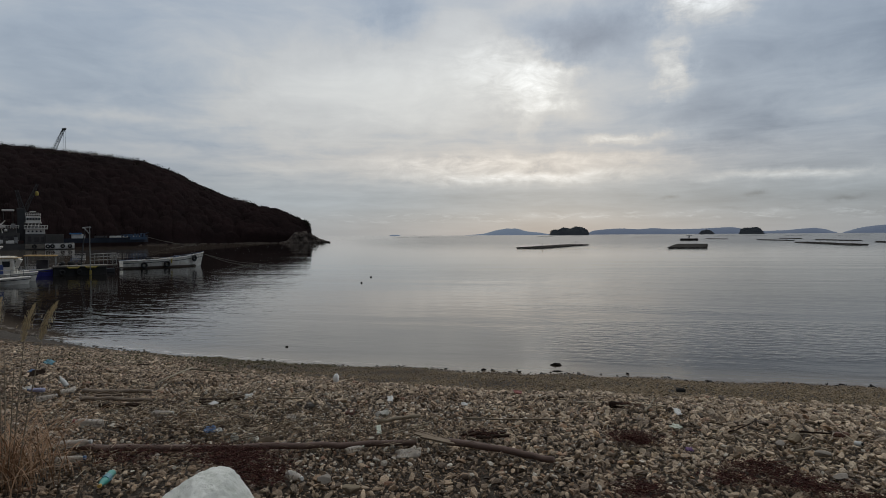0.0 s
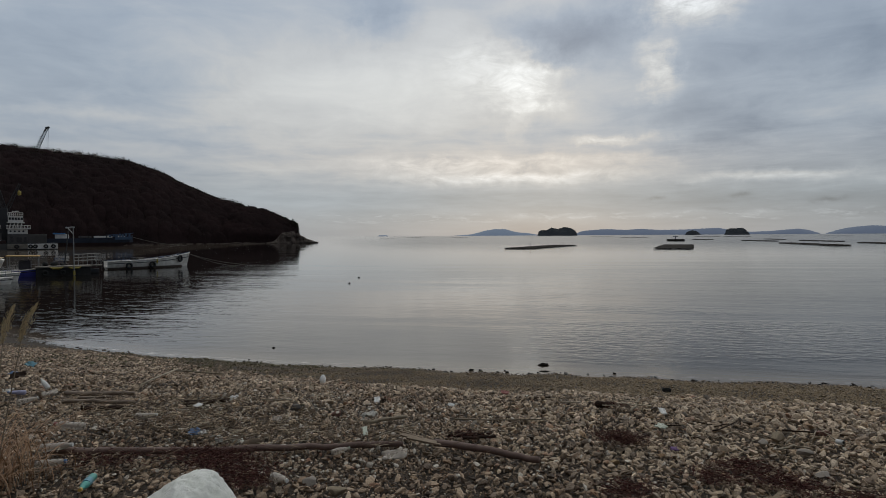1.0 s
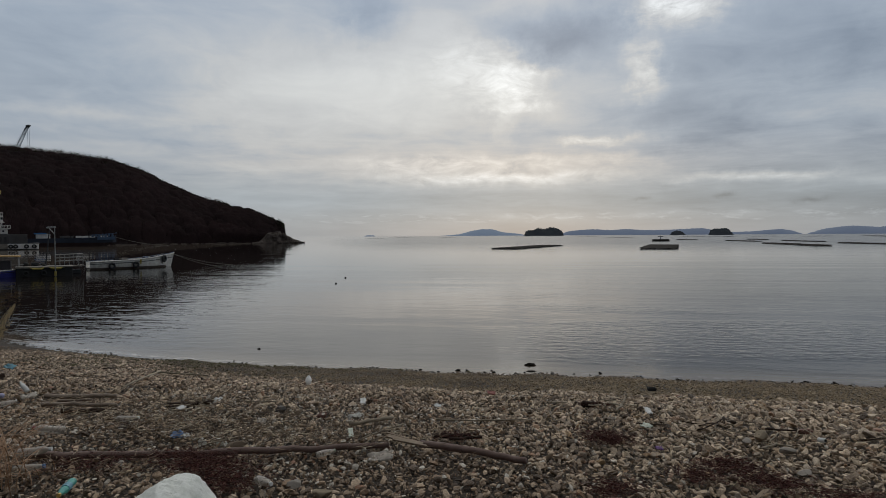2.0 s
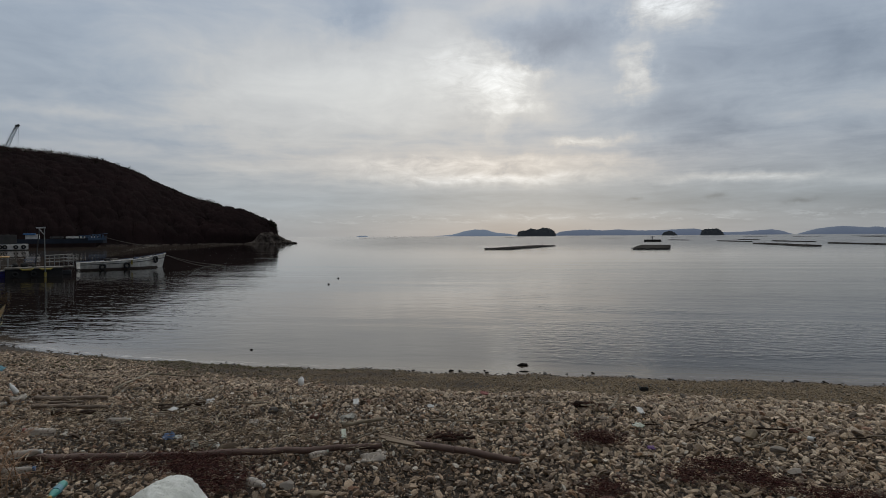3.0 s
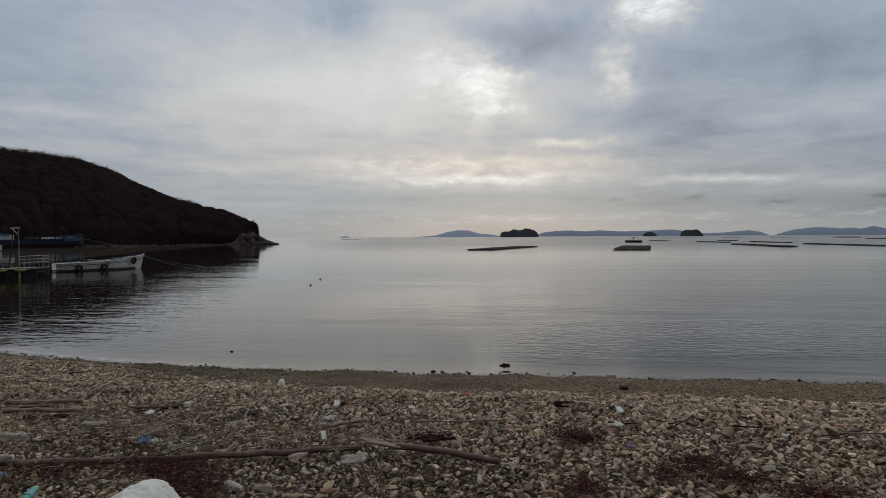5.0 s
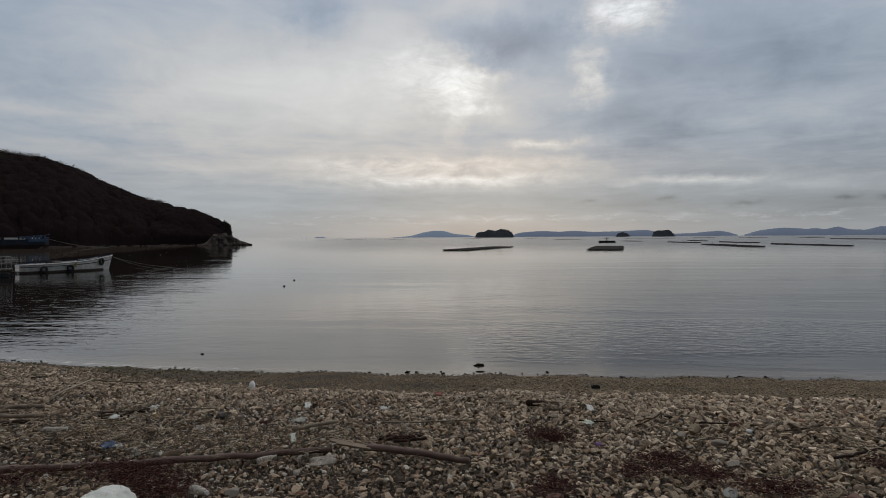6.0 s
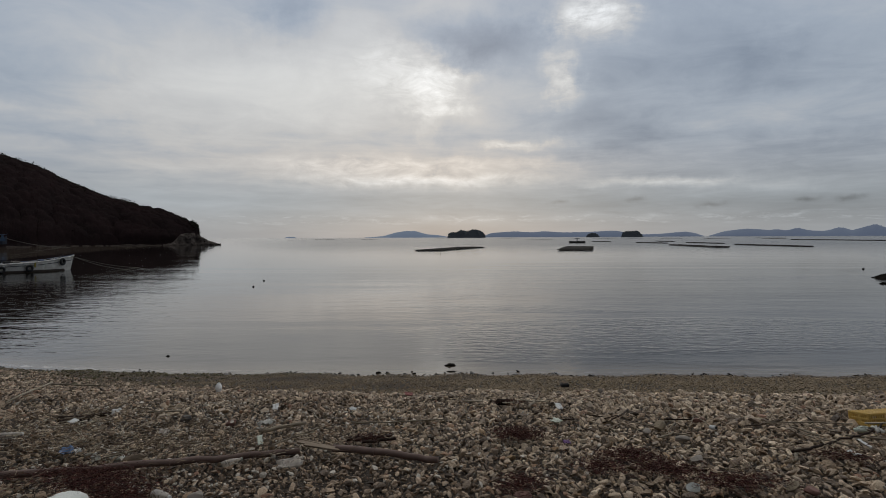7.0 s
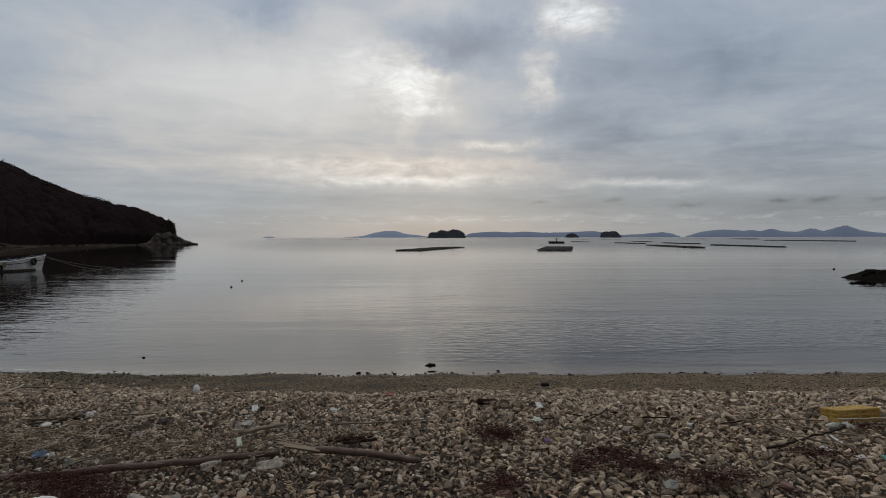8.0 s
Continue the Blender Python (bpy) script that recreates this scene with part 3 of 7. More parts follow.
def build_cliffs():
    """Broken pale rock at the point of the headland and along its foot."""
    rng = random.Random(8)
    # one broken face below the trees, falling away towards the point
    az = np.linspace(-27.7, -23.3, 96)
    rise = np.interp(az, CLIFF[:, 0], CLIFF[:, 1])
    rows = np.concatenate([np.linspace(-0.1, 1.0, 22), [1.02, 1.0, 0.9]])
    back = np.concatenate([np.linspace(0.0, 1.0, 22) * 1.8, [3.0, 5.0, 8.0]])
    v = []
    for j, (u, bk) in enumerate(zip(rows, back)):
        for a, h in zip(az, rise):
            q = Vector((a * 2.3, u * h * 0.45, 1.0))
            crack = abs(noise.noise(Vector((a * 3.1, u * h * 0.22, 4.0))))
            dent = 1.3 * noise.fractal(q, 0.9, 2.1, 4) + 1.1 * crack + 0.5 * math.floor(2.2 * u + noise.noise(q) * 0.8)
            x, y = polar(a + 0.05 * noise.noise(q * 2.7), 300.4 + bk + dent * min(1.0, h / 2.5))
            v.append((x, y, u * h * (1 + 0.16 * noise.noise(Vector((a * 4.7, 7.0, u)))) + 0.25 * noise.noise(q * 3.3)))
    n, m = len(az), len(rows)
    i = (np.arange(m - 1)[:, None] * n + np.arange(n - 1)[None]).reshape(-1)
    part_mesh("cliff_face", mesh_np("cliff_face", np.array(v, float), np.stack([i, i + 1, i + n + 1, i + n], -1), M_CLIFF, False), HEADLAND, "pale broken cliff below the trees")
    tip = [(-25.3, 300, 0.9, (1.5, 0.8, 0.8)), (-26.2, 300, 0.8, (1.7, 0.8, 0.7)), (-24.6, 299.5, 1.1, (1.4, 0.8, 0.8)), (-24.2, 300, 1.2, (1.3, 0.9, 0.9)),
           (-23.8, 300, 1.0, (1.6, 1.0, 0.8)), (-23.5, 300, 0.8, (1.6, 1.0, 0.7)), (-26.9, 300, 0.7, (1.8, 0.8, 0.7)), (-27.4, 301, 0.6, (2.2, 0.8, 0.6)), (-23.3, 300, 0.5, (1.6, 1.0, 0.7))]
    for i, (az, d, r, sq) in enumerate(tip):
        x, y = polar(az, d)
        ob = new("cliff_rock", rock_mesh("cliff_rock", r, i + 2, M_CLIFF, sq, 0.42, 4, 1.7))
        ob.matrix_basis = pose(x, y, r * 0.25, 0, 0, -az + rng.uniform(-20, 20))
        ob.parent = HEADLAND
        tagged(ob, "pale weathered cliff rock at the point")
    for i in range(60):
        az = -27.2 - i * 0.22 + rng.uniform(-0.3, 0.3)
        r = rng.uniform(0.2, 0.55) * (1.2 if i < 20 else 0.8)
        x, y = polar(az, head_at(az)[0] - 1)
        ob = new("cliff_rock", rock_mesh("cliff_rock", r, i + 20, M_CLIFF, (3.0, 0.8, 0.8), 0.5, 4, 2.2))
        ob.matrix_basis = pose(x, y, r * 0.2, 0, 0, -az)
        tagged(ob, "low pale shore rock at the foot of the hill", "rock", "cliff rocks")


def leaf_soup(rng, centres, radii, per, size, squash=0.8):
    """Many small tilted leaf clumps scattered in the crowns of trees."""
    n = len(centres)
    d = rng.normal(size=(n, per, 3))
    d /= np.linalg.norm(d, axis=-1, keepdims=True)
    d *= (rng.random((n, per, 1)) ** 0.33) * (1 + 0.45 * rng.normal(size=(n, per, 1)).clip(-1.2, 0.5))
    d[..., 2] *= squash
    p = centres[:, None] + d * radii[:, None, None]
    e1 = rng.normal(size=p.shape)
    e1 /= np.linalg.norm(e1, axis=-1, keepdims=True)
    e2 = np.cross(e1, rng.normal(size=p.shape))
    e2 /= np.linalg.norm(e2, axis=-1, keepdims=True)
    e2 *= -np.sign((np.cross(e1, e2) * d).sum(-1, keepdims=True) + 1e-9)
    s = size * (0.6 + 0.8 * rng.random((n, per, 1)))
    quad = np.stack([p - e1 * s, p + e2 * s * 0.8, p + e1 * s, p - e2 * s * 0.8], 2).reshape(-1, 3)
    lean = np.repeat((0.55 * d / (np.linalg.norm(d, axis=-1, keepdims=True) + 1e-6) + np.array([0, 0, 1.0])).reshape(-1, 3), 4, 0)
    flat = np.cross(e1, e2)
    flat *= np.sign((flat * d).sum(-1, keepdims=True) + 1e-9)
    return quad, np.arange(len(quad)).reshape(-1, 4), 2.5 * lean + np.repeat(flat.reshape(-1, 3), 4, 0)


def leaf_mesh(name, soup, mat):
    """Leaves that are shaded softly, as the round of their crown."""
    v, f, n = soup
    me = mesh_np(name, v, f, mat, True)
    me.normals_split_custom_set_from_vertices((n / np.linalg.norm(n, axis=1, keepdims=True)).tolist())
    return me


def twig_soup(rng, bases, heights, lean=0.25):
    """Bare winter trees: a tapered stem, limbs and twigs as three-sided spikes."""
    segs = []
    for (x, y, z), h in zip(bases, heights):
        top = np.array([x + rng.normal() * lean * h * 0.3, y + rng.normal() * lean * h * 0.3, z + h * 0.6])
        base = np.array([x, y, z])
        segs.append((base, top, 0.17))
        for _ in range(9):
            a = base + (top - base) * rng.uniform(0.35, 1.0)
            b = a + np.array([rng.normal() * 0.25, rng.normal() * 0.25, rng.uniform(0.25, 0.5)]) * h * 0.7
            segs.append((a, b, 0.10))
            for _ in range(3):
                c = a + (b - a) * rng.uniform(0.4, 1.0)
                segs.append((c, c + np.array([rng.normal() * 0.16, rng.normal() * 0.16, rng.uniform(0.08, 0.25)]) * h * 0.6, 0.065))
    a = np.array([s[0] for s in segs])
    b = np.array([s[1] for s in segs])
    r = np.array([s[2] for s in segs])[:, None]
    t = b - a
    u = np.cross(t, rng.normal(size=t.shape))
    u /= np.linalg.norm(u, axis=1, keepdims=True) + 1e-9
    w = np.cross(t, u)
    w /= np.linalg.norm(w, axis=1, keepdims=True) + 1e-9
    v = np.stack([a + u * r, a - 0.5 * u * r + 0.87 * w * r, a - 0.5 * u * r - 0.87 * w * r, b], 1).reshape(-1, 3)
    i = np.arange(len(a))[:, None] * 4
    f = np.concatenate([i + np.array([[0, 1, 3]]), i + np.array([[1, 2, 3]]), i + np.array([[2, 0, 3]])])
    return v, f


def build_woods():
    rng = np.random.default_rng(12)
    n = 7400
    az = -24.75 - 25.8 * rng.random(n) ** 0.9
    u = 0.008 + 1.06 * rng.random(n) ** 0.85
    d0, w, h = head_at(az)
    x, y = polar(az, d0 + w * u)
    z = head_height(az, u)
    r = rng.uniform(1.0, 2.9, n) * np.clip((-az - 22.6) / 5, 0.5, 1.0)
    r = r * np.where((az < -37.5) & (u > 0.85), 0.75, 1.0)
    keep = z > 0.9
    c = np.stack([x, y, z + r * rng.uniform(0.1, 0.9, n)], 1)[keep]
    # the closed canopy: shallow crowns that run into one another
    azs, us = np.linspace(-24.8, -52.0, 900), np.linspace(0.0, 1.12, 160)
    top = np.zeros((len(us), len(azs)))
    step_a, step_u = azs[1] - azs[0], us[1] - us[0]
    for a_, u_, r_ in zip(az[::4], u[::4], 0.7 + 1.0 * r[::4]):
        wa, wu = math.degrees(r_ * 1.25 / 330.0), r_ * 1.25 / float(np.interp(-a_, -HEAD[:, 0], HEAD[:, 2]))
        i0, i1 = max(0, int((a_ + wa - azs[0]) / step_a)), int((a_ - wa - azs[0]) / step_a) + 2
        j0, j1 = max(0, int((u_ - wu - us[0]) / step_u)), int((u_ + wu - us[0]) / step_u) + 2
        if i1 <= i0 or j1 <= j0:
            continue
        q = ((azs[None, i0:i1] - a_) / wa) ** 2 + ((us[j0:j1, None] - u_) / wu) ** 2
        top[j0:j1, i0:i1] = np.maximum(top[j0:j1, i0:i1], 1.15 * r_ * np.clip(1 - q, 0, 1) ** 0.75)
    A, U = np.meshgrid(azs, us)
    d0, w, h = head_at(A)
    X, Y = polar(A, d0 + w * U)
    Z = head_height(A, U) + (0.1 + top + rng.normal(0, 0.16, A.shape)) * np.clip((-A - 22.6) / 5, 0.5, 1.0) * np.clip(U / 0.03, 0.0, 1)
    i = (np.arange(len(us) - 1)[:, None] * len(azs) + np.arange(len(azs) - 1)[None]).reshape(-1)
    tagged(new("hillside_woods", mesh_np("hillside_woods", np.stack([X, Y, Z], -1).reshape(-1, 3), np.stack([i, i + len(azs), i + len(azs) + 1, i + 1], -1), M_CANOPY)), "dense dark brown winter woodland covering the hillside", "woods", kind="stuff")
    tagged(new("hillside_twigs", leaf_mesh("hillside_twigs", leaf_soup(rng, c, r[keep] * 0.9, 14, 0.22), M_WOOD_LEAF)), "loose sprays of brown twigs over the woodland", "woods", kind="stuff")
    # bare trees along the skyline
    az = np.concatenate([-35.6 - 17.6 * rng.random(520) ** 0.72, -30.2 - 1.6 * rng.random(50), -27.5 - 1.5 * rng.random(20)])
    d0, w, h = head_at(az)
    uu = rng.uniform(0.85, 1.05, len(az))
    x, y = polar(az, d0 + w * uu)
    v, f = twig_soup(rng, np.stack([x, y, head_height(az, uu)], 1), rng.uniform(4.6, 6.6, len(az)) * np.where(az < -34, np.clip((-az - 34.6) / 5, 0.4, 1.0), 1.0) * np.clip((-az - 22.6) / 9, 0.45, 1.0))
    tagged(new("skyline_trees", mesh_np("skyline_trees", v, f, M_TWIG, False)), "bare grey winter trees along the ridge", "woods", kind="stuff")
    # evergreen crowns standing out of the skyline
    az = np.concatenate([-26 - 27 * rng.random(120), -24.85 - 2.6 * rng.random(34)])
    d0, w, h = head_at(az)
    uu = rng.uniform(0.7, 1.0, len(az))
    x, y = polar(az, d0 + w * uu)
    r = rng.uniform(1.4, 2.8, len(az)) * np.clip((-az - 22) / 8, 0.5, 1.0)
    tagged(new("skyline_pines", leaf_mesh("skyline_pines", leaf_soup(rng, np.stack([x, y, head_height(az, uu) + r], 1), r, 130, 0.32), M_PINE)), "dark evergreen crowns along the ridge", "woods", kind="stuff")


HEADLAND = build_headland()
build_cliffs()
build_woods()

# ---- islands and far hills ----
# island and hill materials carry painted haze as emission
M_ISLE = hazed("hazed_island_woods", (0.03, 0.034, 0.03), (0.25, 0.30, 0.40), 0.16, 0.02)
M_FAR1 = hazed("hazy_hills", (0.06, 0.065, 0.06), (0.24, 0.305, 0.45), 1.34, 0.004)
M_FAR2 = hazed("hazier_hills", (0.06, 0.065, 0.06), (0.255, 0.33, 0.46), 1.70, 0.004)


def far_land(name, label, profile, dist, depth, mat, rough, steps=160, seed=1, category="island"):
    """A hill in the sea: profile is (azimuth, height in metres) pairs; the ground falls to the sea before and behind."""
    prof = np.array(profile, float)
    az = np.linspace(prof[0, 0], prof[-1, 0], steps)
    h = np.interp(az, prof[:, 0], prof[:, 1])
    ker = np.array([1, 2, 1]) / 4
    h = np.convolve(np.pad(h, 1, mode="edge"), ker, mode="valid")
    rng = np.random.default_rng(seed)
    us = np.array([-1.0, -0.97, -0.8, -0.55, -0.3, 0.0, 0.4, 0.8, 1.0])
    shape = np.array([-0.05, 0.22, 0.5, 0.75, 0.93, 1.0, 0.8, 0.4, -0.05])
    A, U = np.meshgrid(az, us)
    X, Y = polar(A, dist + U * depth)
    Z = h[None] * shape[:, None] + rng.normal(0, rough, A.shape) * (np.abs(U) < 0.9)
    n, m = len(az), len(us)
    i = (np.arange(m - 1)[:, None] * n + np.arange(n - 1)[None]).reshape(-1)
    ob = new(name, mesh_np(name, np.stack([X, Y, Z], -1).reshape(-1, 3), np.stack([i, i + n, i + n + 1, i + 1], -1), mat))
    return tagged(ob, label, category, "far islands")


def p8(x):
    """Azimuth of a column of the plan for the far hills."""
    return math.degrees(math.atan((x - 783.0) / 1026.0))


def heights(cols, dist, level=419.5):
    return [(p8(x), max(0.0, (level - y) * dist / 1026.0 * math.cos(math.radians(p8(x))) + 0.5)) for x, y in cols]


FAR = 4500
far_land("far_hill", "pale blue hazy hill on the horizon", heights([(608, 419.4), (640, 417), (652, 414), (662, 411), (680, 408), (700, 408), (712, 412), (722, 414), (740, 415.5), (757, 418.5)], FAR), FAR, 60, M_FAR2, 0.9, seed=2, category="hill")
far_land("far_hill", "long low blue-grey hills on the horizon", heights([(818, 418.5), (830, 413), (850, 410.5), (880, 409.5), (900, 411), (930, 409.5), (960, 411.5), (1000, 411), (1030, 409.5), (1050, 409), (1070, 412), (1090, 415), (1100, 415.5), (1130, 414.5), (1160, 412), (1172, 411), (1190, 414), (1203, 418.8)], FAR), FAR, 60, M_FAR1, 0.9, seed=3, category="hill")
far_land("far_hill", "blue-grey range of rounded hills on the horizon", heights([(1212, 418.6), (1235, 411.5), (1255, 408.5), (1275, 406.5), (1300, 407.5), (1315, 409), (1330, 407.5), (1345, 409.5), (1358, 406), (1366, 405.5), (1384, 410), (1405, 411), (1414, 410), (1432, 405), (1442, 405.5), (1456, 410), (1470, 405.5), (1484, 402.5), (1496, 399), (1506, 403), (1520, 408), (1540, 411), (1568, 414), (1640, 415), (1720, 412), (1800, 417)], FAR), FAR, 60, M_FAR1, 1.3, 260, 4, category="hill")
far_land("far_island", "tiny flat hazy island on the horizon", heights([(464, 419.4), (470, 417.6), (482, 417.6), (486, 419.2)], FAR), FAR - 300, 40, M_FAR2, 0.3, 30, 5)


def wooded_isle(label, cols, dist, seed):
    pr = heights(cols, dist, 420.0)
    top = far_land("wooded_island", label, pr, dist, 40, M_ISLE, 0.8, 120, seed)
    rng = np.random.default_rng(seed)
    a = np.array(pr)
    n = 420
    az = rng.uniform(a[0, 0], a[-1, 0], n)
    u = rng.uniform(-0.9, 0.3, n)
    h = np.interp(az, a[:, 0], a[:, 1]) * np.interp(u, [-1, -0.97, -0.8, -0.3, 0, 0.4], [0, 0.22, 0.5, 0.93, 1, 0.8])
    x, y = polar(az, dist + 40 * u)
    part_mesh("crowns", leaf_mesh("crowns", leaf_soup(rng, np.stack([x, y, h], 1), rng.uniform(2.0, 4.6, n), 24, 1.3), M_ISLE), top, "dark tree crowns")


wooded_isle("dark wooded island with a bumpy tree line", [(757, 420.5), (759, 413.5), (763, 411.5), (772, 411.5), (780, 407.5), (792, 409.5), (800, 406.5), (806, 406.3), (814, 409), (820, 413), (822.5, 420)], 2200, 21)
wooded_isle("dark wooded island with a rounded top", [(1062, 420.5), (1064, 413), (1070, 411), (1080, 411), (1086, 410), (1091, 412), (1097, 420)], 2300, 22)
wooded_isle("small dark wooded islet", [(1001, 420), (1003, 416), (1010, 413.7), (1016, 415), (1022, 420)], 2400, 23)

# ---- oyster rafts ----
M_BAMBOO_WET = worn("weathered_bamboo_poles", (0.060, 0.052, 0.043), (0.025, 0.022, 0.019), 0.75, 0.6, 5.0, relief=0.01)
M_FLOAT = worn("dark_floats", (0.05, 0.045, 0.04), (0.02, 0.02, 0.018), 0.7, 0.8, 5.0)
M_PALE = worn("sun_bleached_plastic", (0.5, 0.5, 0.48), None, 0.6, 0.9, 8.0)


def raft_proto(length, width, posts=0, hut=False, stout=1.0):
    top = thing("oyster_raft", Matrix(), "weathered bamboo oyster raft floating on the calm sea", "raft", "oyster rafts")
    nl = max(5, int(width / 0.9))
    for i in range(nl):
        x = -width / 2 + width * i / (nl - 1)
        j = random.uniform(-0.5, 0.5)
        part("pole", rod((x, -length / 2 + j, 0.14), (x, length / 2 + j * 0.4, 0.14), 0.10 * stout, 0.07 * stout, 6), M_BAMBOO_WET, top)
    nc = max(6, int(length / 1.6))
    for i in range(nc):
        y = -length / 2 + length * (i + 0.5) / nc
        part("crossbeam", rod((-width / 2 - random.uniform(0.1, 0.6), y, 0.28), (width / 2 + random.uniform(0.1, 0.6), y + random.uniform(-0.2, 0.2), 0.14 + 0.14 * stout), 0.08 * stout, 0.06 * stout, 6), M_BAMBOO_WET, top)
    for sx in (-0.42, 0, 0.42):
        for i in range(max(2, int(length / 4))):
            y = -length / 2 + length * (i + 0.5) / max(2, int(length / 4))
            bm = bmesh.new()
            b_lathe(bm, [(0.05, -0.8), (0.34, -0.75), (0.38, -0.5), (0.36, 0), (0.38, 0.5), (0.34, 0.75), (0.05, 0.8)], 10, pose(sx * width, y, -0.24, 0, 90, 0))
            part("float", bm, M_FLOAT, top, smooth=True)
    for i in range(posts):
        y = length * (-0.35 + 0.7 * (i + 0.5) / posts)
        x = random.uniform(-0.3, 0.3) * width
        part("marker_pole", rod((x, y, 0.4), (x + 0.1, y, 0.4 + random.uniform(0.7, 1.2)), 0.05, 0.03, 6), M_BAMBOO_WET, top)
    if hut:
        part("bulwark", box((width * 0.9, length * 0.98, 0.8), (0, 0, 0.62), bevel=0.08), M_FLOAT, top, "dark low deck housing")
        part("mast", rod((0, 0, 0.9), (0, 0.1, 2.7), 0.30, 0.22, 8), M_PALE, top, "pale mast")
        part("signboard", box((0.5, 2.6, 0.34), (0, 0, 2.3), bevel=0.05), M_PALE, top, "pale board")
    return top


def put_raft(quad, posts=0, hut=False, chain=1, stout=1.0):
    """Rafts end to end over a strip given by its near and far middle points and its width."""
    (x0, y0), (x1, y1), width = quad
    d = Vector((x1 - x0, y1 - y0))
    ln = d.length / chain
    rz = math.degrees(math.atan2(d.y, d.x)) - 90
    first = raft_proto(ln * 0.97, width, posts, hut, stout)
    for i in range(chain):
        c = Vector((x0, y0)) + d * ((i + 0.5) / chain)
        m = pose(c.x, c.y, random.uniform(-0.05, 0.03), 0, 0, rz + random.uniform(-1.5, 1.5))
        if i == 0:
            first.matrix_basis = m
        else:
            copy_thing(first, m)


put_raft(((-9.0, 143), (4.0, 186), 6.0), 1, False, 3)
put_raft(((27.2, 141), (37.5, 187), 7.5), 0, False, 4)
put_raft(((54.6, 300), (62.6, 299), 9.0), 0, True, 1)
put_raft(((85.7, 382), (88.8, 356), 2.5), 0, False, 2, 1.6)
put_raft(((91.8, 307), (94.4, 272), 2.0), 1, False, 3, 1.5)
put_raft(((127.4, 384), (126.6, 354), 2.5), 1, False, 2, 1.6)
put_raft(((78.7, 219), (75.6, 171), 3.4), 1, False, 4, 1.5)
put_raft(((113.3, 296), (114.0, 259), 2.2), 0, False, 3, 1.6)
put_raft(((103.7, 222), (105.0, 179), 2.2), 0, False, 4, 1.5)
put_raft(((261.5, 469), (256.6, 362), 3.0), 0, False, 6, 2.6)
put_raft(((362, 705), (345, 640), 9.0), 0, False, 3)
for a, d, ln in ((-9.2, 900, 26), (-16.2, 800, 22), (-13.5, 1000, 30), (4.5, 950, 34), (7.5, 620, 26), (13.8, 800, 30), (16.2, 760, 28), (19.6, 900, 30), (27.6, 1000, 44), (-1.8, 1000, 30), (23.5, 850, 34)):
    x_, y_ = (float(q) for q in polar(a, d))
    put_raft(((x_ - ln / 2, y_), (x_ + ln / 2, y_ + 6), 10.0), 1, False, 1)

# ---- shingle ----
def ico(sub):
    bm = bmesh.new()
    bmesh.ops.create_icosphere(bm, subdivisions=sub, radius=1)
    v = np.array([q.co[:] for q in bm.verts])
    bm.verts.index_update()
    f = np.array([[q.index for q in t.verts] for t in bm.faces])
    bm.free()
    return v, f


def stone_shapes(sub, count, seed, cuts=9):
    """Unit stones with worn flat sides."""
    rng = np.random.default_rng(seed)
    v0, f = ico(sub) if sub else (np.array([(1, 0, 0), (-1, 0, 0), (0, 1, 0), (0, -1, 0), (0, 0, 1), (0, 0, -1)], float), np.array([(0, 2, 4), (2, 1, 4), (1, 3, 4), (3, 0, 4), (2, 0, 5), (1, 2, 5), (3, 1, 5), (0, 3, 5)]))
    out = []
    for _ in range(count):
        v = v0.copy()
        for _ in range(cuts):
            n = rng.normal(size=3)
            n /= np.linalg.norm(n)
            lim = rng.uniform(0.30, 0.74)
            over = np.maximum(v @ n - lim, 0)
            v -= over[:, None] * n
        v *= 1 + 0.03 * rng.normal(size=(len(v), 1))
        v *= np.array([1.0, rng.uniform(0.46, 0.88), rng.uniform(0.26, 0.54)])
        out.append(v * 1.24)
    return np.array(out), f


def rotations(rng, n, tilt):
    a, b, c = rng.uniform(0, 2 * np.pi, n), rng.normal(0, tilt, n), rng.normal(0, tilt, n)
    ca, sa, cb, sb, cc, sc = np.cos(a), np.sin(a), np.cos(b), np.sin(b), np.cos(c), np.sin(c)
    o, i = np.zeros(n), np.ones(n)
    rz = np.stack([np.stack([ca, -sa, o], -1), np.stack([sa, ca, o], -1), np.stack([o, o, i], -1)], -2)
    ry = np.stack([np.stack([cb, o, sb], -1), np.stack([o, i, o], -1), np.stack([-sb, o, cb], -1)], -2)
    rx = np.stack([np.stack([i, o, o], -1), np.stack([o, cc, -sc], -1), np.stack([o, sc, cc], -1)], -2)
    return rx @ ry @ rz


def coarse_edge(x):
    """Where the coarse shingle ends towards the sea."""
    x = np.asarray(x, float)
    return 9.25 + 0.30 * np.clip(-2.6 - x, 0, 8) ** 1.35 + 0.22 * np.sin(0.9 * x) + 0.12 * np.sin(2.7 * x + 1) - 0.09 * np.clip(x - 4, 0, 6)


def scatter(rng, y0, y1, step):
    ys = np.arange(y0, y1, step)
    pts = []
    for y in ys:
        xs = np.arange(-1.24 * y - 0.5, 0.84 * y + 0.5, step)
        pts.append(np.stack([xs, np.full(len(xs), y)], 1))
    p = np.concatenate(pts)
    return p + rng.uniform(-0.6, 0.6, p.shape) * step


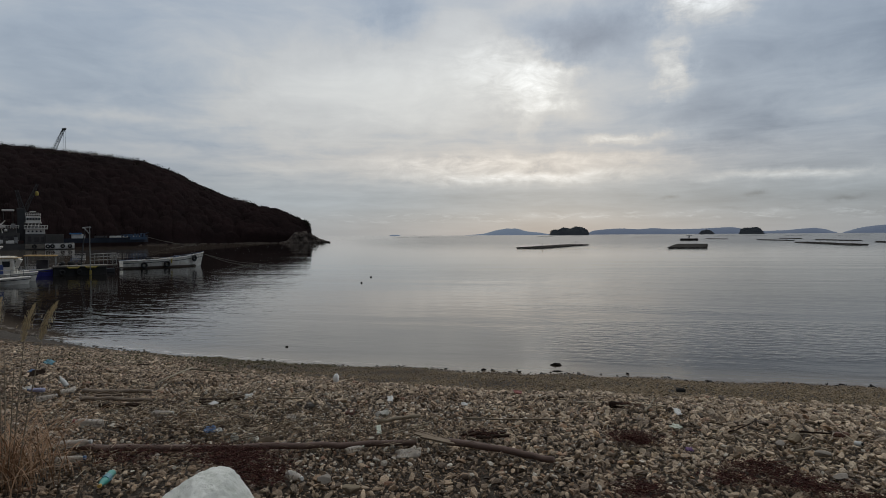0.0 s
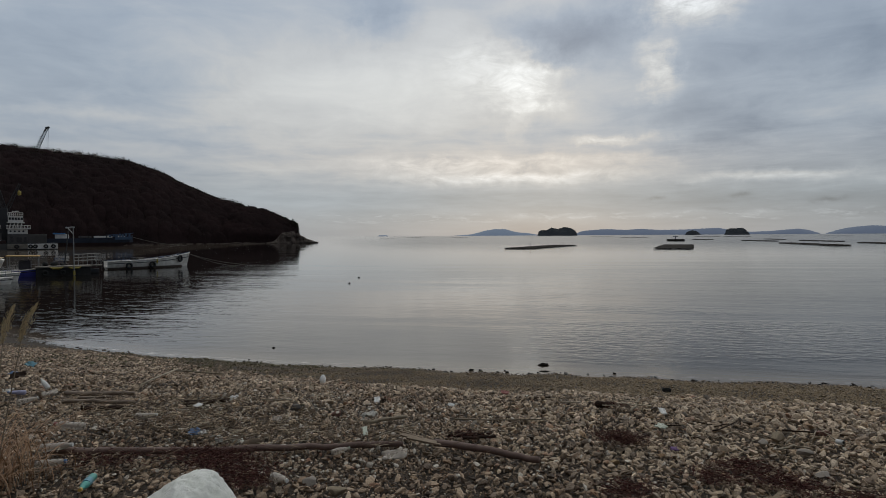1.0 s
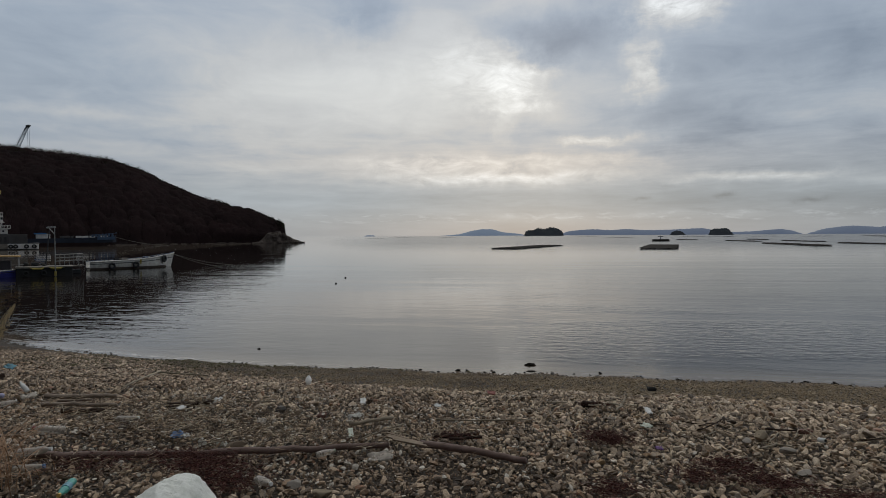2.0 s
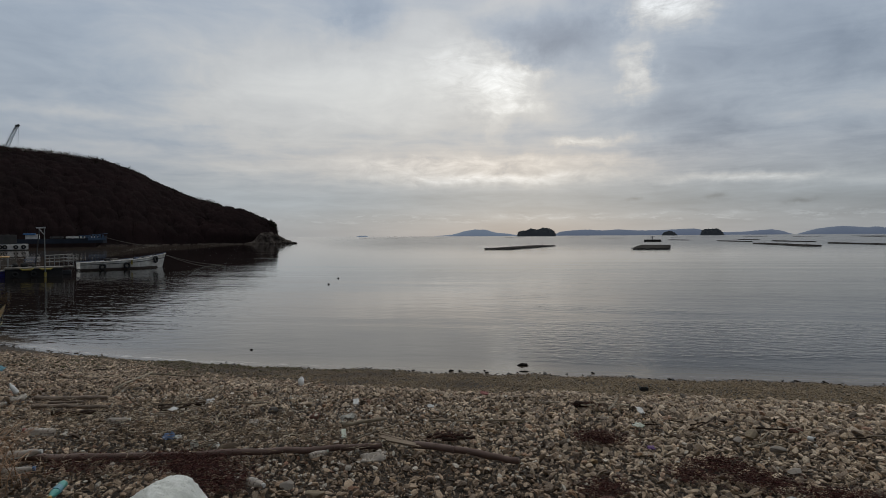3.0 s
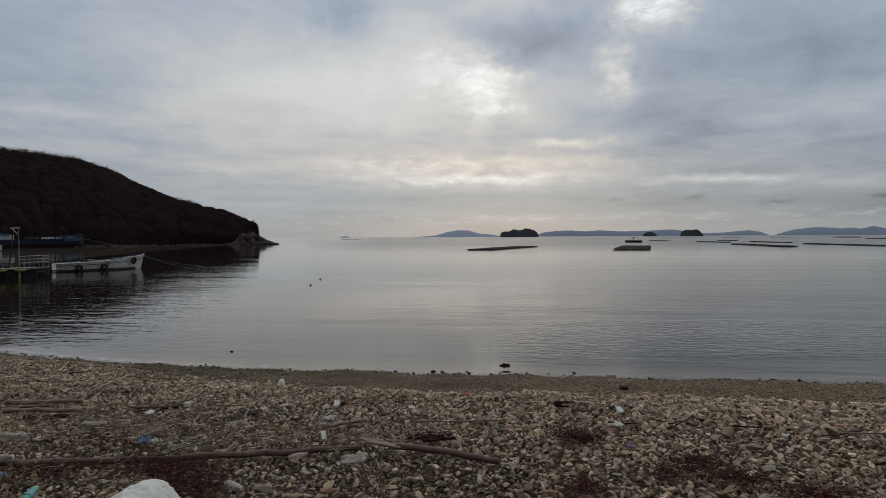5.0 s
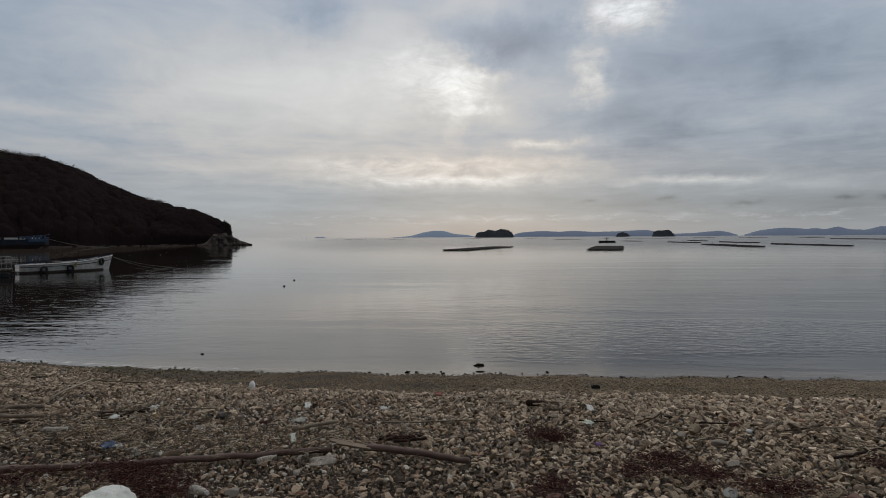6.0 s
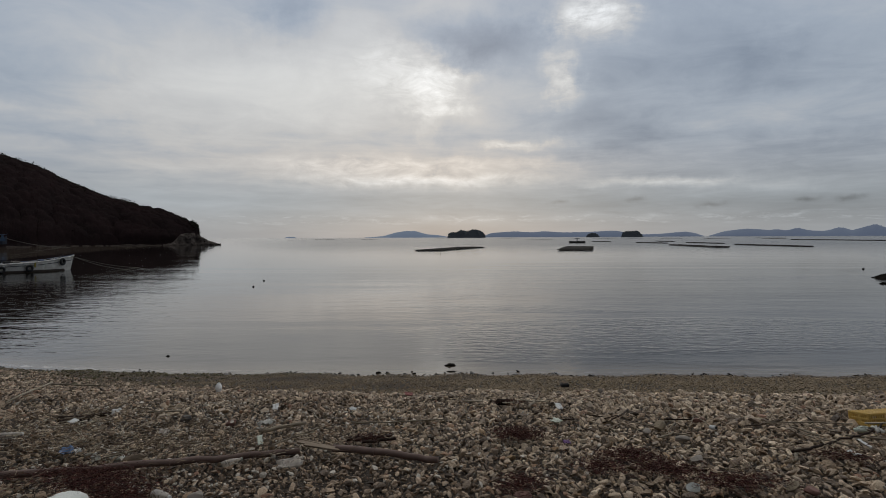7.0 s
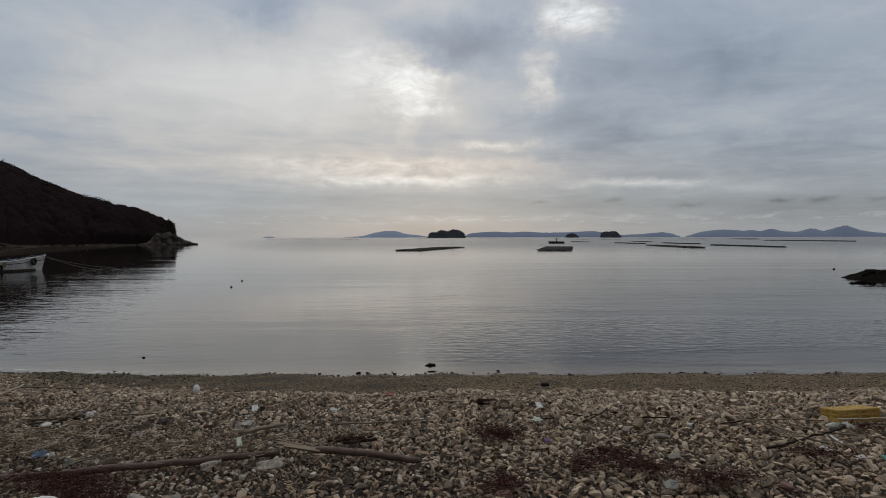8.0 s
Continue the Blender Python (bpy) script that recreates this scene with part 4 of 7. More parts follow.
def stones(name, label, pts, size, sigma, shapes, faces, mat, rng, sink, tilt=0.35, limit=2.6, smooth=False):
    n = len(pts)
    r = size * np.exp(np.clip(rng.normal(0, sigma, n), -1.1, np.log(limit)))
    # broken smaller towards the harbour
    r = r * np.interp(pts[:, 0], [-3.5, -0.5, 2.0], [0.80, 0.92, 1.04])
    k = rng.integers(0, len(shapes), n)
    v = np.einsum("nij,nkj->nki", rotations(rng, n, tilt), shapes[k] * r[:, None, None])
    z = ground(pts[:, 0], pts[:, 1]) - 0.028 + r * sink + rng.uniform(-0.2, 0.35, n) * r
    v += np.concatenate([pts, z[:, None]], 1)[:, None]
    m = shapes.shape[1]
    f = faces[None] + (np.arange(n) * m)[:, None, None]
    return tagged(new(name, mesh_np(name, v.reshape(-1, 3), f.reshape(-1, 3), mat, smooth)), label, "stones", kind="stuff")


M_WET = worn("dark_wet_stone", (0.058, 0.048, 0.038), (0.028, 0.024, 0.018), 0.35, 4.0, 60.0, spec=0.5)


M_ALGAE = worn("algae_green_stone", (0.125, 0.108, 0.046), (0.06, 0.048, 0.028), 0.7, 5.0, 60.0)


M_CHIP = worn("bleached_chips", (0.66, 0.60, 0.51), (0.42, 0.36, 0.29), 0.7, 6.0, 60.0)


def build_shingle():
    rng = np.random.default_rng(3)
    near, nf = stone_shapes(3, 40, 1, 12)
    part_way, pf = stone_shapes(2, 40, 5, 10)
    mid, mf = stone_shapes(1, 30, 2, 5)
    tiny, tf = stone_shapes(0, 20, 3, 0)
    p = scatter(rng, 2.2, 5.6, 0.041)
    close = p[:, 1] < 4.7
    stones("near_shingle_chips", "small angular grey and tan beach stones", p[close], 0.0175, 0.44, part_way, pf, M_PEBBLE, rng, 0.1, 0.6, 2.6)
    stones("middle_shingle_chips", "small angular grey and tan beach stones", p[~close], 0.0175, 0.44, mid, mf, M_PEBBLE, rng, 0.15, 0.6)
    p = scatter(rng, 2.2, 5.6, 0.068)
    close = p[:, 1] < 3.3
    stones("near_shingle", "grey and tan rounded beach stones lying close together", p[close], 0.0235, 0.44, near, nf, M_PEBBLE, rng, 0.34, 0.34, 2.0, True)
    stones("middle_shingle", "grey and tan rounded beach stones lying close together", p[~close], 0.0235, 0.44, part_way, pf, M_PEBBLE, rng, 0.34, 0.38, 2.0)
    p = scatter(rng, 5.6, 15.2, 0.050)
    p = p[p[:, 1] < coarse_edge(p[:, 0]) + rng.normal(0, 0.22, len(p))]
    stones("far_shingle", "grey and tan beach stones up to the edge of the gravel", p[p[:, 1] < 8.2], 0.0235, 0.46, mid, mf, M_PEBBLE, rng, 0.25, 0.6)
    q = scatter(rng, 5.6, 8.6, 0.13)
    stones("far_shingle_cobbles", "larger grey and tan stones lying on the shingle", q, 0.029, 0.38, part_way, pf, M_PEBBLE, rng, 0.25, 0.42, 1.9)
    stones("lower_shingle", "grey and tan beach stones lower on the beach", p[p[:, 1] >= 8.2], 0.0245, 0.46, mid, mf, M_PEBBLE, rng, 0.2, 0.35)
    p = scatter(rng, 8.4, 15.0, 0.061)
    p = p[(p[:, 1] > coarse_edge(p[:, 0]) - 0.5) & (p[:, 1] < shore(p[:, 0]) + 0.25)]
    stones("wet_gravel", "fine brown gravel on the lower beach", p, 0.019, 0.4, tiny, tf, M_GRAVEL, rng, 0.08, 0.25, 2.2)
    p = scatter(rng, 13.6, 17.5, 0.10)
    d = shore(p[:, 0]) - p[:, 1]
    p = p[(d < 0.35 + rng.normal(0, 0.15, len(p))) & (d > -0.25) & (rng.random(len(p)) < 0.5)]
    stones("tide_line_stones", "dark wet stones at the edge of the water", p, 0.03, 0.45, mid, mf, M_WET, rng, 0.2, 0.4)
    p = scatter(rng, 13.6, 17.5, 0.055)
    d = shore(p[:, 0]) - p[:, 1]
    p = p[(d < 0.9 + rng.normal(0, 0.2, len(p))) & (d > -0.05) & (rng.random(len(p)) < 0.4 / (1 + np.exp((p[:, 0] + 4.5) * 0.9))) & (p[:, 0] > -10)]
    stones("algae_stones", "small stones green with algae above the water", p, 0.022, 0.4, mid, mf, M_ALGAE, rng, 0.2, 0.4)
    # green and yellow weed higher up in the corner by the harbour
    p = scatter(rng, 9.0, 17.5, 0.06)
    d = shore(p[:, 0]) - p[:, 1]
    p = p[(d < 4.2) & (d > 0.3) & (p[:, 0] > -12.5) & (rng.random(len(p)) < 0.55 / (1 + np.exp((p[:, 0] + 6.4) * 1.3)) * np.exp(-d / 3.4))]
    stones("yellow_green_stones", "small stones stained yellow-green by algae", p, 0.024, 0.4, mid, mf, M_ALGAE, rng, 0.3, 0.5)
    # bleached shell and stone chips along the wrack line
    n = 2600
    p = np.stack([rng.normal(-2.6, 1.7, n), rng.normal(4.9, 1.0, n)], 1)
    p = p[(p[:, 1] > 3.0) & (np.abs(p[:, 0]) < 1.2 * p[:, 1])]
    stones("shell_chips", "small bleached shell and stone chips on the wrack line", p, 0.013, 0.4, mid, mf, M_CHIP, rng, 1.9, 0.5)
    # the beach goes on behind and beside the camera
    gx, gy = np.meshgrid(np.arange(-11.0, 10.0, 0.11), np.arange(-4.5, 9.0, 0.11))
    p = np.stack([gx.ravel(), gy.ravel()], 1) + rng.uniform(-0.03, 0.03, (gx.size, 2))
    p = p[(p[:, 1] < 2.25) | (p[:, 0] < -1.24 * p[:, 1] - 0.45) | (p[:, 0] > 0.84 * p[:, 1] + 0.45)]
    stones("upper_shingle", "grey and tan beach stones on the upper beach", p, 0.056, 0.4, tiny, tf, M_PEBBLE, rng, 0.25, 0.6)
    # the nearest stones can be picked up one by one
    bed = tagged(new("pavement", None), "loose stones lying on top of the shingle", "stones", kind="structure")
    bed.name = "shingle_top"
    meshes = [mesh_np("stone", part_way[i] * 0.028, pf, M_PIECE, False) for i in range(20)]
    g = random.Random(4)
    for i in range(300):
        y = g.uniform(2.6, 5.4)
        x = g.uniform(-1.05 * y, 0.72 * y)
        ob = new("stone", meshes[i % 20])
        s = g.uniform(0.6, 1.3)
        ob.matrix_basis = pose(x, y, gz(x, y) + 0.010 * s, g.gauss(0, 14), g.gauss(0, 14), g.uniform(0, 360)) @ Matrix.Diagonal((s, s, s, 1))
        ob.parent = bed



# ---- driftwood, litter and plants on the beach ----
M_POLE = worn("dark_weathered_pole", (0.165, 0.103, 0.082), (0.085, 0.052, 0.042), 0.6, 2.5, 45.0, relief=0.004)
M_BAMBOO = worn("grey_brown_bamboo", (0.26, 0.20, 0.15), (0.13, 0.095, 0.07), 0.65, 5.0, 60.0)
M_STICK = worn("dry_pale_stick", (0.30, 0.25, 0.18), (0.16, 0.125, 0.085), 0.8, 7.0, 70.0)
M_PALESTICK = worn("bleached_stick", (0.52, 0.45, 0.34), (0.34, 0.28, 0.20), 0.8, 7.0, 70.0)
M_DARKWOOD = worn("wet_dark_driftwood", (0.04, 0.026, 0.019), (0.02, 0.014, 0.011), 0.9, 6.0, 60.0, spec=0.15)
M_PLANK = worn("split_pale_wood", (0.32, 0.25, 0.18), (0.16, 0.115, 0.08), 0.8, 6.0, 80.0)
def chalk_material():
    """Chalky stone with weathered pits and a greenish bloom."""
    m, k, b = material("chalky_white_boulder", 0.88, 0.0, 0.2)
    p = object_coords(k)
    bloom = k.span(k.noise(p, 5.0, 5.0, 0.65, 0.5), 0.42, 0.68)
    grain = k.noise(p, 60.0, 5.0, 0.65)
    pits = k.span(k.noise(p, 15.0, 5.0, 0.6), 0.60, 0.76)
    col = k.mix(k.math("MULTIPLY", bloom, 0.55), (0.82, 0.83, 0.78), (0.62, 0.65, 0.55))
    col = k.mix(k.math("MULTIPLY", pits, 0.4), col, (0.50, 0.50, 0.42))
    col = k.mix(k.span(grain, 0.55, 0.8, 0.0, 0.4), col, (0.60, 0.60, 0.54))
    k.link(col, b.inputs["Base Color"])
    bump(k, b, k.math("SUBTRACT", k.math("MULTIPLY", grain, 0.5), pits), 0.8, 0.012)
    return m


M_WHITE_STONE = chalk_material()
M_WHITE = worn("white_plastic", (0.72, 0.72, 0.70), (0.5, 0.49, 0.46), 0.4, 14.0, 90.0)
M_BLUE = worn("faded_blue_plastic", (0.10, 0.19, 0.36), (0.06, 0.11, 0.22), 0.45, 14.0, 90.0)
M_TEAL = worn("teal_plastic", (0.07, 0.36, 0.31), (0.04, 0.23, 0.20), 0.3, 12.0, 90.0)
M_YELLOW = worn("sun_faded_yellow_plastic", (0.66, 0.42, 0.10), (0.46, 0.30, 0.09), 0.55, 6.0, 50.0)
M_GREENISH = worn("pale_green_plastic", (0.58, 0.62, 0.52), (0.42, 0.46, 0.37), 0.5, 14.0, 80.0)
M_LBLUE = worn("pale_blue_plastic_sheet", (0.58, 0.56, 0.50), (0.40, 0.38, 0.34), 0.4, 14.0, 80.0)
M_SKYBLUE = worn("teal_blue_plastic_bag", (0.14, 0.34, 0.42), (0.09, 0.22, 0.28), 0.4, 14.0, 80.0)
M_PINK = worn("faded_red_plastic", (0.38, 0.14, 0.12), (0.25, 0.1, 0.09), 0.5, 14.0, 80.0)
M_PURPLE = worn("purple_plastic", (0.16, 0.07, 0.22), (0.1, 0.05, 0.14), 0.5, 14.0, 80.0)
M_RUBBER = worn("black_rubber", (0.025, 0.025, 0.025), (0.015, 0.015, 0.015), 0.75, 5.0, 60.0)
M_SLAB = worn("grey_slab_stone", (0.30, 0.265, 0.225), (0.17, 0.145, 0.12), 0.8, 9.0, 80.0, relief=0.006)
M_TAN = worn("tan_sandstone", (0.34, 0.275, 0.19), (0.22, 0.175, 0.12), 0.8, 9.0, 80.0, relief=0.006)
M_REDROCK = worn("dull_red_stone", (0.23, 0.12, 0.095), (0.14, 0.075, 0.06), 0.75, 9.0, 80.0, relief=0.006)


def weed_material():
    m, k, b = material("dried_red_weed", 0.8, 0.0, 0.2)
    rnd = k.add("ShaderNodeNewGeometry").outputs["Random Per Island"]
    k.link(k.ramp(rnd, [(0.0, (0.03, 0.010, 0.009)), (0.6, (0.074, 0.025, 0.021)), (0.9, (0.12, 0.046, 0.036)), (1.0, (0.17, 0.09, 0.06))]), b.inputs["Base Color"])
    return m


def straw_material():
    m, k, b = material("dry_straw", 0.75, 0.0, 0.25)
    rnd = k.add("ShaderNodeNewGeometry").outputs["Random Per Island"]
    k.link(k.ramp(rnd, [(0.0, (0.05, 0.031, 0.022)), (0.45, (0.13, 0.088, 0.056)), (0.75, (0.30, 0.225, 0.145)), (1.0, (0.58, 0.49, 0.36))]), b.inputs["Base Color"])
    return m


def clear_material(name, color):
    m, k, b = material(name, 0.18, 0.0, 0.5)
    p = object_coords(k)
    n = k.noise(p, 30.0, 4.0, 0.6)
    k.link(k.mix(k.span(n, 0.4, 0.7), color, tuple(c * 0.6 for c in color)), b.inputs["Base Color"])
    b.inputs["Transmission Weight"].default_value = 0.55
    k.link(k.span(n, 0.3, 0.7, 0.15, 0.5), b.inputs["Roughness"])
    return m


M_LAVENDER = worn("faded_lavender_plastic", (0.36, 0.36, 0.52), (0.24, 0.25, 0.40), 0.4, 9.0, 60.0)
M_WEED = weed_material()
M_STRAW = straw_material()
M_MILK = clear_material("milky_white_plastic", (0.92, 0.92, 0.90))
M_CLEAR = clear_material("cloudy_clear_plastic", (0.66, 0.58, 0.49))


def on(x, y, h=0.0):
    return (x, y, gz(x, y) + h)


def stick(name, label, pts, r, mat, h=0.03, knots=0, category="driftwood", wobble=0.006):
    """A pole, branch or stick that lies on the stones, through points of the plan."""
    g = random.Random(int(abs(pts[0][0] * 913 + pts[0][1] * 77)))
    line = []
    for (xa, ya), (xb, yb) in zip(pts, pts[1:]):
        for i in range(5):
            u = i / 5
            line.append((xa + (xb - xa) * u, ya + (yb - ya) * u))
    line.append(pts[-1])
    n = len(line)
    co = [Vector((x + g.gauss(0, wobble), y + g.gauss(0, wobble), gz(x, y) + h + g.gauss(0, wobble * 0.6))) for x, y in line]
    radii = [r * (1.08 - 0.25 * i / n) * g.uniform(0.94, 1.06) for i in range(n)]
    top = thing(name, Matrix.Translation(co[0]), label, category)
    co = [c - co[0] for c in co]
    part("shaft", tube(co, radii, 10), mat, top, smooth=True)
    for i in range(knots):
        c = co[int((i + 0.7) * n / (knots + 0.6)) % n]
        part("knot", rod(c - (co[-1] - co[0]).normalized() * 0.006, c + (co[-1] - co[0]).normalized() * 0.006, r * 1.1, r * 1.1, 10), mat, top)
    return top


stick("driftwood_pole", "long dark weathered pole lying across the shingle", [(-3.64, 3.62), (-3.06, 3.87), (-2.39, 4.02), (-1.74, 4.25), (-1.17, 4.50)], 0.0265, M_POLE, 0.036, 2)
stick("driftwood_pole", "shorter grey-brown pole sloping towards the camera", [(-0.92, 4.51), (-0.46, 4.32), (-0.09, 4.20)], 0.0265, M_POLE, 0.042, 1)
plank = thing("broken_plank", pose(*on(-1.04, 4.48, 0.082), 8, 5, -13), "split pale plank lying between two poles", "wood")
for a, b, w, y_, dz, turn_ in ((-0.16, 0.15, 0.040, 0.0, 0.0, 0), (-0.09, 0.19, 0.018, -0.032, 0.006, 4), (-0.19, 0.02, 0.014, 0.026, 0.004, -5)):
    part("splinter", box((b - a, w, 0.014), ((a + b) / 2, y_, dz), (3, 0, turn_), bevel=0.003), M_PLANK, plank)
stick("bamboo_piece", "thick grey bamboo pole on the stones", [(-5.46, 5.66), (-5.05, 5.71), (-4.67, 5.77)], 0.026, M_BAMBOO, 0.060, 3)
stick("bamboo_piece", "grey bamboo pole beside a thicker one", [(-5.02, 5.18), (-4.65, 5.26), (-4.28, 5.32)], 0.021, M_BAMBOO, 0.055, 3)
stick("bamboo_piece", "thin bamboo cane on the stones", [(-5.03, 5.39), (-4.71, 5.48)], 0.014, M_BAMBOO, 0.060, 2)
stick("driftwood_stick", "dark wet stick among the stones", [(-4.66, 5.02), (-4.30, 5.19)], 0.022, M_DARKWOOD)
stick("driftwood_stick", "dark wood scrap by the litter", [(-3.85, 5.52), (-3.49, 5.72)], 0.022, M_DARKWOOD)
stick("driftwood_stick", "dark wood scrap by the litter", [(-3.75, 5.42), (-3.55, 5.53)], 0.03, M_DARKWOOD)
stick("driftwood_stick", "long thin dry cane lying on the shingle", [(-0.95, 5.37), (-0.5, 5.44), (-0.06, 5.49)], 0.007, M_STICK, 0.05, wobble=0.002)
stick("driftwood_stick", "pale stick lying on the shingle", [(-1.66, 4.96), (-1.34, 5.27)], 0.017, M_STICK, 0.05)
stick("driftwood_stick", "thin dry stem leaning over the pole", [(-1.44, 4.52), (-1.19, 5.10)], 0.007, M_STICK, 0.055)
prop = thing("driftwood_stick", pose(*on(-5.31, 6.68, 0.02)), "pale straight stick propped up on the stones", "driftwood")
part("shaft", tube([(0, 0, 0), (0.03, 0.2, 0.04), (0.08, 0.42, 0.065), (0.12, 0.62, 0.09)], [0.013, 0.012, 0.011, 0.009], 8), M_PALESTICK, prop, smooth=True)
stick("driftwood_stick", "thin brown stick near the gravel edge", [(-7.37, 10.24), (-6.4, 10.42)], 0.014, M_STICK)
stick("driftwood_stick", "dark stick near the gravel edge", [(-8.35, 10.0), (-8.9, 11.0)], 0.014, M_DARKWOOD)
stick("driftwood_stick", "pale curved stick standing out of the stones", [(0.80, 6.2), (0.93, 6.75), (1.02, 7.2)], 0.013, M_STICK, 0.05)
stick("driftwood_stick", "thin dark twig on the stones", [(1.42, 5.54), (1.78, 5.97)], 0.006, M_DARKWOOD)
stick("driftwood_stick", "dark stick among grey stones", [(2.65, 5.37), (3.20, 5.71)], 0.008, M_DARKWOOD)
stick("branch", "crooked dark branch lying towards a yellow crate", [(2.52, 4.41), (2.85, 4.59), (3.16, 4.81), (3.5, 5.03), (3.90, 5.38)], 0.0095, M_DARKWOOD, 0.075, 0, wobble=0.010)
stick("driftwood_stick", "thin dry cane beside a yellow crate", [(2.88, 5.45), (3.3, 5.46), (3.69, 5.47)], 0.006, M_STICK, 0.05)
stick("driftwood_stick", "pale cane lying against a yellow crate", [(3.72, 5.36), (4.0, 5.42), (4.28, 5.46)], 0.009, M_PALESTICK, 0.085, wobble=0.002)
stick("driftwood_stick", "short stub of a branch", [(2.74, 4.66), (2.53, 4.35)], 0.012, M_STICK)
stick("driftwood_stick", "dark crumbling wood half sunk in the stones", [(0.48, 6.58), (0.62, 6.62)], 0.035, M_DARKWOOD, 0.04)
for a in ((-0.85, 4.72, -0.5, 4.83), (-0.8, 4.85, -0.55, 4.7), (-0.72, 4.66, -0.45, 4.74)):
    stick("driftwood_stick", "dark rotten twig beside the pole", [a[:2], a[2:]], 0.013, M_DARKWOOD, 0.045)


def cut_stone(name, r, squash, mat, seed):
    """A broken stone with flat sides."""
    v, f = ico(3)
    rng = np.random.default_rng(seed)
    for _ in range(11):
        n = rng.normal(size=3)
        n /= np.linalg.norm(n)
        v = v - np.maximum(v @ n - rng.uniform(0.45, 0.75), 0)[:, None] * n
    return mesh_np(name, v * 1.25 * r * np.array(squash), f, mat, False)


def boulder(name, label, x, y, r, squash, mat, seed, rz=0, lift=0.3, rough=0.25, detail=3, category="stone"):
    ob = new(name, cut_stone(name, r, squash, mat, seed) if detail == 2 else rock_mesh(name, r, seed, mat, squash, rough, detail, 1.2))
    ob.matrix_basis = pose(x, y, gz(x, y) + r * squash[2] * lift, 0, 0, rz)
    return tagged(ob, label, category)


def white_boulder():
    """A big chalky stone with a flat crown, a long sloping side and a steep one."""
    v, f = ico(6)
    for n, lim in (((-0.60, -0.12, 0.79), 0.66), ((0.06, -0.22, 0.97), 0.76), ((0.86, -0.15, 0.48), 0.80), ((0.1, -0.9, 0.42), 0.82), ((-0.3, 0.6, 0.74), 0.8), ((0.45, -0.5, 0.74), 0.80)):
        n = np.array(n) / np.linalg.norm(n)
        over = np.maximum(v @ n - lim, 0)
        v = v - (over * 0.85)[:, None] * n
    lump = np.array([0.035 * noise.fractal(Vector(p) * 2.3, 0.8, 2.0, 4) + 0.012 * noise.fractal(Vector(p) * 9.0, 0.7, 2.0, 4) - 0.03 * max(0.0, noise.noise(Vector(p) * 6.0) - 0.42) for p in v])
    v = v * (1 + lump)[:, None] * np.array((0.285, 0.25, 0.29))
    ob = new("white_boulder", mesh_np("white_boulder", v, f, M_WHITE_STONE, True))
    ob.matrix_basis = pose(-1.85, 2.65, gz(-1.85, 2.65) + 0.045, 0, 0, 34)
    tagged(ob, "large chalk-white smooth boulder sitting in the shingle", "stone")


white_boulder()
twig_rng = random.Random(17)
for cx, cy, spread, count, mat in ((0.72, 6.72, 0.28, 6, M_PALESTICK), (1.72, 5.32, 0.30, 8, M_STICK), (1.45, 5.55, 0.3, 4, M_DARKWOOD), (-3.55, 5.62, 0.3, 6, M_STICK), (-2.55, 4.62, 0.5, 8, M_STICK), (3.1, 4.95, 0.35, 5, M_STICK), (-3.2, 4.9, 0.5, 7, M_PALESTICK), (-4.3, 4.6, 0.5, 5, M_STICK)):
    for _ in range(count):
        x_, y_, a_, l_ = cx + twig_rng.gauss(0, spread), cy + twig_rng.gauss(0, spread * 0.6), twig_rng.uniform(0, math.pi), twig_rng.uniform(0.07, 0.18)
        stick("driftwood_twig", "short broken stick lying loose on the stones", [(x_ - l_ * math.cos(a_), y_ - l_ * math.sin(a_)), (x_ + l_ * math.cos(a_), y_ + l_ * math.sin(a_))], twig_rng.uniform(0.004, 0.009), mat, 0.05, wobble=0.003)
boulder("slab_stone", "flat grey slab of stone", 1.94, 4.96, 0.058, (1.2, 0.7, 0.5), M_SLAB, 5, 10, 0.5, 0.2, 2)
boulder("slab_stone", "flat grey slab of stone", 1.87, 4.46, 0.052, (1.1, 0.7, 0.4), M_SLAB, 6, 30, 0.5, 0.2, 2)
boulder("block_stone", "squared tan block of stone", 1.87, 5.31, 0.058, (1.0, 0.8, 0.8), M_TAN, 7, 40, 0.6, 0.16, 2)
boulder("block_stone", "pale angular stone leaning on others", 1.70, 5.15, 0.052, (1.3, 0.7, 0.6), M_SLAB, 8, 70, 0.6, 0.2, 2)
boulder("red_stone", "dull red broken stone in the shingle", 0.46, 3.56, 0.042, (1.2, 0.8, 0.6), M_REDROCK, 9, 10, 0.5, 0.2, 2)
boulder("red_stone", "dull red broken stone in the shingle", 2.36, 5.65, 0.055, (1.2, 0.6, 0.5), M_REDROCK, 10, 15, 0.5, 0.25, 2)
boulder("red_stone", "dull red broken stone in the shingle", -2.15, 5.55, 0.05, (1.1, 0.8, 0.7), M_REDROCK, 11, 45, 0.5, 0.2, 2)
boulder("tan_stone", "flat tan stone among grey ones", -1.31, 3.40, 0.048, (1.3, 0.8, 0.5), M_TAN, 12, 5, 0.5, 0.2, 2)
boulder("tan_stone", "ochre rounded stone among grey ones", 2.19, 3.76, 0.06, (1.1, 0.8, 0.7), M_TAN, 13, 60, 0.5, 0.2, 2)
boulder("red_stone", "orange-red rounded stone beside an ochre one", 2.25, 3.67, 0.045, (1.1, 0.8, 0.7), M_REDROCK, 14, 30, 0.5, 0.2, 2)
boulder("white_stone", "small chalky white stone in the shingle", 1.57, 3.76, 0.04, (1.1, 0.8, 0.7), M_WHITE_STONE, 15, 0, 0.6, 0.2, 2)
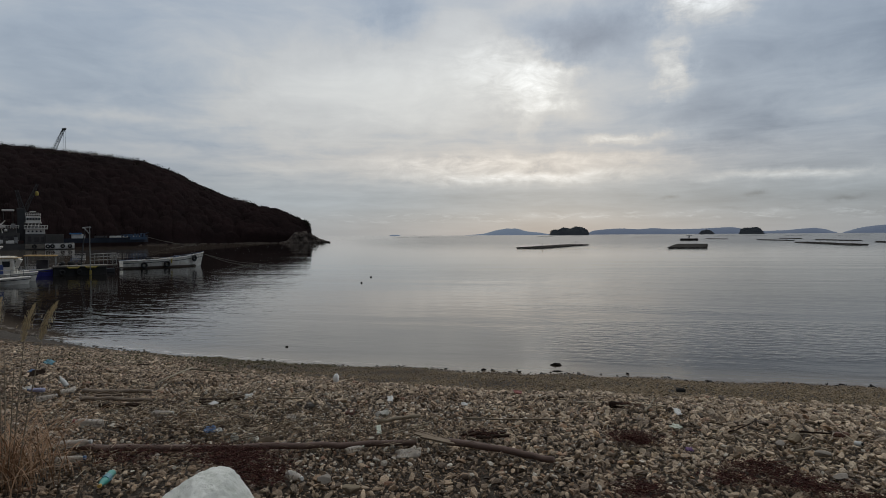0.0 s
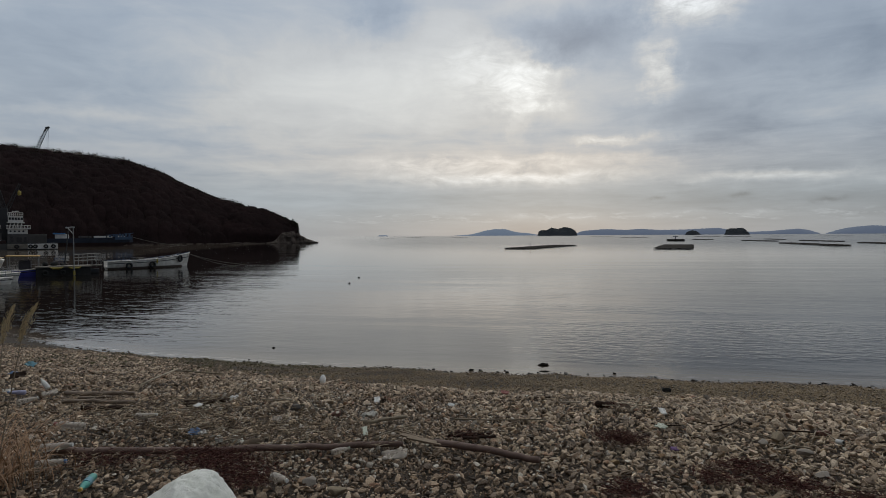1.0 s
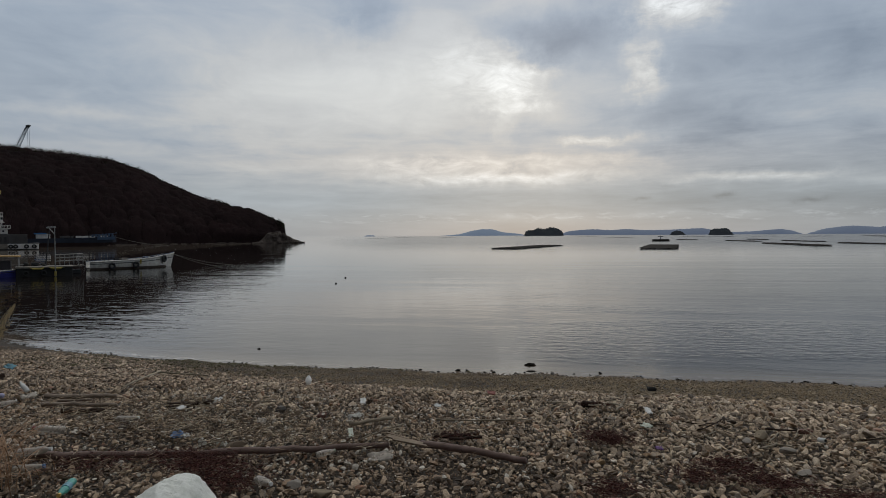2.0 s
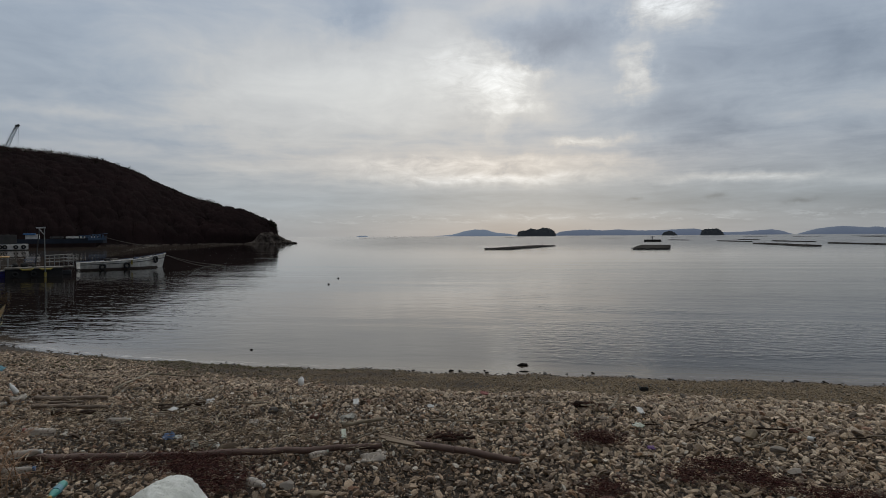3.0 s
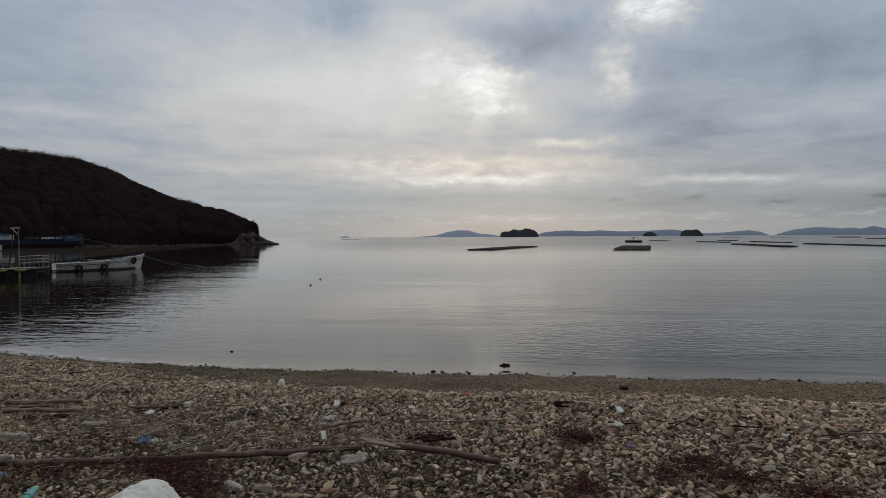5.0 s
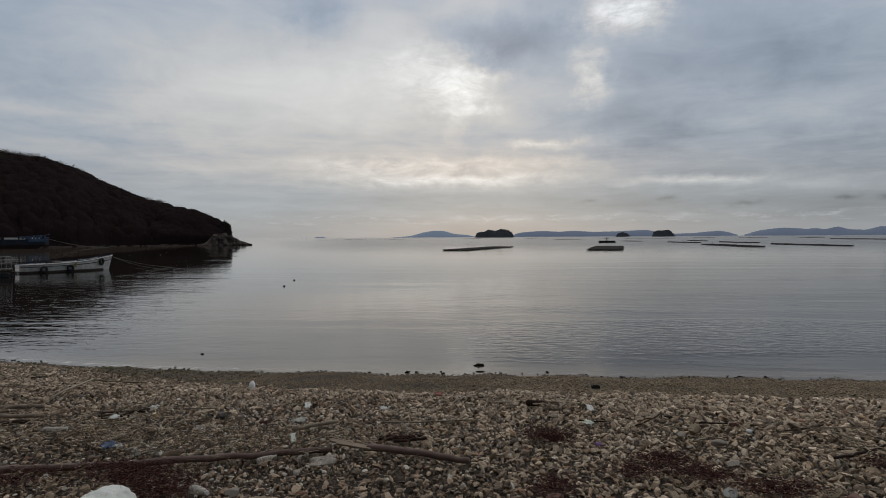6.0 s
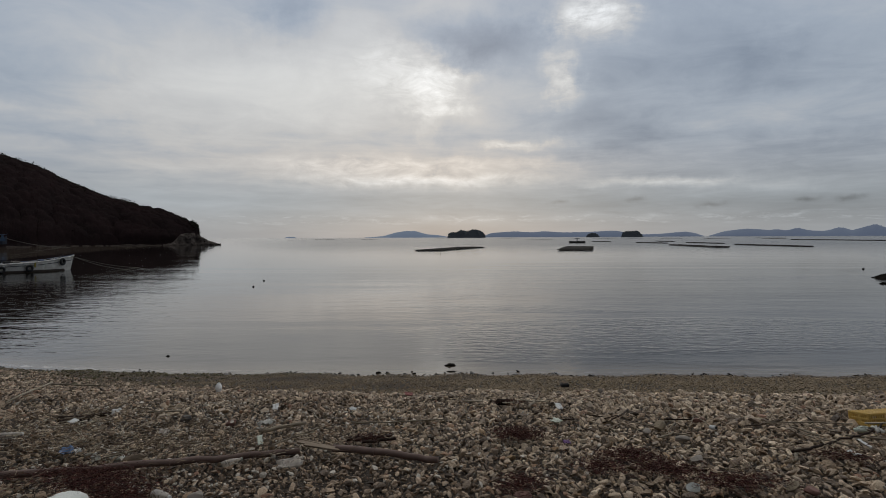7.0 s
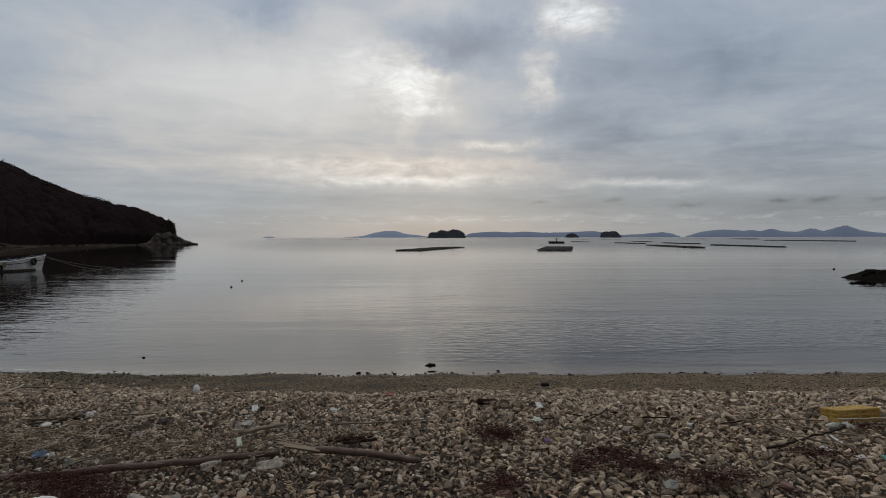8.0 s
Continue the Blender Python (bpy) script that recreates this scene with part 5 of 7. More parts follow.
boulder("white_stone", "small chalky white stone in the shingle", -2.59, 4.43, 0.05, (1.0, 0.9, 0.8), M_WHITE_STONE, 16, 0, 0.6, 0.2, 2)
boulder("white_stone", "small chalky white stone in the shingle", -2.74, 4.40, 0.04, (1.0, 0.9, 0.8), M_WHITE_STONE, 17, 50, 0.6, 0.2, 2)
boulder("grey_stone", "pale rounded stone by the pole", -1.56, 3.56, 0.044, (1.1, 0.8, 0.7), M_SLAB, 18, 50, 0.5, 0.2, 2)
boulder("dark_stone", "dark rounded stone in the shingle", -2.64, 5.62, 0.048, (1.1, 0.8, 0.8), M_WET, 19, 50, 0.5, 0.2, 2)
boulder("shell_stone", "pale pointed stone by the pole", -2.38, 4.31, 0.058, (1.3, 0.5, 0.6), M_PLANK, 20, 25, 0.5, 0.3, 2)


def bottle(x, y, rz, label, length=0.2, r=0.032, body=None, cap=None, tilt=4, stand=0, band=None):
    body, cap = body or M_CLEAR, cap or M_WHITE
    top = thing("plastic_bottle", pose(*on(x, y, 0.05 if stand else r + 0.025), 0, stand if stand else 90 - tilt, rz), label, "bottle", "washed-up bottles")
    s, r = length * 0.85, r * 0.85
    bm = bmesh.new()
    b_lathe(bm, [(r * 0.7, 0.0), (r * 0.97, s * 0.03), (r, s * 0.12), (r * 0.93, s * 0.3), (r, s * 0.42), (r * 0.95, s * 0.55), (r * 0.98, s * 0.66), (r * 0.72, s * 0.8), (r * 0.4, s * 0.9), (r * 0.38, s * 0.95)], 14)
    for v in bm.verts:
        v.co.x *= 0.86 + 0.14 * math.sin(v.co.z * 40)
    part("body", bm, body, top, smooth=True)
    bm = bmesh.new()
    b_lathe(bm, [(r * 0.44, s * 0.93), (r * 0.46, s * 0.94), (r * 0.46, s * 1.0), (r * 0.42, s * 1.01)], 12)
    part("cap", bm, cap, top)
    if band:
        bm = bmesh.new()
        b_lathe(bm, [(r * 1.015, s * 0.34), (r * 1.03, s * 0.35), (r * 1.03, s * 0.58), (r * 1.01, s * 0.59)], 14)
        part("wrapper", bm, band, top)
    return top


bottle(-2.85, 3.17, 296, "teal plastic bottle with a yellow cap on the shingle", 0.30, 0.030, M_TEAL, M_YELLOW, band=M_SKYBLUE)
bottle(-3.80, 4.13, 187, "cloudy clear plastic bottle with a faded red neck", 0.30, 0.042, M_CLEAR, M_PINK)
bottle(-3.72, 4.62, 10, "cloudy clear plastic bottle on the stones", 0.24, 0.036)
bottle(-3.66, 3.56, 20, "crushed clear plastic bottle by the dry grass", 0.27, 0.040, M_CLEAR, M_WHITE)
bottle(-3.40, 3.28, 25, "crushed clear plastic bottle by the dry grass", 0.22, 0.038, M_CLEAR, M_BLUE)
bottle(-5.80, 5.78, 0, "white plastic bottle leaning up among the stones", 0.17, 0.034, M_WHITE, M_MILK, stand=-42)
bottle(-5.80, 5.48, 200, "flattened pale blue plastic bottle on the stones", 0.21, 0.034, M_LAVENDER, M_BLUE)
M_FLOATWHITE = worn("white_float_plastic", (0.93, 0.93, 0.91), (0.85, 0.85, 0.82), 0.35, 14.0, 90.0, amount=0.3)
_b = M_FLOATWHITE.node_tree.nodes["Principled BSDF"]
_b.inputs["Subsurface Weight"].default_value = 1.0
_b.inputs["Subsurface Radius"].default_value = (1.0, 1.0, 1.0)
_b.inputs["Subsurface Scale"].default_value = 0.12
egg = thing("plastic_float", pose(*on(-3.14, 7.56, 0.025), 6, 8, 0), "small white plastic float standing in the shingle", "float")
bm = bmesh.new()
b_lathe(bm, [(0.015, 0.03), (0.032, 0.04), (0.042, 0.075), (0.038, 0.115), (0.022, 0.14), (0.01, 0.148)], 16)
part("body", bm, M_FLOATWHITE, egg, smooth=True)
part("eyelet", rod((0, 0, 0.14), (0, 0, 0.16), 0.012, 0.01, 8), M_WHITE, egg)
bottle(-1.62, 4.08, 40, "small clear bottle with a green cap", 0.17, 0.028, M_CLEAR, M_GREENISH)
bottle(-1.78, 3.47, 330, "crushed clear bottle by the white boulder", 0.19, 0.034)
bottle(-5.4, 5.0, 60, "cloudy clear bottle beside bamboo", 0.22, 0.036)


def scrap(x, y, w, d, label, mat, seed, h=0.04, crumple=0.3, rz=0, name="plastic_scrap", category="litter"):
    """A crumpled piece of plastic sheet or a wrapper, with some thickness."""
    g = random.Random(seed)
    n = 7
    bm = bmesh.new()
    lo, hi = [], []
    for j in range(n):
        for i in range(n):
            u, v = i / (n - 1) - 0.5, j / (n - 1) - 0.5
            edge = 1 - 0.25 * g.random() * (abs(u) > 0.45 or abs(v) > 0.45)
            z = crumple * min(w, d) * (0.6 * noise.noise(Vector((u * 4 + seed, v * 4, seed * 0.7))) + 0.4 * g.random())
            p = Vector((u * w * edge, v * d * edge, z))
            lo.append(bm.verts.new(p))
            hi.append(bm.verts.new(p + Vector((0, 0, 0.003))))
    for j in range(n - 1):
        for i in range(n - 1):
            a, b, c, e = j * n + i, j * n + i + 1, (j + 1) * n + i + 1, (j + 1) * n + i
            bm.faces.new((hi[a], hi[b], hi[c], hi[e]))
            bm.faces.new((lo[e], lo[c], lo[b], lo[a]))
    for k0, k1 in [(i, i + 1) for i in range(n - 1)] + [(i * n + n - 1, (i + 1) * n + n - 1) for i in range(n - 1)] + [(n * n - 1 - i, n * n - 2 - i) for i in range(n - 1)] + [((n - 1 - i) * n, (n - 2 - i) * n) for i in range(n - 1)]:
        bm.faces.new((lo[k0], lo[k1], hi[k1], hi[k0]))
    ob = part(name, bm, mat, smooth=True)
    ob.matrix_basis = pose(*on(x, y, h), g.uniform(8, 28), g.uniform(-10, 10), rz)
    return tagged(ob, label, category, "washed-up litter")


scrap(-2.99, 4.43, 0.10, 0.08, "crumpled blue plastic wrapper on the stones", M_BLUE, 1, 0.05, 0.6, 20)
scrap(-2.92, 4.44, 0.06, 0.07, "crumpled white plastic wrapper on the stones", M_WHITE, 2, 0.05, 0.6, 50)
scrap(-3.46, 5.19, 0.12, 0.07, "flat white plastic lid on the stones", M_WHITE, 3, 0.075, 0.1, -30)
scrap(-1.55, 4.66, 0.045, 0.12, "pale green plastic strip by the pole", M_GREENISH, 4, 0.06, 0.15, 20)
scrap(-1.70, 5.22, 0.13, 0.08, "crumpled pale plastic bag on the shingle", M_LBLUE, 5, 0.05, 0.7, 40)
scrap(-1.91, 6.15, 0.07, 0.14, "white plastic shard in the shingle", M_WHITE, 6, 0.06, 0.4, 15)
scrap(-1.14, 4.12, 0.20, 0.09, "dirty clear plastic sheet on the stones", M_CLEAR, 7, 0.05, 0.3, 10)
scrap(-3.39, 5.72, 0.10, 0.08, "white plastic scrap beside dark wood", M_WHITE, 8, 0.05, 0.5, 0)
scrap(1.00, 5.68, 0.13, 0.10, "thin pale plastic film on the shingle", M_GREENISH, 9, 0.04, 0.3, 60)
scrap(1.14, 6.37, 0.08, 0.14, "white plastic scrap on the shingle", M_WHITE, 10, 0.05, 0.4, 10)
scrap(0.94, 4.77, 0.06, 0.05, "purple plastic scrap between the stones", M_PURPLE, 11, 0.05, 0.5, 10)
scrap(-9.09, 8.70, 0.20, 0.12, "teal-blue plastic bag on the upper beach", M_SKYBLUE, 12, 0.06, 0.5, 0)
scrap(-7.47, 6.87, 0.12, 0.08, "blue plastic scrap on the upper beach", M_BLUE, 13, 0.06, 0.5, 0)
scrap(-7.1, 6.6, 0.2, 0.14, "dark brown crumpled sheet", M_DARKWOOD, 14, 0.06, 0.7, 30)
scrap(-6.05, 5.5, 0.12, 0.08, "faded blue torn bag on the stones", M_LBLUE, 15, 0.05, 0.5, 0)
scrap(-5.6, 5.6, 0.16, 0.10, "dirty clear plastic sheet on the stones", M_CLEAR, 16, 0.05, 0.5, 40)
scrap(3.70, 5.19, 0.12, 0.09, "crumpled pale blue plastic bag by a yellow crate", M_LBLUE, 17, 0.06, 0.8, 20)
scrap(3.33, 4.79, 0.05, 0.12, "white plastic strip on the stones", M_WHITE, 18, 0.05, 0.2, 30)
scrap(3.05, 4.5, 0.07, 0.09, "white plastic scrap on the stones", M_WHITE, 19, 0.05, 0.4, 30)
scrap(3.21, 4.34, 0.08, 0.05, "pale blue plastic scrap on the stones", M_LBLUE, 20, 0.05, 0.4, 5)
scrap(3.40, 4.33, 0.10, 0.06, "green plastic scrap on the stones", M_TEAL, 21, 0.05, 0.4, 5)
scrap(-0.6, 7.4, 0.12, 0.07, "faded red plastic scrap on the shingle", M_PINK, 22, 0.05, 0.4, 5)
scrap(-1.05, 6.0, 0.08, 0.05, "white plastic scrap on the shingle", M_WHITE, 23, 0.05, 0.4, 15)
scrap(-2.55, 5.05, 0.10, 0.08, "dirty pale plastic scrap on the shingle", M_CLEAR, 24, 0.05, 0.6, 15)

can = thing("drink_can", pose(*on(2.33, 5.27, 0.05), 80, 0, 30), "small pale metal can lying in the stones", "can")
bm = bmesh.new()
b_lathe(bm, [(0.014, -0.03), (0.02, -0.026), (0.021, 0.0), (0.02, 0.026), (0.015, 0.03)], 16)
part("body", bm, M_WHITE, can, smooth=True)
bm = bmesh.new()
b_lathe(bm, [(0.012, 0.029), (0.014, 0.032), (0.008, 0.0325)], 16)
part("lid", bm, M_RUBBER, can)
brick = thing("dark_brick", pose(*on(1.91, 10.40, 0.05), 0, 0, 8), "dark hollow brick on the wet gravel", "brick")
for q in ((0, -0.03, 0.14, 0.016), (0, 0.03, 0.14, 0.016), (-0.062, 0, 0.016, 0.044), (0.062, 0, 0.016, 0.044)):
    part("wall", box((q[2], q[3], 0.05), (q[0], q[1], 0), bevel=0.004), M_RUBBER, brick)


def crate():
    """A shallow slotted harvest basket, lying bottom up."""
    L, W, H = 0.39, 0.24, 0.12
    top = thing("plastic_crate", pose(*on(4.03, 5.64, H + 0.03), 170, -2, 6), "faded yellow slotted plastic crate lying upside down", "crate")
    for s in (-1, 1):
        for z in (0.012, 0.055, 0.095, H - 0.014):
            part("rail", box((L, 0.012, 0.016 if z < H - 0.02 else 0.026), (0, s * W / 2, z), bevel=0.003), M_YELLOW, top)
            part("rail", box((0.012, W, 0.016 if z < H - 0.02 else 0.026), (s * L / 2, 0, z), bevel=0.003), M_YELLOW, top)
        for i in range(17):
            x = -L / 2 + L * i / 16
            part("rib", box((0.012 if i % 4 else 0.03, 0.009, H), (x, s * W / 2, H / 2), bevel=0.002), M_YELLOW, top)
        for i in range(11):
            y = -W / 2 + W * i / 10
            part("rib", box((0.009, 0.012 if i % 5 else 0.028, H), (s * L / 2, y, H / 2), bevel=0.002), M_YELLOW, top)
    for i in range(15):
        part("slat", box((0.016, W, 0.006), (-L / 2 + L * (i + 0.5) / 15, 0, 0.004)), M_YELLOW, top)
    for i in range(7):
        part("slat", box((L, 0.012, 0.006), (0, -W / 2 + W * (i + 0.5) / 7, 0.010)), M_YELLOW, top)


crate()
boulder("green_float", "pale green broken float beside a yellow crate", 3.70, 5.36, 0.06, (1.5, 0.7, 0.6), M_GREENISH, 31, 10, 0.6, 0.15, 3, "float")


def ribbons(rng, n, centre, spread, length, width, curl, rise, lift=0.045):
    """Curled strips, four segments each, on the ground round a centre; spread is (x, y)."""
    x = centre[0] + rng.normal(0, spread[0], n)
    y = centre[1] + rng.normal(0, spread[1], n)
    p = np.stack([x, y, ground(x, y) + lift + np.abs(rng.normal(0, rise, n)) * 0.5], 1)
    a = rng.uniform(0, 2 * np.pi, n)
    pitch = rng.normal(0, rise * 5, n)
    ln = length * rng.uniform(0.4, 1.4, n) / 4
    pts = [p]
    for _ in range(4):
        a = a + rng.normal(0, curl, n)
        pitch = pitch * 0.7 + rng.normal(0, 0.25, n) * rise * 10
        p = p + np.stack([np.cos(a) * np.cos(pitch), np.sin(a) * np.cos(pitch), np.sin(pitch)], 1) * ln[:, None]
        p[:, 2] = np.maximum(p[:, 2], ground(p[:, 0], p[:, 1]) + 0.012)
        pts.append(p)
    pts = np.stack(pts, 1)
    side = np.stack([-np.sin(a), np.cos(a), np.full(n, 0.7)], 1)[:, None] * width * np.array([1, 1, 0.9, 0.7, 0.25])[None, :, None]
    v = np.concatenate([pts - side / 2, pts + side / 2], 1)
    i = np.arange(n)[:, None] * 10
    f = np.concatenate([i + np.array([[q, q + 1, q + 6, q + 5]]) for q in range(4)])
    return v.reshape(-1, 3), f


def weed(x, y, sx, sy, n, seed, rise=0.04):
    v, f = ribbons(np.random.default_rng(seed), int(n * 1.25), (x, y), (sx * 0.82, sy * 0.9), 0.045, 0.0036, 1.5, rise, 0.034)
    tagged(new("dried_weed", mesh_np("dried_weed", v, f, M_WEED, False)), "tangled clump of dark red dried seaweed on the stones", "seaweed", "seaweed clumps", "stuff")


for q in ((0.57, 5.05, 0.14, 0.09, 1300, 1, 0.075), (-2.30, 3.72, 0.20, 0.14, 1700, 2), (-1.98, 3.45, 0.16, 0.14, 1300, 3), (-2.6, 3.9, 0.18, 0.07, 800, 4), (1.32, 4.36, 0.14, 0.10, 900, 5),
          (1.50, 4.05, 0.15, 0.11, 1000, 6), (1.88, 3.78, 0.17, 0.10, 900, 7), (0.46, 3.72, 0.10, 0.10, 700, 8), (-0.68, 4.78, 0.12, 0.07, 450, 9), (2.98, 4.45, 0.16, 0.08, 500, 10),
          (3.95, 5.25, 0.22, 0.06, 500, 11), (-3.1, 3.6, 0.2, 0.15, 600, 12), (1.05, 4.05, 0.10, 0.10, 500, 13), (0.62, 6.6, 0.12, 0.05, 250, 14)):
    weed(*q)


def straw(name, label, areas, seed, width=0.0034, length=0.085):
    rng = np.random.default_rng(seed)
    vs, fs, k = [], [], 0
    for x, y, sx, sy, n in areas:
        v, f = ribbons(rng, int(n * 0.62), (x, y), (sx, sy), length, width, 0.10, 0.05, 0.05)
        vs.append(v)
        fs.append(f + k)
        k += len(v)
    tagged(new(name, mesh_np(name, np.concatenate(vs), np.concatenate(fs), M_STRAW, False)), label, "straw", kind="stuff")


straw("straw_litter", "dry straw and stems scattered over the stones", [(-3.2, 4.75, 0.9, 0.35, 1700), (-2.2, 4.7, 0.8, 0.25, 700), (-2.4, 4.35, 0.7, 0.15, 400), (-1.3, 4.75, 0.35, 0.25, 200), (-4.8, 5.4, 0.9, 0.6, 600), (-3.3, 3.4, 0.4, 0.35, 500),
                                                                      (-2.9, 5.2, 1.0, 0.5, 400), (-6.5, 7.2, 1.6, 1.0, 500), (0.8, 6.7, 0.4, 0.2, 100), (2.6, 5.3, 0.8, 0.4, 300), (1.6, 5.6, 0.5, 0.3, 220), (0, 5.5, 2.5, 1.2, 420), (1.2, 7.4, 1.6, 0.6, 220)], 3)
straw("twig_litter", "thin brown twigs caught along the pole", [(-2.6, 4.45, 0.8, 0.1, 300), (-3.3, 4.7, 0.5, 0.2, 360), (-1.0, 4.75, 0.3, 0.15, 160), (-3.5, 5.6, 0.4, 0.12, 260), (-3.0, 5.0, 0.9, 0.4, 420), (-4.4, 5.5, 0.7, 0.4, 260), (3.0, 4.9, 0.5, 0.3, 220), (1.5, 6.2, 1.2, 0.7, 160), (0.85, 6.8, 0.3, 0.2, 80)], 4, 0.0048, 0.14)


M_REED = worn("dry_reed_leaf", (0.44, 0.275, 0.16), (0.27, 0.145, 0.085), 0.7, 9.0, 60.0)
M_PLUME = worn("golden_reed_plume", (0.66, 0.55, 0.34), (0.52, 0.42, 0.25), 0.8, 9.0, 60.0)


def reeds():
    top = thing("reed_clump", pose(-3.55, 3.02, gz(-3.55, 3.02)), "dry tan reed grass with feathery seed heads", "reeds")
    rng = np.random.default_rng(9)

    def blades(n, height, width, droop, spread):
        a = rng.uniform(0, 2 * np.pi, n)
        base = np.stack([rng.normal(0, spread, n), rng.normal(0, spread, n), np.full(n, -0.02)], 1)
        h = height * rng.uniform(0.45, 1.1, n)
        lean = rng.uniform(0.05, 0.3, n)
        pts = []
        for i in range(7):
            u = i / 6
            out = lean * h * u + droop * h * u ** 3
            up = h * (u - droop * 0.55 * u ** 3)
            pts.append(base + np.stack([np.cos(a) * out, np.sin(a) * out, up], 1))
        pts = np.stack(pts, 1)
        side = np.stack([-np.sin(a), np.cos(a), 0 * a], 1)[:, None] * width * np.array([0.7, 1, 1, 0.9, 0.7, 0.45, 0.08])[None, :, None]
        v = np.concatenate([pts - side / 2, pts + side / 2 + np.array([0, 0, 0.001])], 1).reshape(-1, 3)
        i = np.arange(n)[:, None] * 14
        f = np.concatenate([i + np.array([[q, q + 1, q + 8, q + 7]]) for q in range(6)])
        return v, f

    part_mesh("leaves", mesh_np("leaves", *blades(190, 0.62, 0.007, 0.55, 0.14), M_REED, False), top, "dry drooping leaf blades")
    part_mesh("short_leaves", mesh_np("short_leaves", *blades(160, 0.36, 0.006, 0.8, 0.18), M_REED, False), top, "short curled dry leaves")
    g = random.Random(2)
    for i, (dx, dy, h) in enumerate(((-0.02, 0.05, 1.02), (0.10, 0.08, 0.98), (0.22, 0.06, 1.0), (-0.12, 0.0, 1.06), (0.05, -0.06, 0.9), (-0.2, 0.1, 1.0), (0.16, -0.03, 0.72), (-0.06, 0.12, 0.8))):
        h += 0.07
        tip = (dx * 1.6 - 0.075, dy * 1.6, h)
        part("stem", tube([(dx * 0.4, dy * 0.4, 0), (dx - 0.03, dy, h * 0.55), tip], [0.0045, 0.0035, 0.002], 6), M_STICK, top)
        if i < 6:
            n = 700
            u = rng.random(n)
            axis = Vector((tip[0] - dx + 0.06, tip[1] - dy, h * 0.45)).normalized()
            wide = (0.011 * np.sin(np.pi * np.clip(u * 0.9 + 0.1, 0, 1)) + 0.002)[:, None]
            bend = np.array([0.05, 0.0, -0.015]) * (u ** 2)[:, None]
            p = np.array(tip) + (u - 0.62)[:, None] * 0.26 * np.array(axis) + bend + rng.normal(0, 1, (n, 3)) * wide * np.array([1.0, 1.0, 0.3])
            d = rng.normal(0, 0.004, (n, 3)) + np.array(axis) * 0.022 + np.array([0.006, 0, 0])
            e = rng.normal(0, 0.0009, (n, 3))
            v = np.stack([p - e, p + e, p + d], 1).reshape(-1, 3)
            part_mesh("seed_head", mesh_np("seed_head", v, np.arange(3 * n).reshape(-1, 3), M_PLUME, False), top, "feathery golden seed head")


reeds()

# ---- rocks and buoys in the water ----
M_SEAROCK = worn("black_weedy_rock", (0.016, 0.013, 0.010), (0.008, 0.007, 0.006), 0.95, 3.0, 30.0, spec=0.08, relief=0.01)


def sea_rock(label, x, y, r, squash, seed, z=0.0, rz=0, detail=3, name="sea_rock"):
    ob = new(name, rock_mesh(name, r, seed, M_SEAROCK, squash, 0.5, detail, 2.3))
    ob.matrix_basis = pose(x, y, z, 0, 0, rz)
    tagged(ob, label, "rock", "rocks in the water")


sea_rock("small black rock standing in the shallows", -0.26, 15.5, 0.11, (1.15, 0.8, 0.5), 4, 0.0)
sea_rock("flat dark stone at the edge of the water", -0.2, 14.8, 0.09, (1.3, 0.7, 0.3), 5, 0.0)
sea_rock("dark pebble standing out of the water", -8.5, 16.6, 0.033, (1.4, 0.7, 0.7), 6, 0.008)
def islet(x, y, length, width, height, rz, seed):
    """A low rocky hump in the sea with a broken top."""
    u, v = np.meshgrid(np.linspace(-1, 1, 56), np.linspace(-1, 1, 26))
    rng = np.random.default_rng(seed)
    dome = np.clip(1 - np.abs(u) ** 2.6 - np.abs(v) ** 2.2, 0, 1) ** 0.62
    rough_ = sum(a * np.sin(f * u * 3.1 + p) * np.cos(f * v * 2.3 + q) for a, f, p, q in ((0.20, 1.3, 1, 2), (0.20, 2.9, 4, 1), (0.15, 5.3, 2, 5), (0.10, 9.7, 0, 3)))
    z = height * (dome * (1 + rough_ + 0.10 * rng.normal(size=u.shape)) * (0.80 + 0.20 * u)) - 0.12
    pts = np.stack([u * length / 2 + 0.06 * rng.normal(size=u.shape), v * width / 2, z], -1).reshape(-1, 3)
    i = (np.arange(25)[:, None] * 56 + np.arange(55)[None]).reshape(-1)
    ob = new("rock_islet", mesh_np("rock_islet", pts, np.stack([i, i + 1, i + 57, i + 56], -1), M_SEAROCK, False))
    ob.matrix_basis = pose(x, y, 0, 0, 0, rz)
    tagged(ob, "low black rock islet rising from the bay", "rock", "rocks in the water")
    for i in range(16):
        a_, b_ = rng.uniform(-0.72, 0.9), rng.uniform(-0.6, 0.3)
        r_ = rng.uniform(0.18, 0.32)
        lump = new("boulder", rock_mesh("boulder", r_, i + 50, M_SEAROCK, (1.3, 0.9, 0.75), 0.5, 3, 2.0))
        lump.parent = ob
        lump.matrix_basis = pose(a_ * length / 2, b_ * width / 2, height * 0.72 * max(0.05, 1 - abs(a_) ** 2.6 - abs(b_) ** 2.2) ** 0.62 - 0.12, 0, 0, float(rng.uniform(0, 180)))


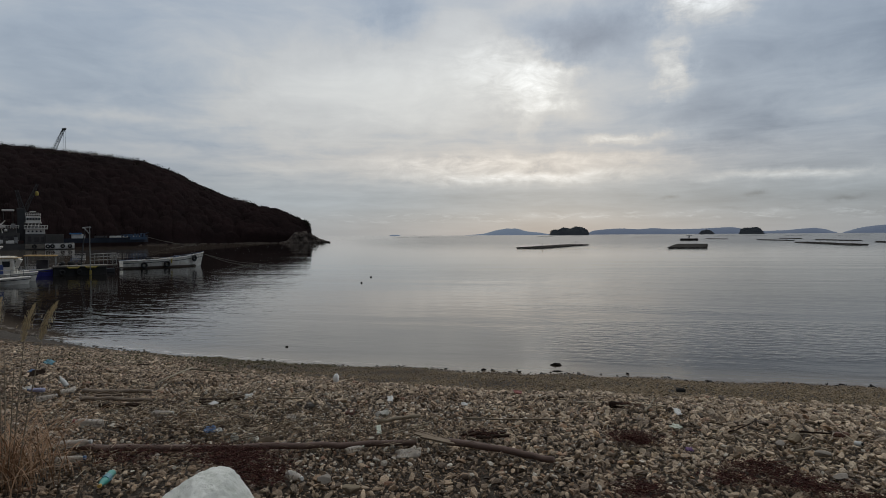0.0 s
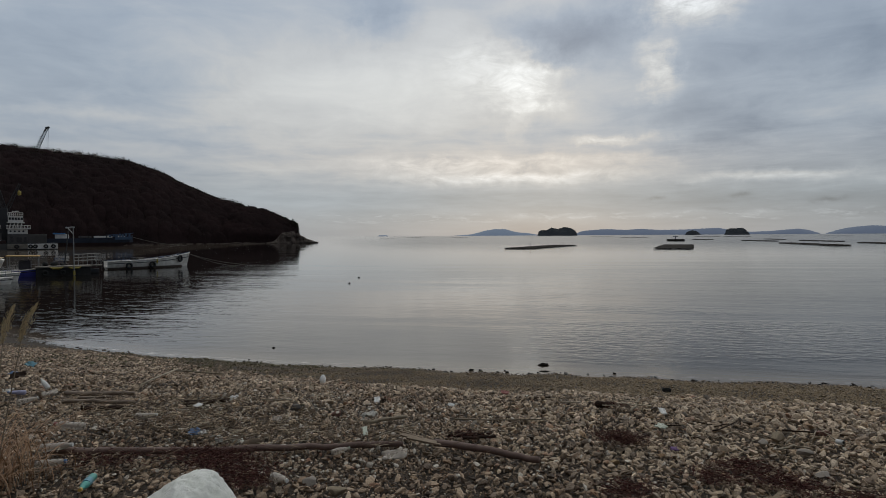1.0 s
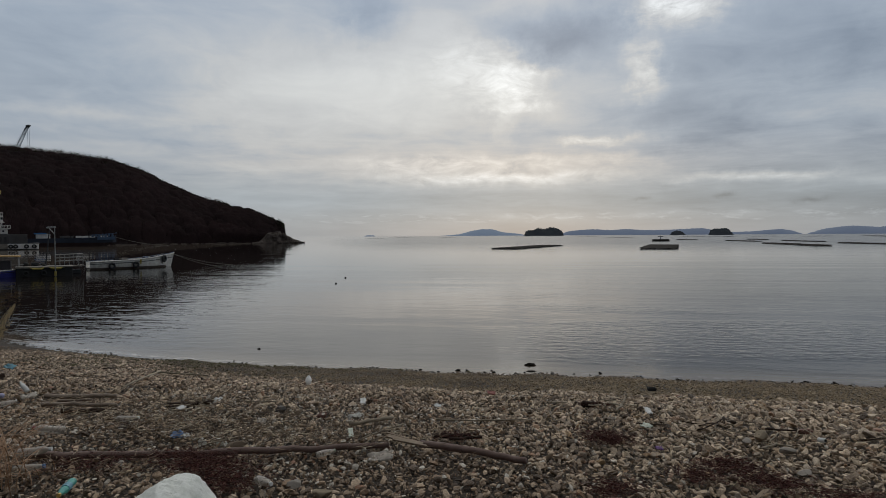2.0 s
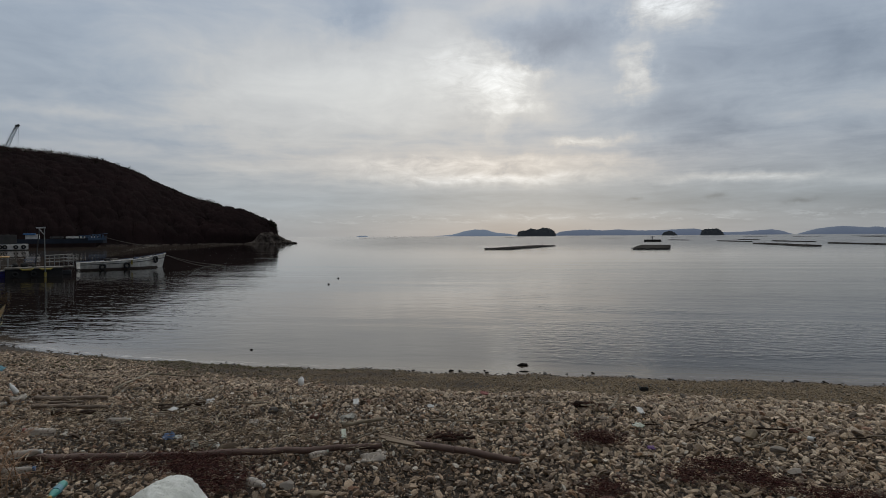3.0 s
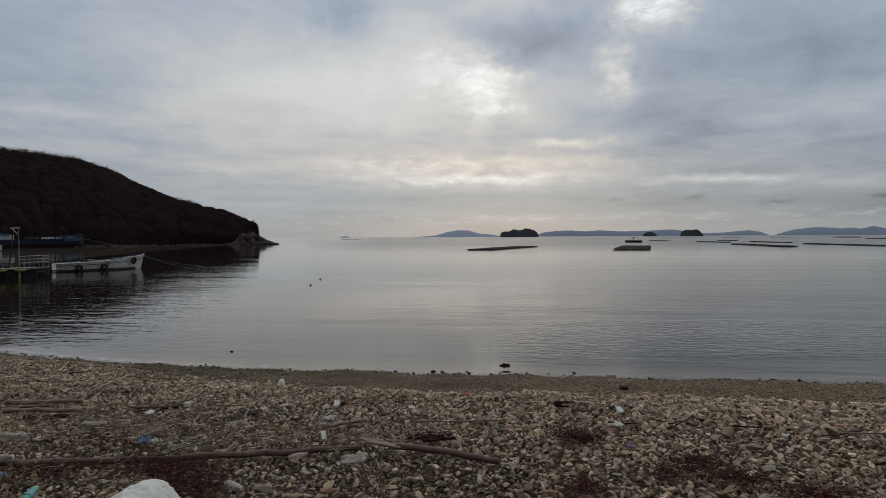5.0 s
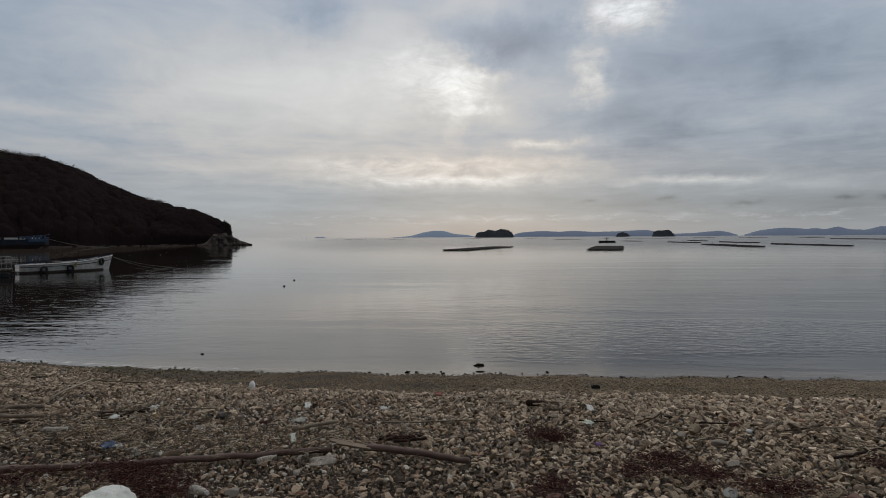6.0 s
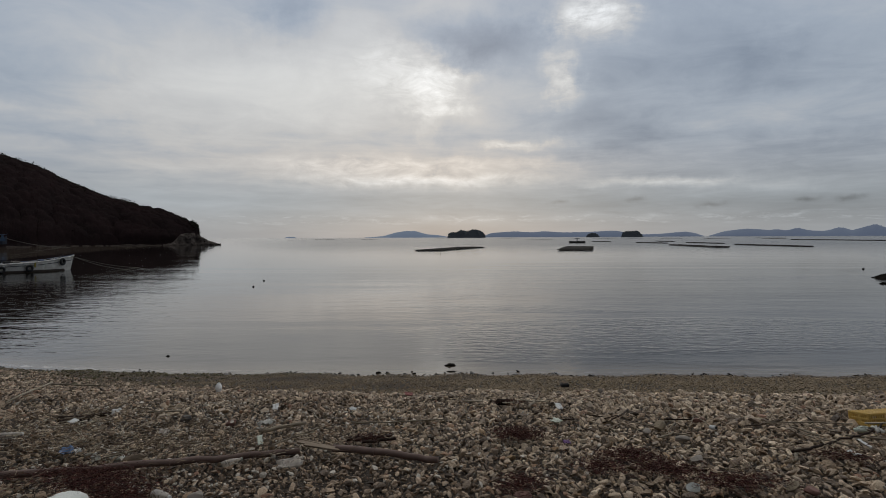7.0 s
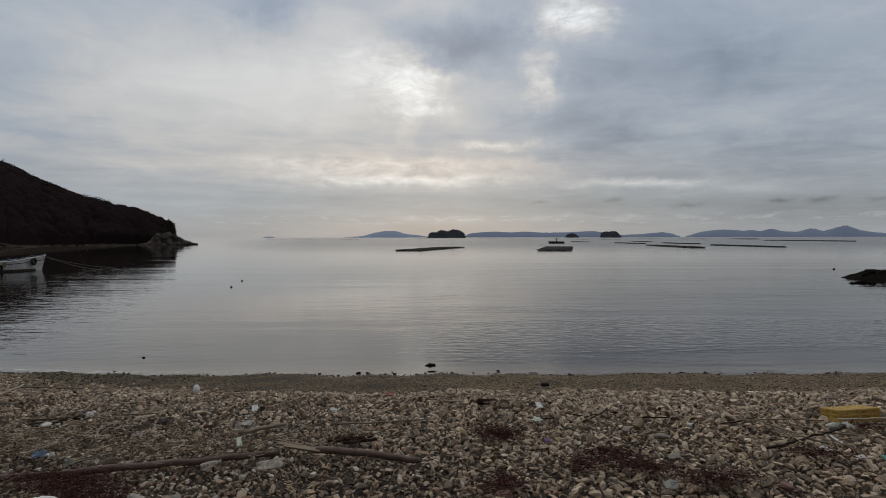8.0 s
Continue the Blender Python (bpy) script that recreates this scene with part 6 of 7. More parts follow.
islet(37.6, 45.7, 10.2, 3.6, 1.0, -33, 5)
for q in ((29.9, 42.1, 0.16, 9), (30.5, 42.1, 0.22, 10), (31.2, 42.1, 0.2, 11), (31.0, 43.1, 0.13, 12)):
    sea_rock("small dark rock awash beside the islet", q[0], q[1], q[2], (1.7, 0.8, 0.6), q[3], 0.02)
for i in range(14):
    g_ = random.Random(i + 40)
    x_ = g_.uniform(-9, 8)
    sea_rock("small weedy stone at the water's edge", x_, float(shore(x_)) + g_.uniform(-0.35, 0.25), g_.uniform(0.025, 0.055), (1.5, 0.8, 0.5), i + 13, 0.015, g_.uniform(0, 180), 2, "tide_stone")


def buoy(x, y, r=0.17):
    top = thing("mooring_buoy", pose(x, y, 0.0, 4, 3, 0), "small black mooring buoy floating on calm water", "buoy", "buoys")
    bm = bmesh.new()
    b_lathe(bm, [(0.02, -r), (r * 0.6, -r * 0.8), (r * 0.95, -r * 0.2), (r, r * 0.1), (r * 0.8, r * 0.7), (r * 0.3, r * 0.98), (0.02, r)], 16)
    part("float", bm, M_RUBBER, top, smooth=True)
    part("eye", rod((0, 0, r * 0.9), (0, 0, r * 1.35), r * 0.14, r * 0.1, 8), M_RUBBER, top)


buoy(-14.6, 40.2, 0.075)
buoy(-15.8, 45.8, 0.08)
buoy(40.6, 60.1, 0.12)

# ---- harbour: boats, pontoon, work ship, barge, crane ----
M_HULL = worn("chalky_white_paint", (0.84, 0.82, 0.76), (0.42, 0.35, 0.27), 0.5, 2.4, 14.0, amount=0.7)
M_HULL_BLUE = worn("blue_boat_paint", (0.09, 0.10, 0.50), (0.05, 0.05, 0.24), 0.4, 1.2, 14.0)
M_STRIPE = worn("dark_strake_paint", (0.05, 0.045, 0.05), None, 0.6, 2.0, 14.0)
M_STEEL = worn("galvanised_steel", (0.34, 0.35, 0.35), (0.2, 0.19, 0.17), 0.5, 2.0, 20.0, metal=0.6)
M_DARKSTEEL = worn("dark_crane_steel", (0.035, 0.037, 0.042), (0.02, 0.02, 0.02), 0.6, 0.5, 6.0)
M_SHIPGREY = worn("grey_ship_paint", (0.085, 0.082, 0.080), (0.04, 0.038, 0.037), 0.6, 0.3, 4.0)
M_SHIPWHITE = worn("dirty_white_ship_paint", (0.78, 0.77, 0.74), (0.42, 0.38, 0.34), 0.6, 0.4, 4.0)
M_BARGE = worn("faded_blue_barge_paint", (0.013, 0.022, 0.042), (0.010, 0.012, 0.016), 0.7, 0.2, 3.0)
M_BOWBLUE = worn("pale_blue_bow_paint", (0.06, 0.11, 0.19), (0.03, 0.05, 0.09), 0.7, 0.6, 4.0)
M_RUST = worn("rust_red_hull_paint", (0.03, 0.012, 0.011), (0.018, 0.010, 0.009), 0.8, 0.25, 3.0)
M_AWNING = worn("orange_tarpaulin", (0.55, 0.34, 0.12), (0.40, 0.25, 0.10), 0.7, 2.0, 20.0)
M_TARP = worn("bright_blue_sheet", (0.06, 0.22, 0.50), (0.04, 0.14, 0.32), 0.6, 0.8, 8.0)
M_DECK = worn("grey_deck_boards", (0.22, 0.20, 0.17), (0.12, 0.105, 0.09), 0.8, 1.5, 20.0)
M_YFLOAT = worn("yellow_painted_edge", (0.42, 0.33, 0.07), (0.22, 0.17, 0.06), 0.6, 2.0, 20.0)
M_GLASS, _k, _b = material("dark_window_glass", 0.08, 0.0, 0.5)
_b.inputs["Base Color"].default_value = (0.02, 0.025, 0.03, 1)
M_ROPE = worn("grey_mooring_rope", (0.22, 0.21, 0.18), None, 0.9, 4.0, 60.0)


M_STAIN = worn("brown_waterline_stain", (0.09, 0.066, 0.048), (0.05, 0.038, 0.03), 0.8, 3.0, 20.0)
M_BLUERAIL = worn("faded_blue_rail", (0.16, 0.19, 0.27), None, 0.6, 3.0, 20.0)
M_BLUEDOOR = worn("blue_cabin_panel", (0.07, 0.11, 0.30), None, 0.5, 3.0, 20.0)
M_PALEAWN = worn("pale_orange_roof_cloth", (0.62, 0.46, 0.26), None, 0.7, 3.0, 20.0)


def torus(bm, R, r, m, seg=16, sec=8):
    rings = []
    for i in range(seg):
        a = 2 * math.pi * i / seg
        rings.append([bm.verts.new(m @ Vector(((R + r * math.cos(b)) * math.cos(a), (R + r * math.cos(b)) * math.sin(a), r * math.sin(b)))) for b in (2 * math.pi * j / sec for j in range(sec))])
    for i in range(seg):
        lo, hi = rings[i], rings[(i + 1) % seg]
        for j in range(sec):
            bm.faces.new((lo[j], lo[(j + 1) % sec], hi[(j + 1) % sec], hi[j]))
    return bm


def hull_bm(L, beam, stations, thick=0.07, draft=0.35):
    """An open boat: stations are (share of length, half-beam share, rail height); x runs aft to fore."""
    rings = []
    for s, w, top in stations:
        x, hb = (s - 0.5) * L, max(0.03, w * beam / 2)
        out = [(-1.0, top), (-0.97, top * 0.55), (-0.86, 0.12), (-0.62, -draft * 0.7), (-0.25, -draft), (0.25, -draft), (0.62, -draft * 0.7), (0.86, 0.12), (0.97, top * 0.55), (1.0, top)]
        ring = [(x + (0.25 * z if s > 0.9 else 0), y * hb, z) for y, z in out]
        inner = [(x + (0.25 * z if s > 0.9 else 0), y * max(0.01, hb - thick), z) for y, z in ((1.0, top), (0.95, top * 0.5), (0.7, 0.12), (-0.7, 0.12), (-0.95, top * 0.5), (-1.0, top))]
        rings.append(ring + inner)
    return b_rings(bmesh.new(), rings)


def rail_line(L, beam, stations, side, lift, extra=0.03):
    return [((s - 0.5) * L + (0.25 * t if s > 0.9 else 0), side * (max(0.03, w * beam / 2) + extra), t * lift) for s, w, t in stations]


def long_boat():
    stern, bow = Vector((-47.65, 54.75, 0)), Vector((-43.13, 62.56, 0))
    d = bow - stern
    L = d.length * 0.98
    top = thing("wooden_work_boat", pose(*((stern + bow) / 2), 0, 0, math.degrees(math.atan2(d.y, d.x))), "long white open work boat with tyre fenders, moored", "boat")
    st = [(0.0, 0.55, 0.84), (0.06, 0.76, 0.85), (0.2, 0.93, 0.88), (0.4, 1.0, 0.93), (0.6, 0.95, 1.02), (0.75, 0.8, 1.16), (0.87, 0.52, 1.34), (0.95, 0.25, 1.48), (1.0, 0.03, 1.60)]
    part("hull", hull_bm(L, 2.2, st), M_HULL, top, smooth=False)
    for s in (-1, 1):
        part("gunwale", tube(rail_line(L, 2.2, st, s, 1.0), 0.06, 8), M_HULL, top)
        part("strake", tube(rail_line(L, 2.2, st, s, 0.72, 0.012), 0.035, 6), M_STRIPE, top, "dark rubbing strake")
    for s in (0.12, 0.33, 0.55, 0.75):
        part("thwart", box((0.25, 1.6 if s < 0.7 else 1.1, 0.06), ((s - 0.5) * L, 0, 0.72), bevel=0.015), M_DECK, top)
    bm = bmesh.new()
    b_rings(bm, [[((s - 0.5) * L - (0.12 if s > 0.9 else 0), y * (max(0.03, w * 1.1) * 0.93 + 0.012), z) for y, z in ((-1, 0.19), (-0.90, -0.1), (0.90, -0.1), (1, 0.19))] for s, w, t in st])
    part("boot_top", bm, M_STAIN, top, "brown waterline stain")
    for s in (-1, 1):
        part("rail_cap", tube(rail_line(L, 2.2, st, s, 1.045, 0.0), 0.035, 6), M_BLUERAIL, top, "blue-grey rail cap")
    part("engine_box", box((0.9, 0.8, 0.55), (-0.28 * L, 0, 0.45), bevel=0.05), M_HULL, top)
    for s, z in ((0.22, 0.35), (0.50, 0.4)):
        bm = bmesh.new()
        torus(bm, 0.26, 0.11, pose((s - 0.5) * L, -1.18, z, 90, 0, 0))
        part("tyre_fender", bm, M_RUBBER, top, smooth=True)
    bm = bmesh.new()
    torus(bm, 0.30, 0.12, pose(0.38 * L, -0.70, 0.95, 90, 0, 32))
    part("tyre_fender", bm, M_RUBBER, top, smooth=True)
    part("rag", box((0.16, 0.05, 0.5), (0.06 * L, -1.15, 0.72), (4, 0, 0), bevel=0.02), M_YFLOAT, top, "dirty yellow cloth over the side")
    for s in (0.16, 0.21):
        part("post", rod(((s - 0.5) * L, -0.6, 0.9), ((s - 0.5) * L, -0.6, 1.35), 0.05, 0.04, 8), M_DARKSTEEL, top)
    for s, y_, w_, h_, mat_ in ((0.30, -0.5, 0.5, 0.35, M_RUBBER), (0.42, 0.3, 0.7, 0.30, M_DECK), (0.66, -0.2, 0.45, 0.38, M_BLUERAIL), (0.78, 0.1, 0.5, 0.34, M_RUBBER), (0.86, -0.1, 0.4, 0.4, M_BLUERAIL)):
        part("gear", box((w_, 0.5, h_), ((s - 0.5) * L, y_, 0.86 + 0.3 * max(0.0, s - 0.5) + h_ / 2), (0, 0, 20 * s), bevel=0.08), mat_, top)
    for s, zz in ((0.9, 1.75), (0.8, 1.45), (0.62, 1.3)):
        part("cleat", rod(((s - 0.5) * L, -0.35, zz - 0.5), ((s - 0.5) * L, -0.35, zz), 0.05, 0.05, 8), M_STRIPE, top)
    part("winch", rod((0.40 * L, -0.3, 1.45), (0.40 * L, 0.3, 1.45), 0.13, 0.13, 10), M_DARKSTEEL, top)


long_boat()
for end in ((-37.0, 68.0), (-35.2, 62.4)):
    a_, b_ = Vector((-43.0, 62.7, 1.45)), Vector((*end, -0.1))
    pts_ = [a_.lerp(b_, u / 8) - Vector((0, 0, 0.35 * math.sin(math.pi * u / 8))) for u in range(9)]
    tagged(part("mooring_rope", tube(pts_, 0.022, 6), M_ROPE), "thin mooring rope from a boat's bow into the water", "rope", "mooring ropes")


def column(px):
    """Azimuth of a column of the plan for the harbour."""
    return math.degrees(math.atan((px - 784.0) / 1026.0)) - 11.91


def facing(px, dist):
    """A pose at a column and distance whose x runs to the right and y away."""
    az = column(px)
    x, y = polar(az, dist)
    return pose(float(x), float(y), 0, 0, 0, -az)


def pontoon():
    m = facing(130, 63.5)
    top = thing("floating_pontoon", m, "low dark floating pontoon with yellow edging", "pontoon")
    part("deck", box((4.3, 2.2, 0.14), (0.5, 0.4, 0.82), bevel=0.03), M_DECK, top, "grey board deck")
    part("hull", box((4.2, 2.0, 0.95), (0.5, 0.4, 0.27), bevel=0.05), M_RUBBER, top, "black float")
    for x in (-0.05, 1.35):
        part("yellow_float", tube([(x - 0.5, -0.76, 0.80), (x - 0.3, -0.8, 0.70), (x + 0.3, -0.8, 0.70), (x + 0.5, -0.76, 0.80)], [0.04, 0.09, 0.09, 0.04], 8), M_YFLOAT, top, "sagging yellow fender")
    for i in range(2):
        bm = bmesh.new()
        torus(bm, 0.18, 0.08, pose(-0.9 + i * 1.3, -0.72, 0.3, 90, 0, 0))
        part("tyre_fender", bm, M_RUBBER, top, smooth=True)
    for x, r in ((-0.9, 0.26), (-0.2, 0.32), (0.4, 0.2)):
        bm = bmesh.new()
        b_lathe(bm, [(r * 0.6, 0), (r, r * 0.4), (r * 0.85, r * 1.0), (r * 0.3, r * 1.3), (0.02, r * 1.35)], 12, pose(x, 0.8, 0.88))
        for v in bm.verts:
            v.co.z += 0.12 * noise.noise(v.co * 3)
        net = part("net_pile", bm, M_RUBBER, smooth=True)
        net.matrix_basis = m
        tagged(net, "heap of dark fishing net on the pontoon", "net", "net piles")
    gal = thing("mooring_gallows", m, "tall pale steel gallows post standing by the pontoon", "post")
    part("post", rod((1.28, -0.9, -0.4), (1.28, -0.9, 4.4), 0.05, 0.042, 10), M_STEEL, gal)
    part("post", rod((0.55, 0.9, 0.6), (0.95, 0.9, 4.4), 0.06, 0.05, 8), M_DARKSTEEL, gal, "dark leaning post")
    part("beam", rod((0.75, 0.5, 4.38), (1.35, -0.95, 4.4), 0.07, 0.07, 8), M_STEEL, gal)
    part("brace", rod((0.9, -0.2, 4.3), (1.26, -0.88, 3.8), 0.045, 0.045, 8), M_STEEL, gal)
    part("float_collar", rod((1.28, -0.9, 0.05), (1.28, -0.9, 0.45), 0.11, 0.10, 10), M_YFLOAT, gal, "yellow collar")
    gw = thing("gangway", facing(183, 66.0), "light steel gangway with railings", "gangway")
    part("deck", box((2.4, 1.1, 0.12), (0, 0.3, 0.72), (0, -2, 0), bevel=0.02), M_DECK, gw)
    for y in (-0.2, 0.85):
        for z in (1.25, 1.55, 1.85):
            part("rail", rod((-1.15, y, z - 0.03), (1.1, y, z + 0.06), 0.03, 0.03, 6), M_STEEL, gw)
        for i in range(7):
            part("post", rod((-1.15 + i * 0.375, y, 0.72), (-1.15 + i * 0.375, y, 1.88), 0.028, 0.028, 6), M_STEEL, gw)
    part("float", box((1.5, 0.9, 0.4), (0.2, 0.4, 0.2), bevel=0.06), M_DARKSTEEL, gw, "dark float")


pontoon()


def motor_boat(px, dist, L, beam, name, label, hull_mat, cabin, rz=0, low=1.0):
    top = thing(name, facing(px, dist) @ pose(-L / 2, 0, 0, 0, 0, rz), label, "boat")
    st = [(0.0, 0.9, 0.52), (0.25, 1.0, 0.52), (0.5, 1.0, 0.55), (0.72, 0.85, 0.60), (0.87, 0.55, 0.66), (0.96, 0.22, 0.70), (1.0, 0.04, 0.72)]
    st = [(u_, w_, t_ * low) for u_, w_, t_ in st]
    part("hull", hull_bm(L, beam, st, 0.1), hull_mat, top)
    for s in (-1, 1):
        part("gunwale", tube(rail_line(L, beam, st, s, 1.0), 0.05, 8), M_HULL, top)
        part("strake", tube(rail_line(L, beam, st, s, 0.7, 0.012), 0.03, 6), M_STRIPE, top)
    part("side_deck", box((L * 0.45, beam * 0.8, 0.06), (-L * 0.12, 0, 0.50 * low), bevel=0.02), M_HULL, top)
    part("foredeck", box((L * 0.3, beam * 0.5, 0.08), (L * 0.28, 0, 0.60 * low), (0, -4, 0), bevel=0.02), M_HULL, top)
    if cabin:
        cx = L / 2 - 2.1
        cab = part("cabin", box((1.7, beam * 0.7, 1.55), (cx, 0, 1.2), bevel=0.1), M_HULL, top)
        for x in (-0.35, 0.3):
            part("window", box((0.5, beam * 0.72, 0.45), (cx + x * 1.1, 0, 1.42), bevel=0.02), M_GLASS, cab, "dark cabin window")
        part("windscreen", box((0.05, beam * 0.5, 0.45), (cx + 0.87, 0, 1.42), (0, -2, 0), bevel=0.01), M_GLASS, cab, "dark windscreen")
        part("roof", box((2.1, beam * 0.78, 0.08), (cx + 0.1, 0, 1.90), bevel=0.03), M_PALEAWN, top, "pale orange roof edge")
        part("door", box((0.42, beam * 0.73, 0.8), (cx - 0.05, 0, 0.98), bevel=0.02), M_BLUEDOOR, cab, "blue cabin panel")
        part("canvas_flap", box((0.35, 0.5, 0.7), (cx + 1.05, -0.3, 1.5), (10, 24, 8), bevel=0.06), M_HULL, top, "white canvas flap")
        for q in (-0.8, 0.0, 0.8):
            part("fender", tube([(cx + q, -beam * 0.51, 0.15), (cx + q, -beam * 0.52, 0.45)], 0.09, 8), M_RUBBER, top)
        for s in (-1, 1):
            part("arch", tube([(cx - 0.7, s * 0.6, 1.8), (cx - 0.4, s * 0.58, 2.5), (cx - 0.1, s * 0.5, 2.75)], 0.05, 8), M_HULL, top)
        part("arch_bar", tube([(cx - 0.1, -0.5, 2.75), (cx - 0.08, 0, 2.8), (cx - 0.1, 0.5, 2.75)], 0.06, 8), M_HULL, top)
        part("antenna", rod((cx - 0.2, 0.2, 2.7), (cx - 0.25, 0.2, 3.4), 0.025, 0.012, 6), M_STEEL, top)
    for x in (0.12, 0.3, 0.44):
        part("stanchion", rod((L * x, -0.4 + x * 0.5, 0.6), (L * x, -0.4 + x * 0.5, 1.05), 0.018, 0.018, 6), M_STEEL, top)
    part("bow_rail", tube([(L * 0.12, -0.34, 1.05), (L * 0.3, -0.25, 1.05), (L * 0.46, 0, 1.08), (L * 0.3, 0.25, 1.05), (L * 0.12, 0.34, 1.05)], 0.02, 6), M_STEEL, top)
    return top


motor_boat(50, 53.8, 5.6, 1.9, "motor_boat", "small white motor boat with a low foredeck, moored", M_HULL, False, 6, 0.72)
motor_boat(62, 57.5, 6.0, 2.1, "motor_boat", "white cabin motor boat moored at the pontoon", M_HULL, True, -8)
motor_boat(48, 60.5, 5.6, 2.1, "motor_boat", "white cabin motor boat with a pale arch", M_HULL, True, -12)
bb = motor_boat(112, 64.2, 5.8, 2.0, "fishing_boat", "blue fishing boat with an orange awning", M_HULL_BLUE, False, -4)
awn = part("awning", box((2.4, 1.9, 0.10), (1.2, 0, 1.85), (0, 1.5, 0), bevel=0.04), M_AWNING, bb, "faded orange awning")
for q in ((0.1, -0.8), (2.3, -0.5), (0.1, 0.8), (2.3, 0.5)):
    part("awning_pole", rod((q[0], q[1], 0.4), (q[0], q[1], 1.83), 0.035, 0.035, 8), M_STEEL, awn)
part("wheelhouse", box((0.9, 0.9, 0.9), (1.3, 0.1, 1.0), bevel=0.06), M_STRIPE, bb, "dark wheelhouse")
part("locker", box((0.8, 1.2, 0.6), (-0.7, 0, 0.6), bevel=0.05), M_DARKSTEEL, bb)


def b_lattice(bm, a, b, w0, w1, n, r, yaw=0):
    """A square lattice boom from a to b."""
    a, b = Vector(a), Vector(b)
    t = (b - a).normalized()
    u = t.cross(Vector((0, 1, 0))).normalized()
    v = t.cross(u)
    corner = lambda i, k: a.lerp(b, i / n) + (u * (1 if k in (0, 1) else -1) + v * (1 if k in (0, 3) else -1)) * (w0 + (w1 - w0) * i / n) / 2
    for k in range(4):
        b_rod(bm, corner(0, k), corner(n, k), r, r, 5)
        for i in range(n):
            b_rod(bm, corner(i, k), corner(i + 1, (k + 1) % 4), r * 0.6, r * 0.6, 4)
            b_rod(bm, corner(i, k), corner(i, (k + 1) % 4), r * 0.6, r * 0.6, 4)
    return bm


def work_ship():
    top = thing("work_ship", facing(90, 211), "grey and white harbour work ship with tyre fenders", "ship")
    X = lambda px: (px - 90) / 7.1
    Z = lambda y: (441.5 - y) / 5.9
    hull = [(X(-110), 0.85, 2.0), (X(-60), 1, 1.9), (X(60), 1, 1.8), (X(105), 0.95, 1.85), (X(132), 0.75, 2.0)]
    bm = bmesh.new()
    b_rings(bm, [[(x, -3.5 * w, h), (x, -3.3 * w, -0.8), (x, 3.3 * w, -0.8), (x, 3.5 * w, h)] for x, w, h in hull])
    part("hull", bm, M_SHIPGREY, top)
    part("bulwark", box((X(132) - X(80), 0.2, 1.5), ((X(132) + X(80)) / 2, -3.55, 1.0), bevel=0.05), M_SHIPWHITE, top, "white bulwark")
    part("bulwark", box((X(80) - X(46), 0.2, 1.4), ((X(80) + X(46)) / 2, -3.55, 0.98), bevel=0.05), M_DECK, top, "dirty grey bulwark")
    for px in (62, 85, 93, 111, 124):
        bm = bmesh.new()
        torus(bm, 0.42, 0.19, pose(X(px), -3.8, 1.0, 90, 0, 0))
        part("tyre_fender", bm, M_RUBBER, top, smooth=True)

    def house(x0, x1, y0, y1, mat, dy=5.0, front=-2.5, name="deckhouse"):
        return part(name, box((X(x1) - X(x0), dy, Z(y0) - Z(y1)), ((X(x0) + X(x1)) / 2, front + dy / 2, (Z(y0) + Z(y1)) / 2), bevel=0.08), mat, top)

    def railing(x0, x1, y, front):
        for h in (0.45, 0.9):
            part("railing", rod((X(x0), front, Z(y) + h), (X(x1), front, Z(y) + h), 0.06, 0.06, 5), M_SHIPWHITE, top)
        for i in range(9):
            x = X(x0) + (X(x1) - X(x0)) * i / 8
            part("stanchion", rod((x, front, Z(y)), (x, front, Z(y) + 0.95), 0.06, 0.06, 5), M_SHIPWHITE, top)

    house(46, 82, 432, 414, M_SHIPGREY, 5.5, -2.8)
    mid_house = house(47, 80, 414, 405, M_SHIPWHITE, 5.0)
    part("deck_edge", box((X(85) - X(45), 5.8, 0.25), ((X(85) + X(45)) / 2, 0, Z(405)), bevel=0.04), M_SHIPWHITE, top)
    railing(45, 85, 405, -2.8)
    house(49, 72, 405, 396, M_SHIPGREY, 4.0, -2.0)
    for px in (50, 56, 62, 68):
        part("pillar", rod((X(px), -2.3, Z(405)), (X(px + 3), -2.3, Z(394)), 0.12, 0.12, 6), M_SHIPWHITE, top)
    part("deck_edge", box((X(75) - X(46), 5.0, 0.25), ((X(75) + X(46)) / 2, 0, Z(394.5)), bevel=0.04), M_SHIPWHITE, top)
    bridge = house(48, 73, 394, 383, M_SHIPWHITE, 4.2, -2.1, "bridge")
    for i in range(5):
        part("bridge_window", box((0.5, 0.1, 0.7), (X(51 + i * 5), -2.14, Z(388)), bevel=0.02), M_GLASS, bridge)
    for i in range(4):
        part("porthole", rod((X(52 + i * 7), -2.56, Z(409.5)), (X(52 + i * 7), -2.48, Z(409.5)), 0.25, 0.25, 10), M_GLASS, mid_house)
    railing(48, 73, 383, -2.0)
    part("mast", rod((X(60), 0, Z(383)), (X(60), 0, Z(372)), 0.14, 0.08, 8), M_SHIPGREY, top)
    part("radar", box((1.6, 0.3, 0.25), (X(60), 0, Z(375)), bevel=0.05), M_SHIPWHITE, top)
    house(-60, 37, 432, 412, M_SHIPGREY, 5.5, -2.8)
    house(-40, 32, 412, 405, M_SHIPGREY, 4.6, -2.3)
    railing(0, 36, 405, -2.4)
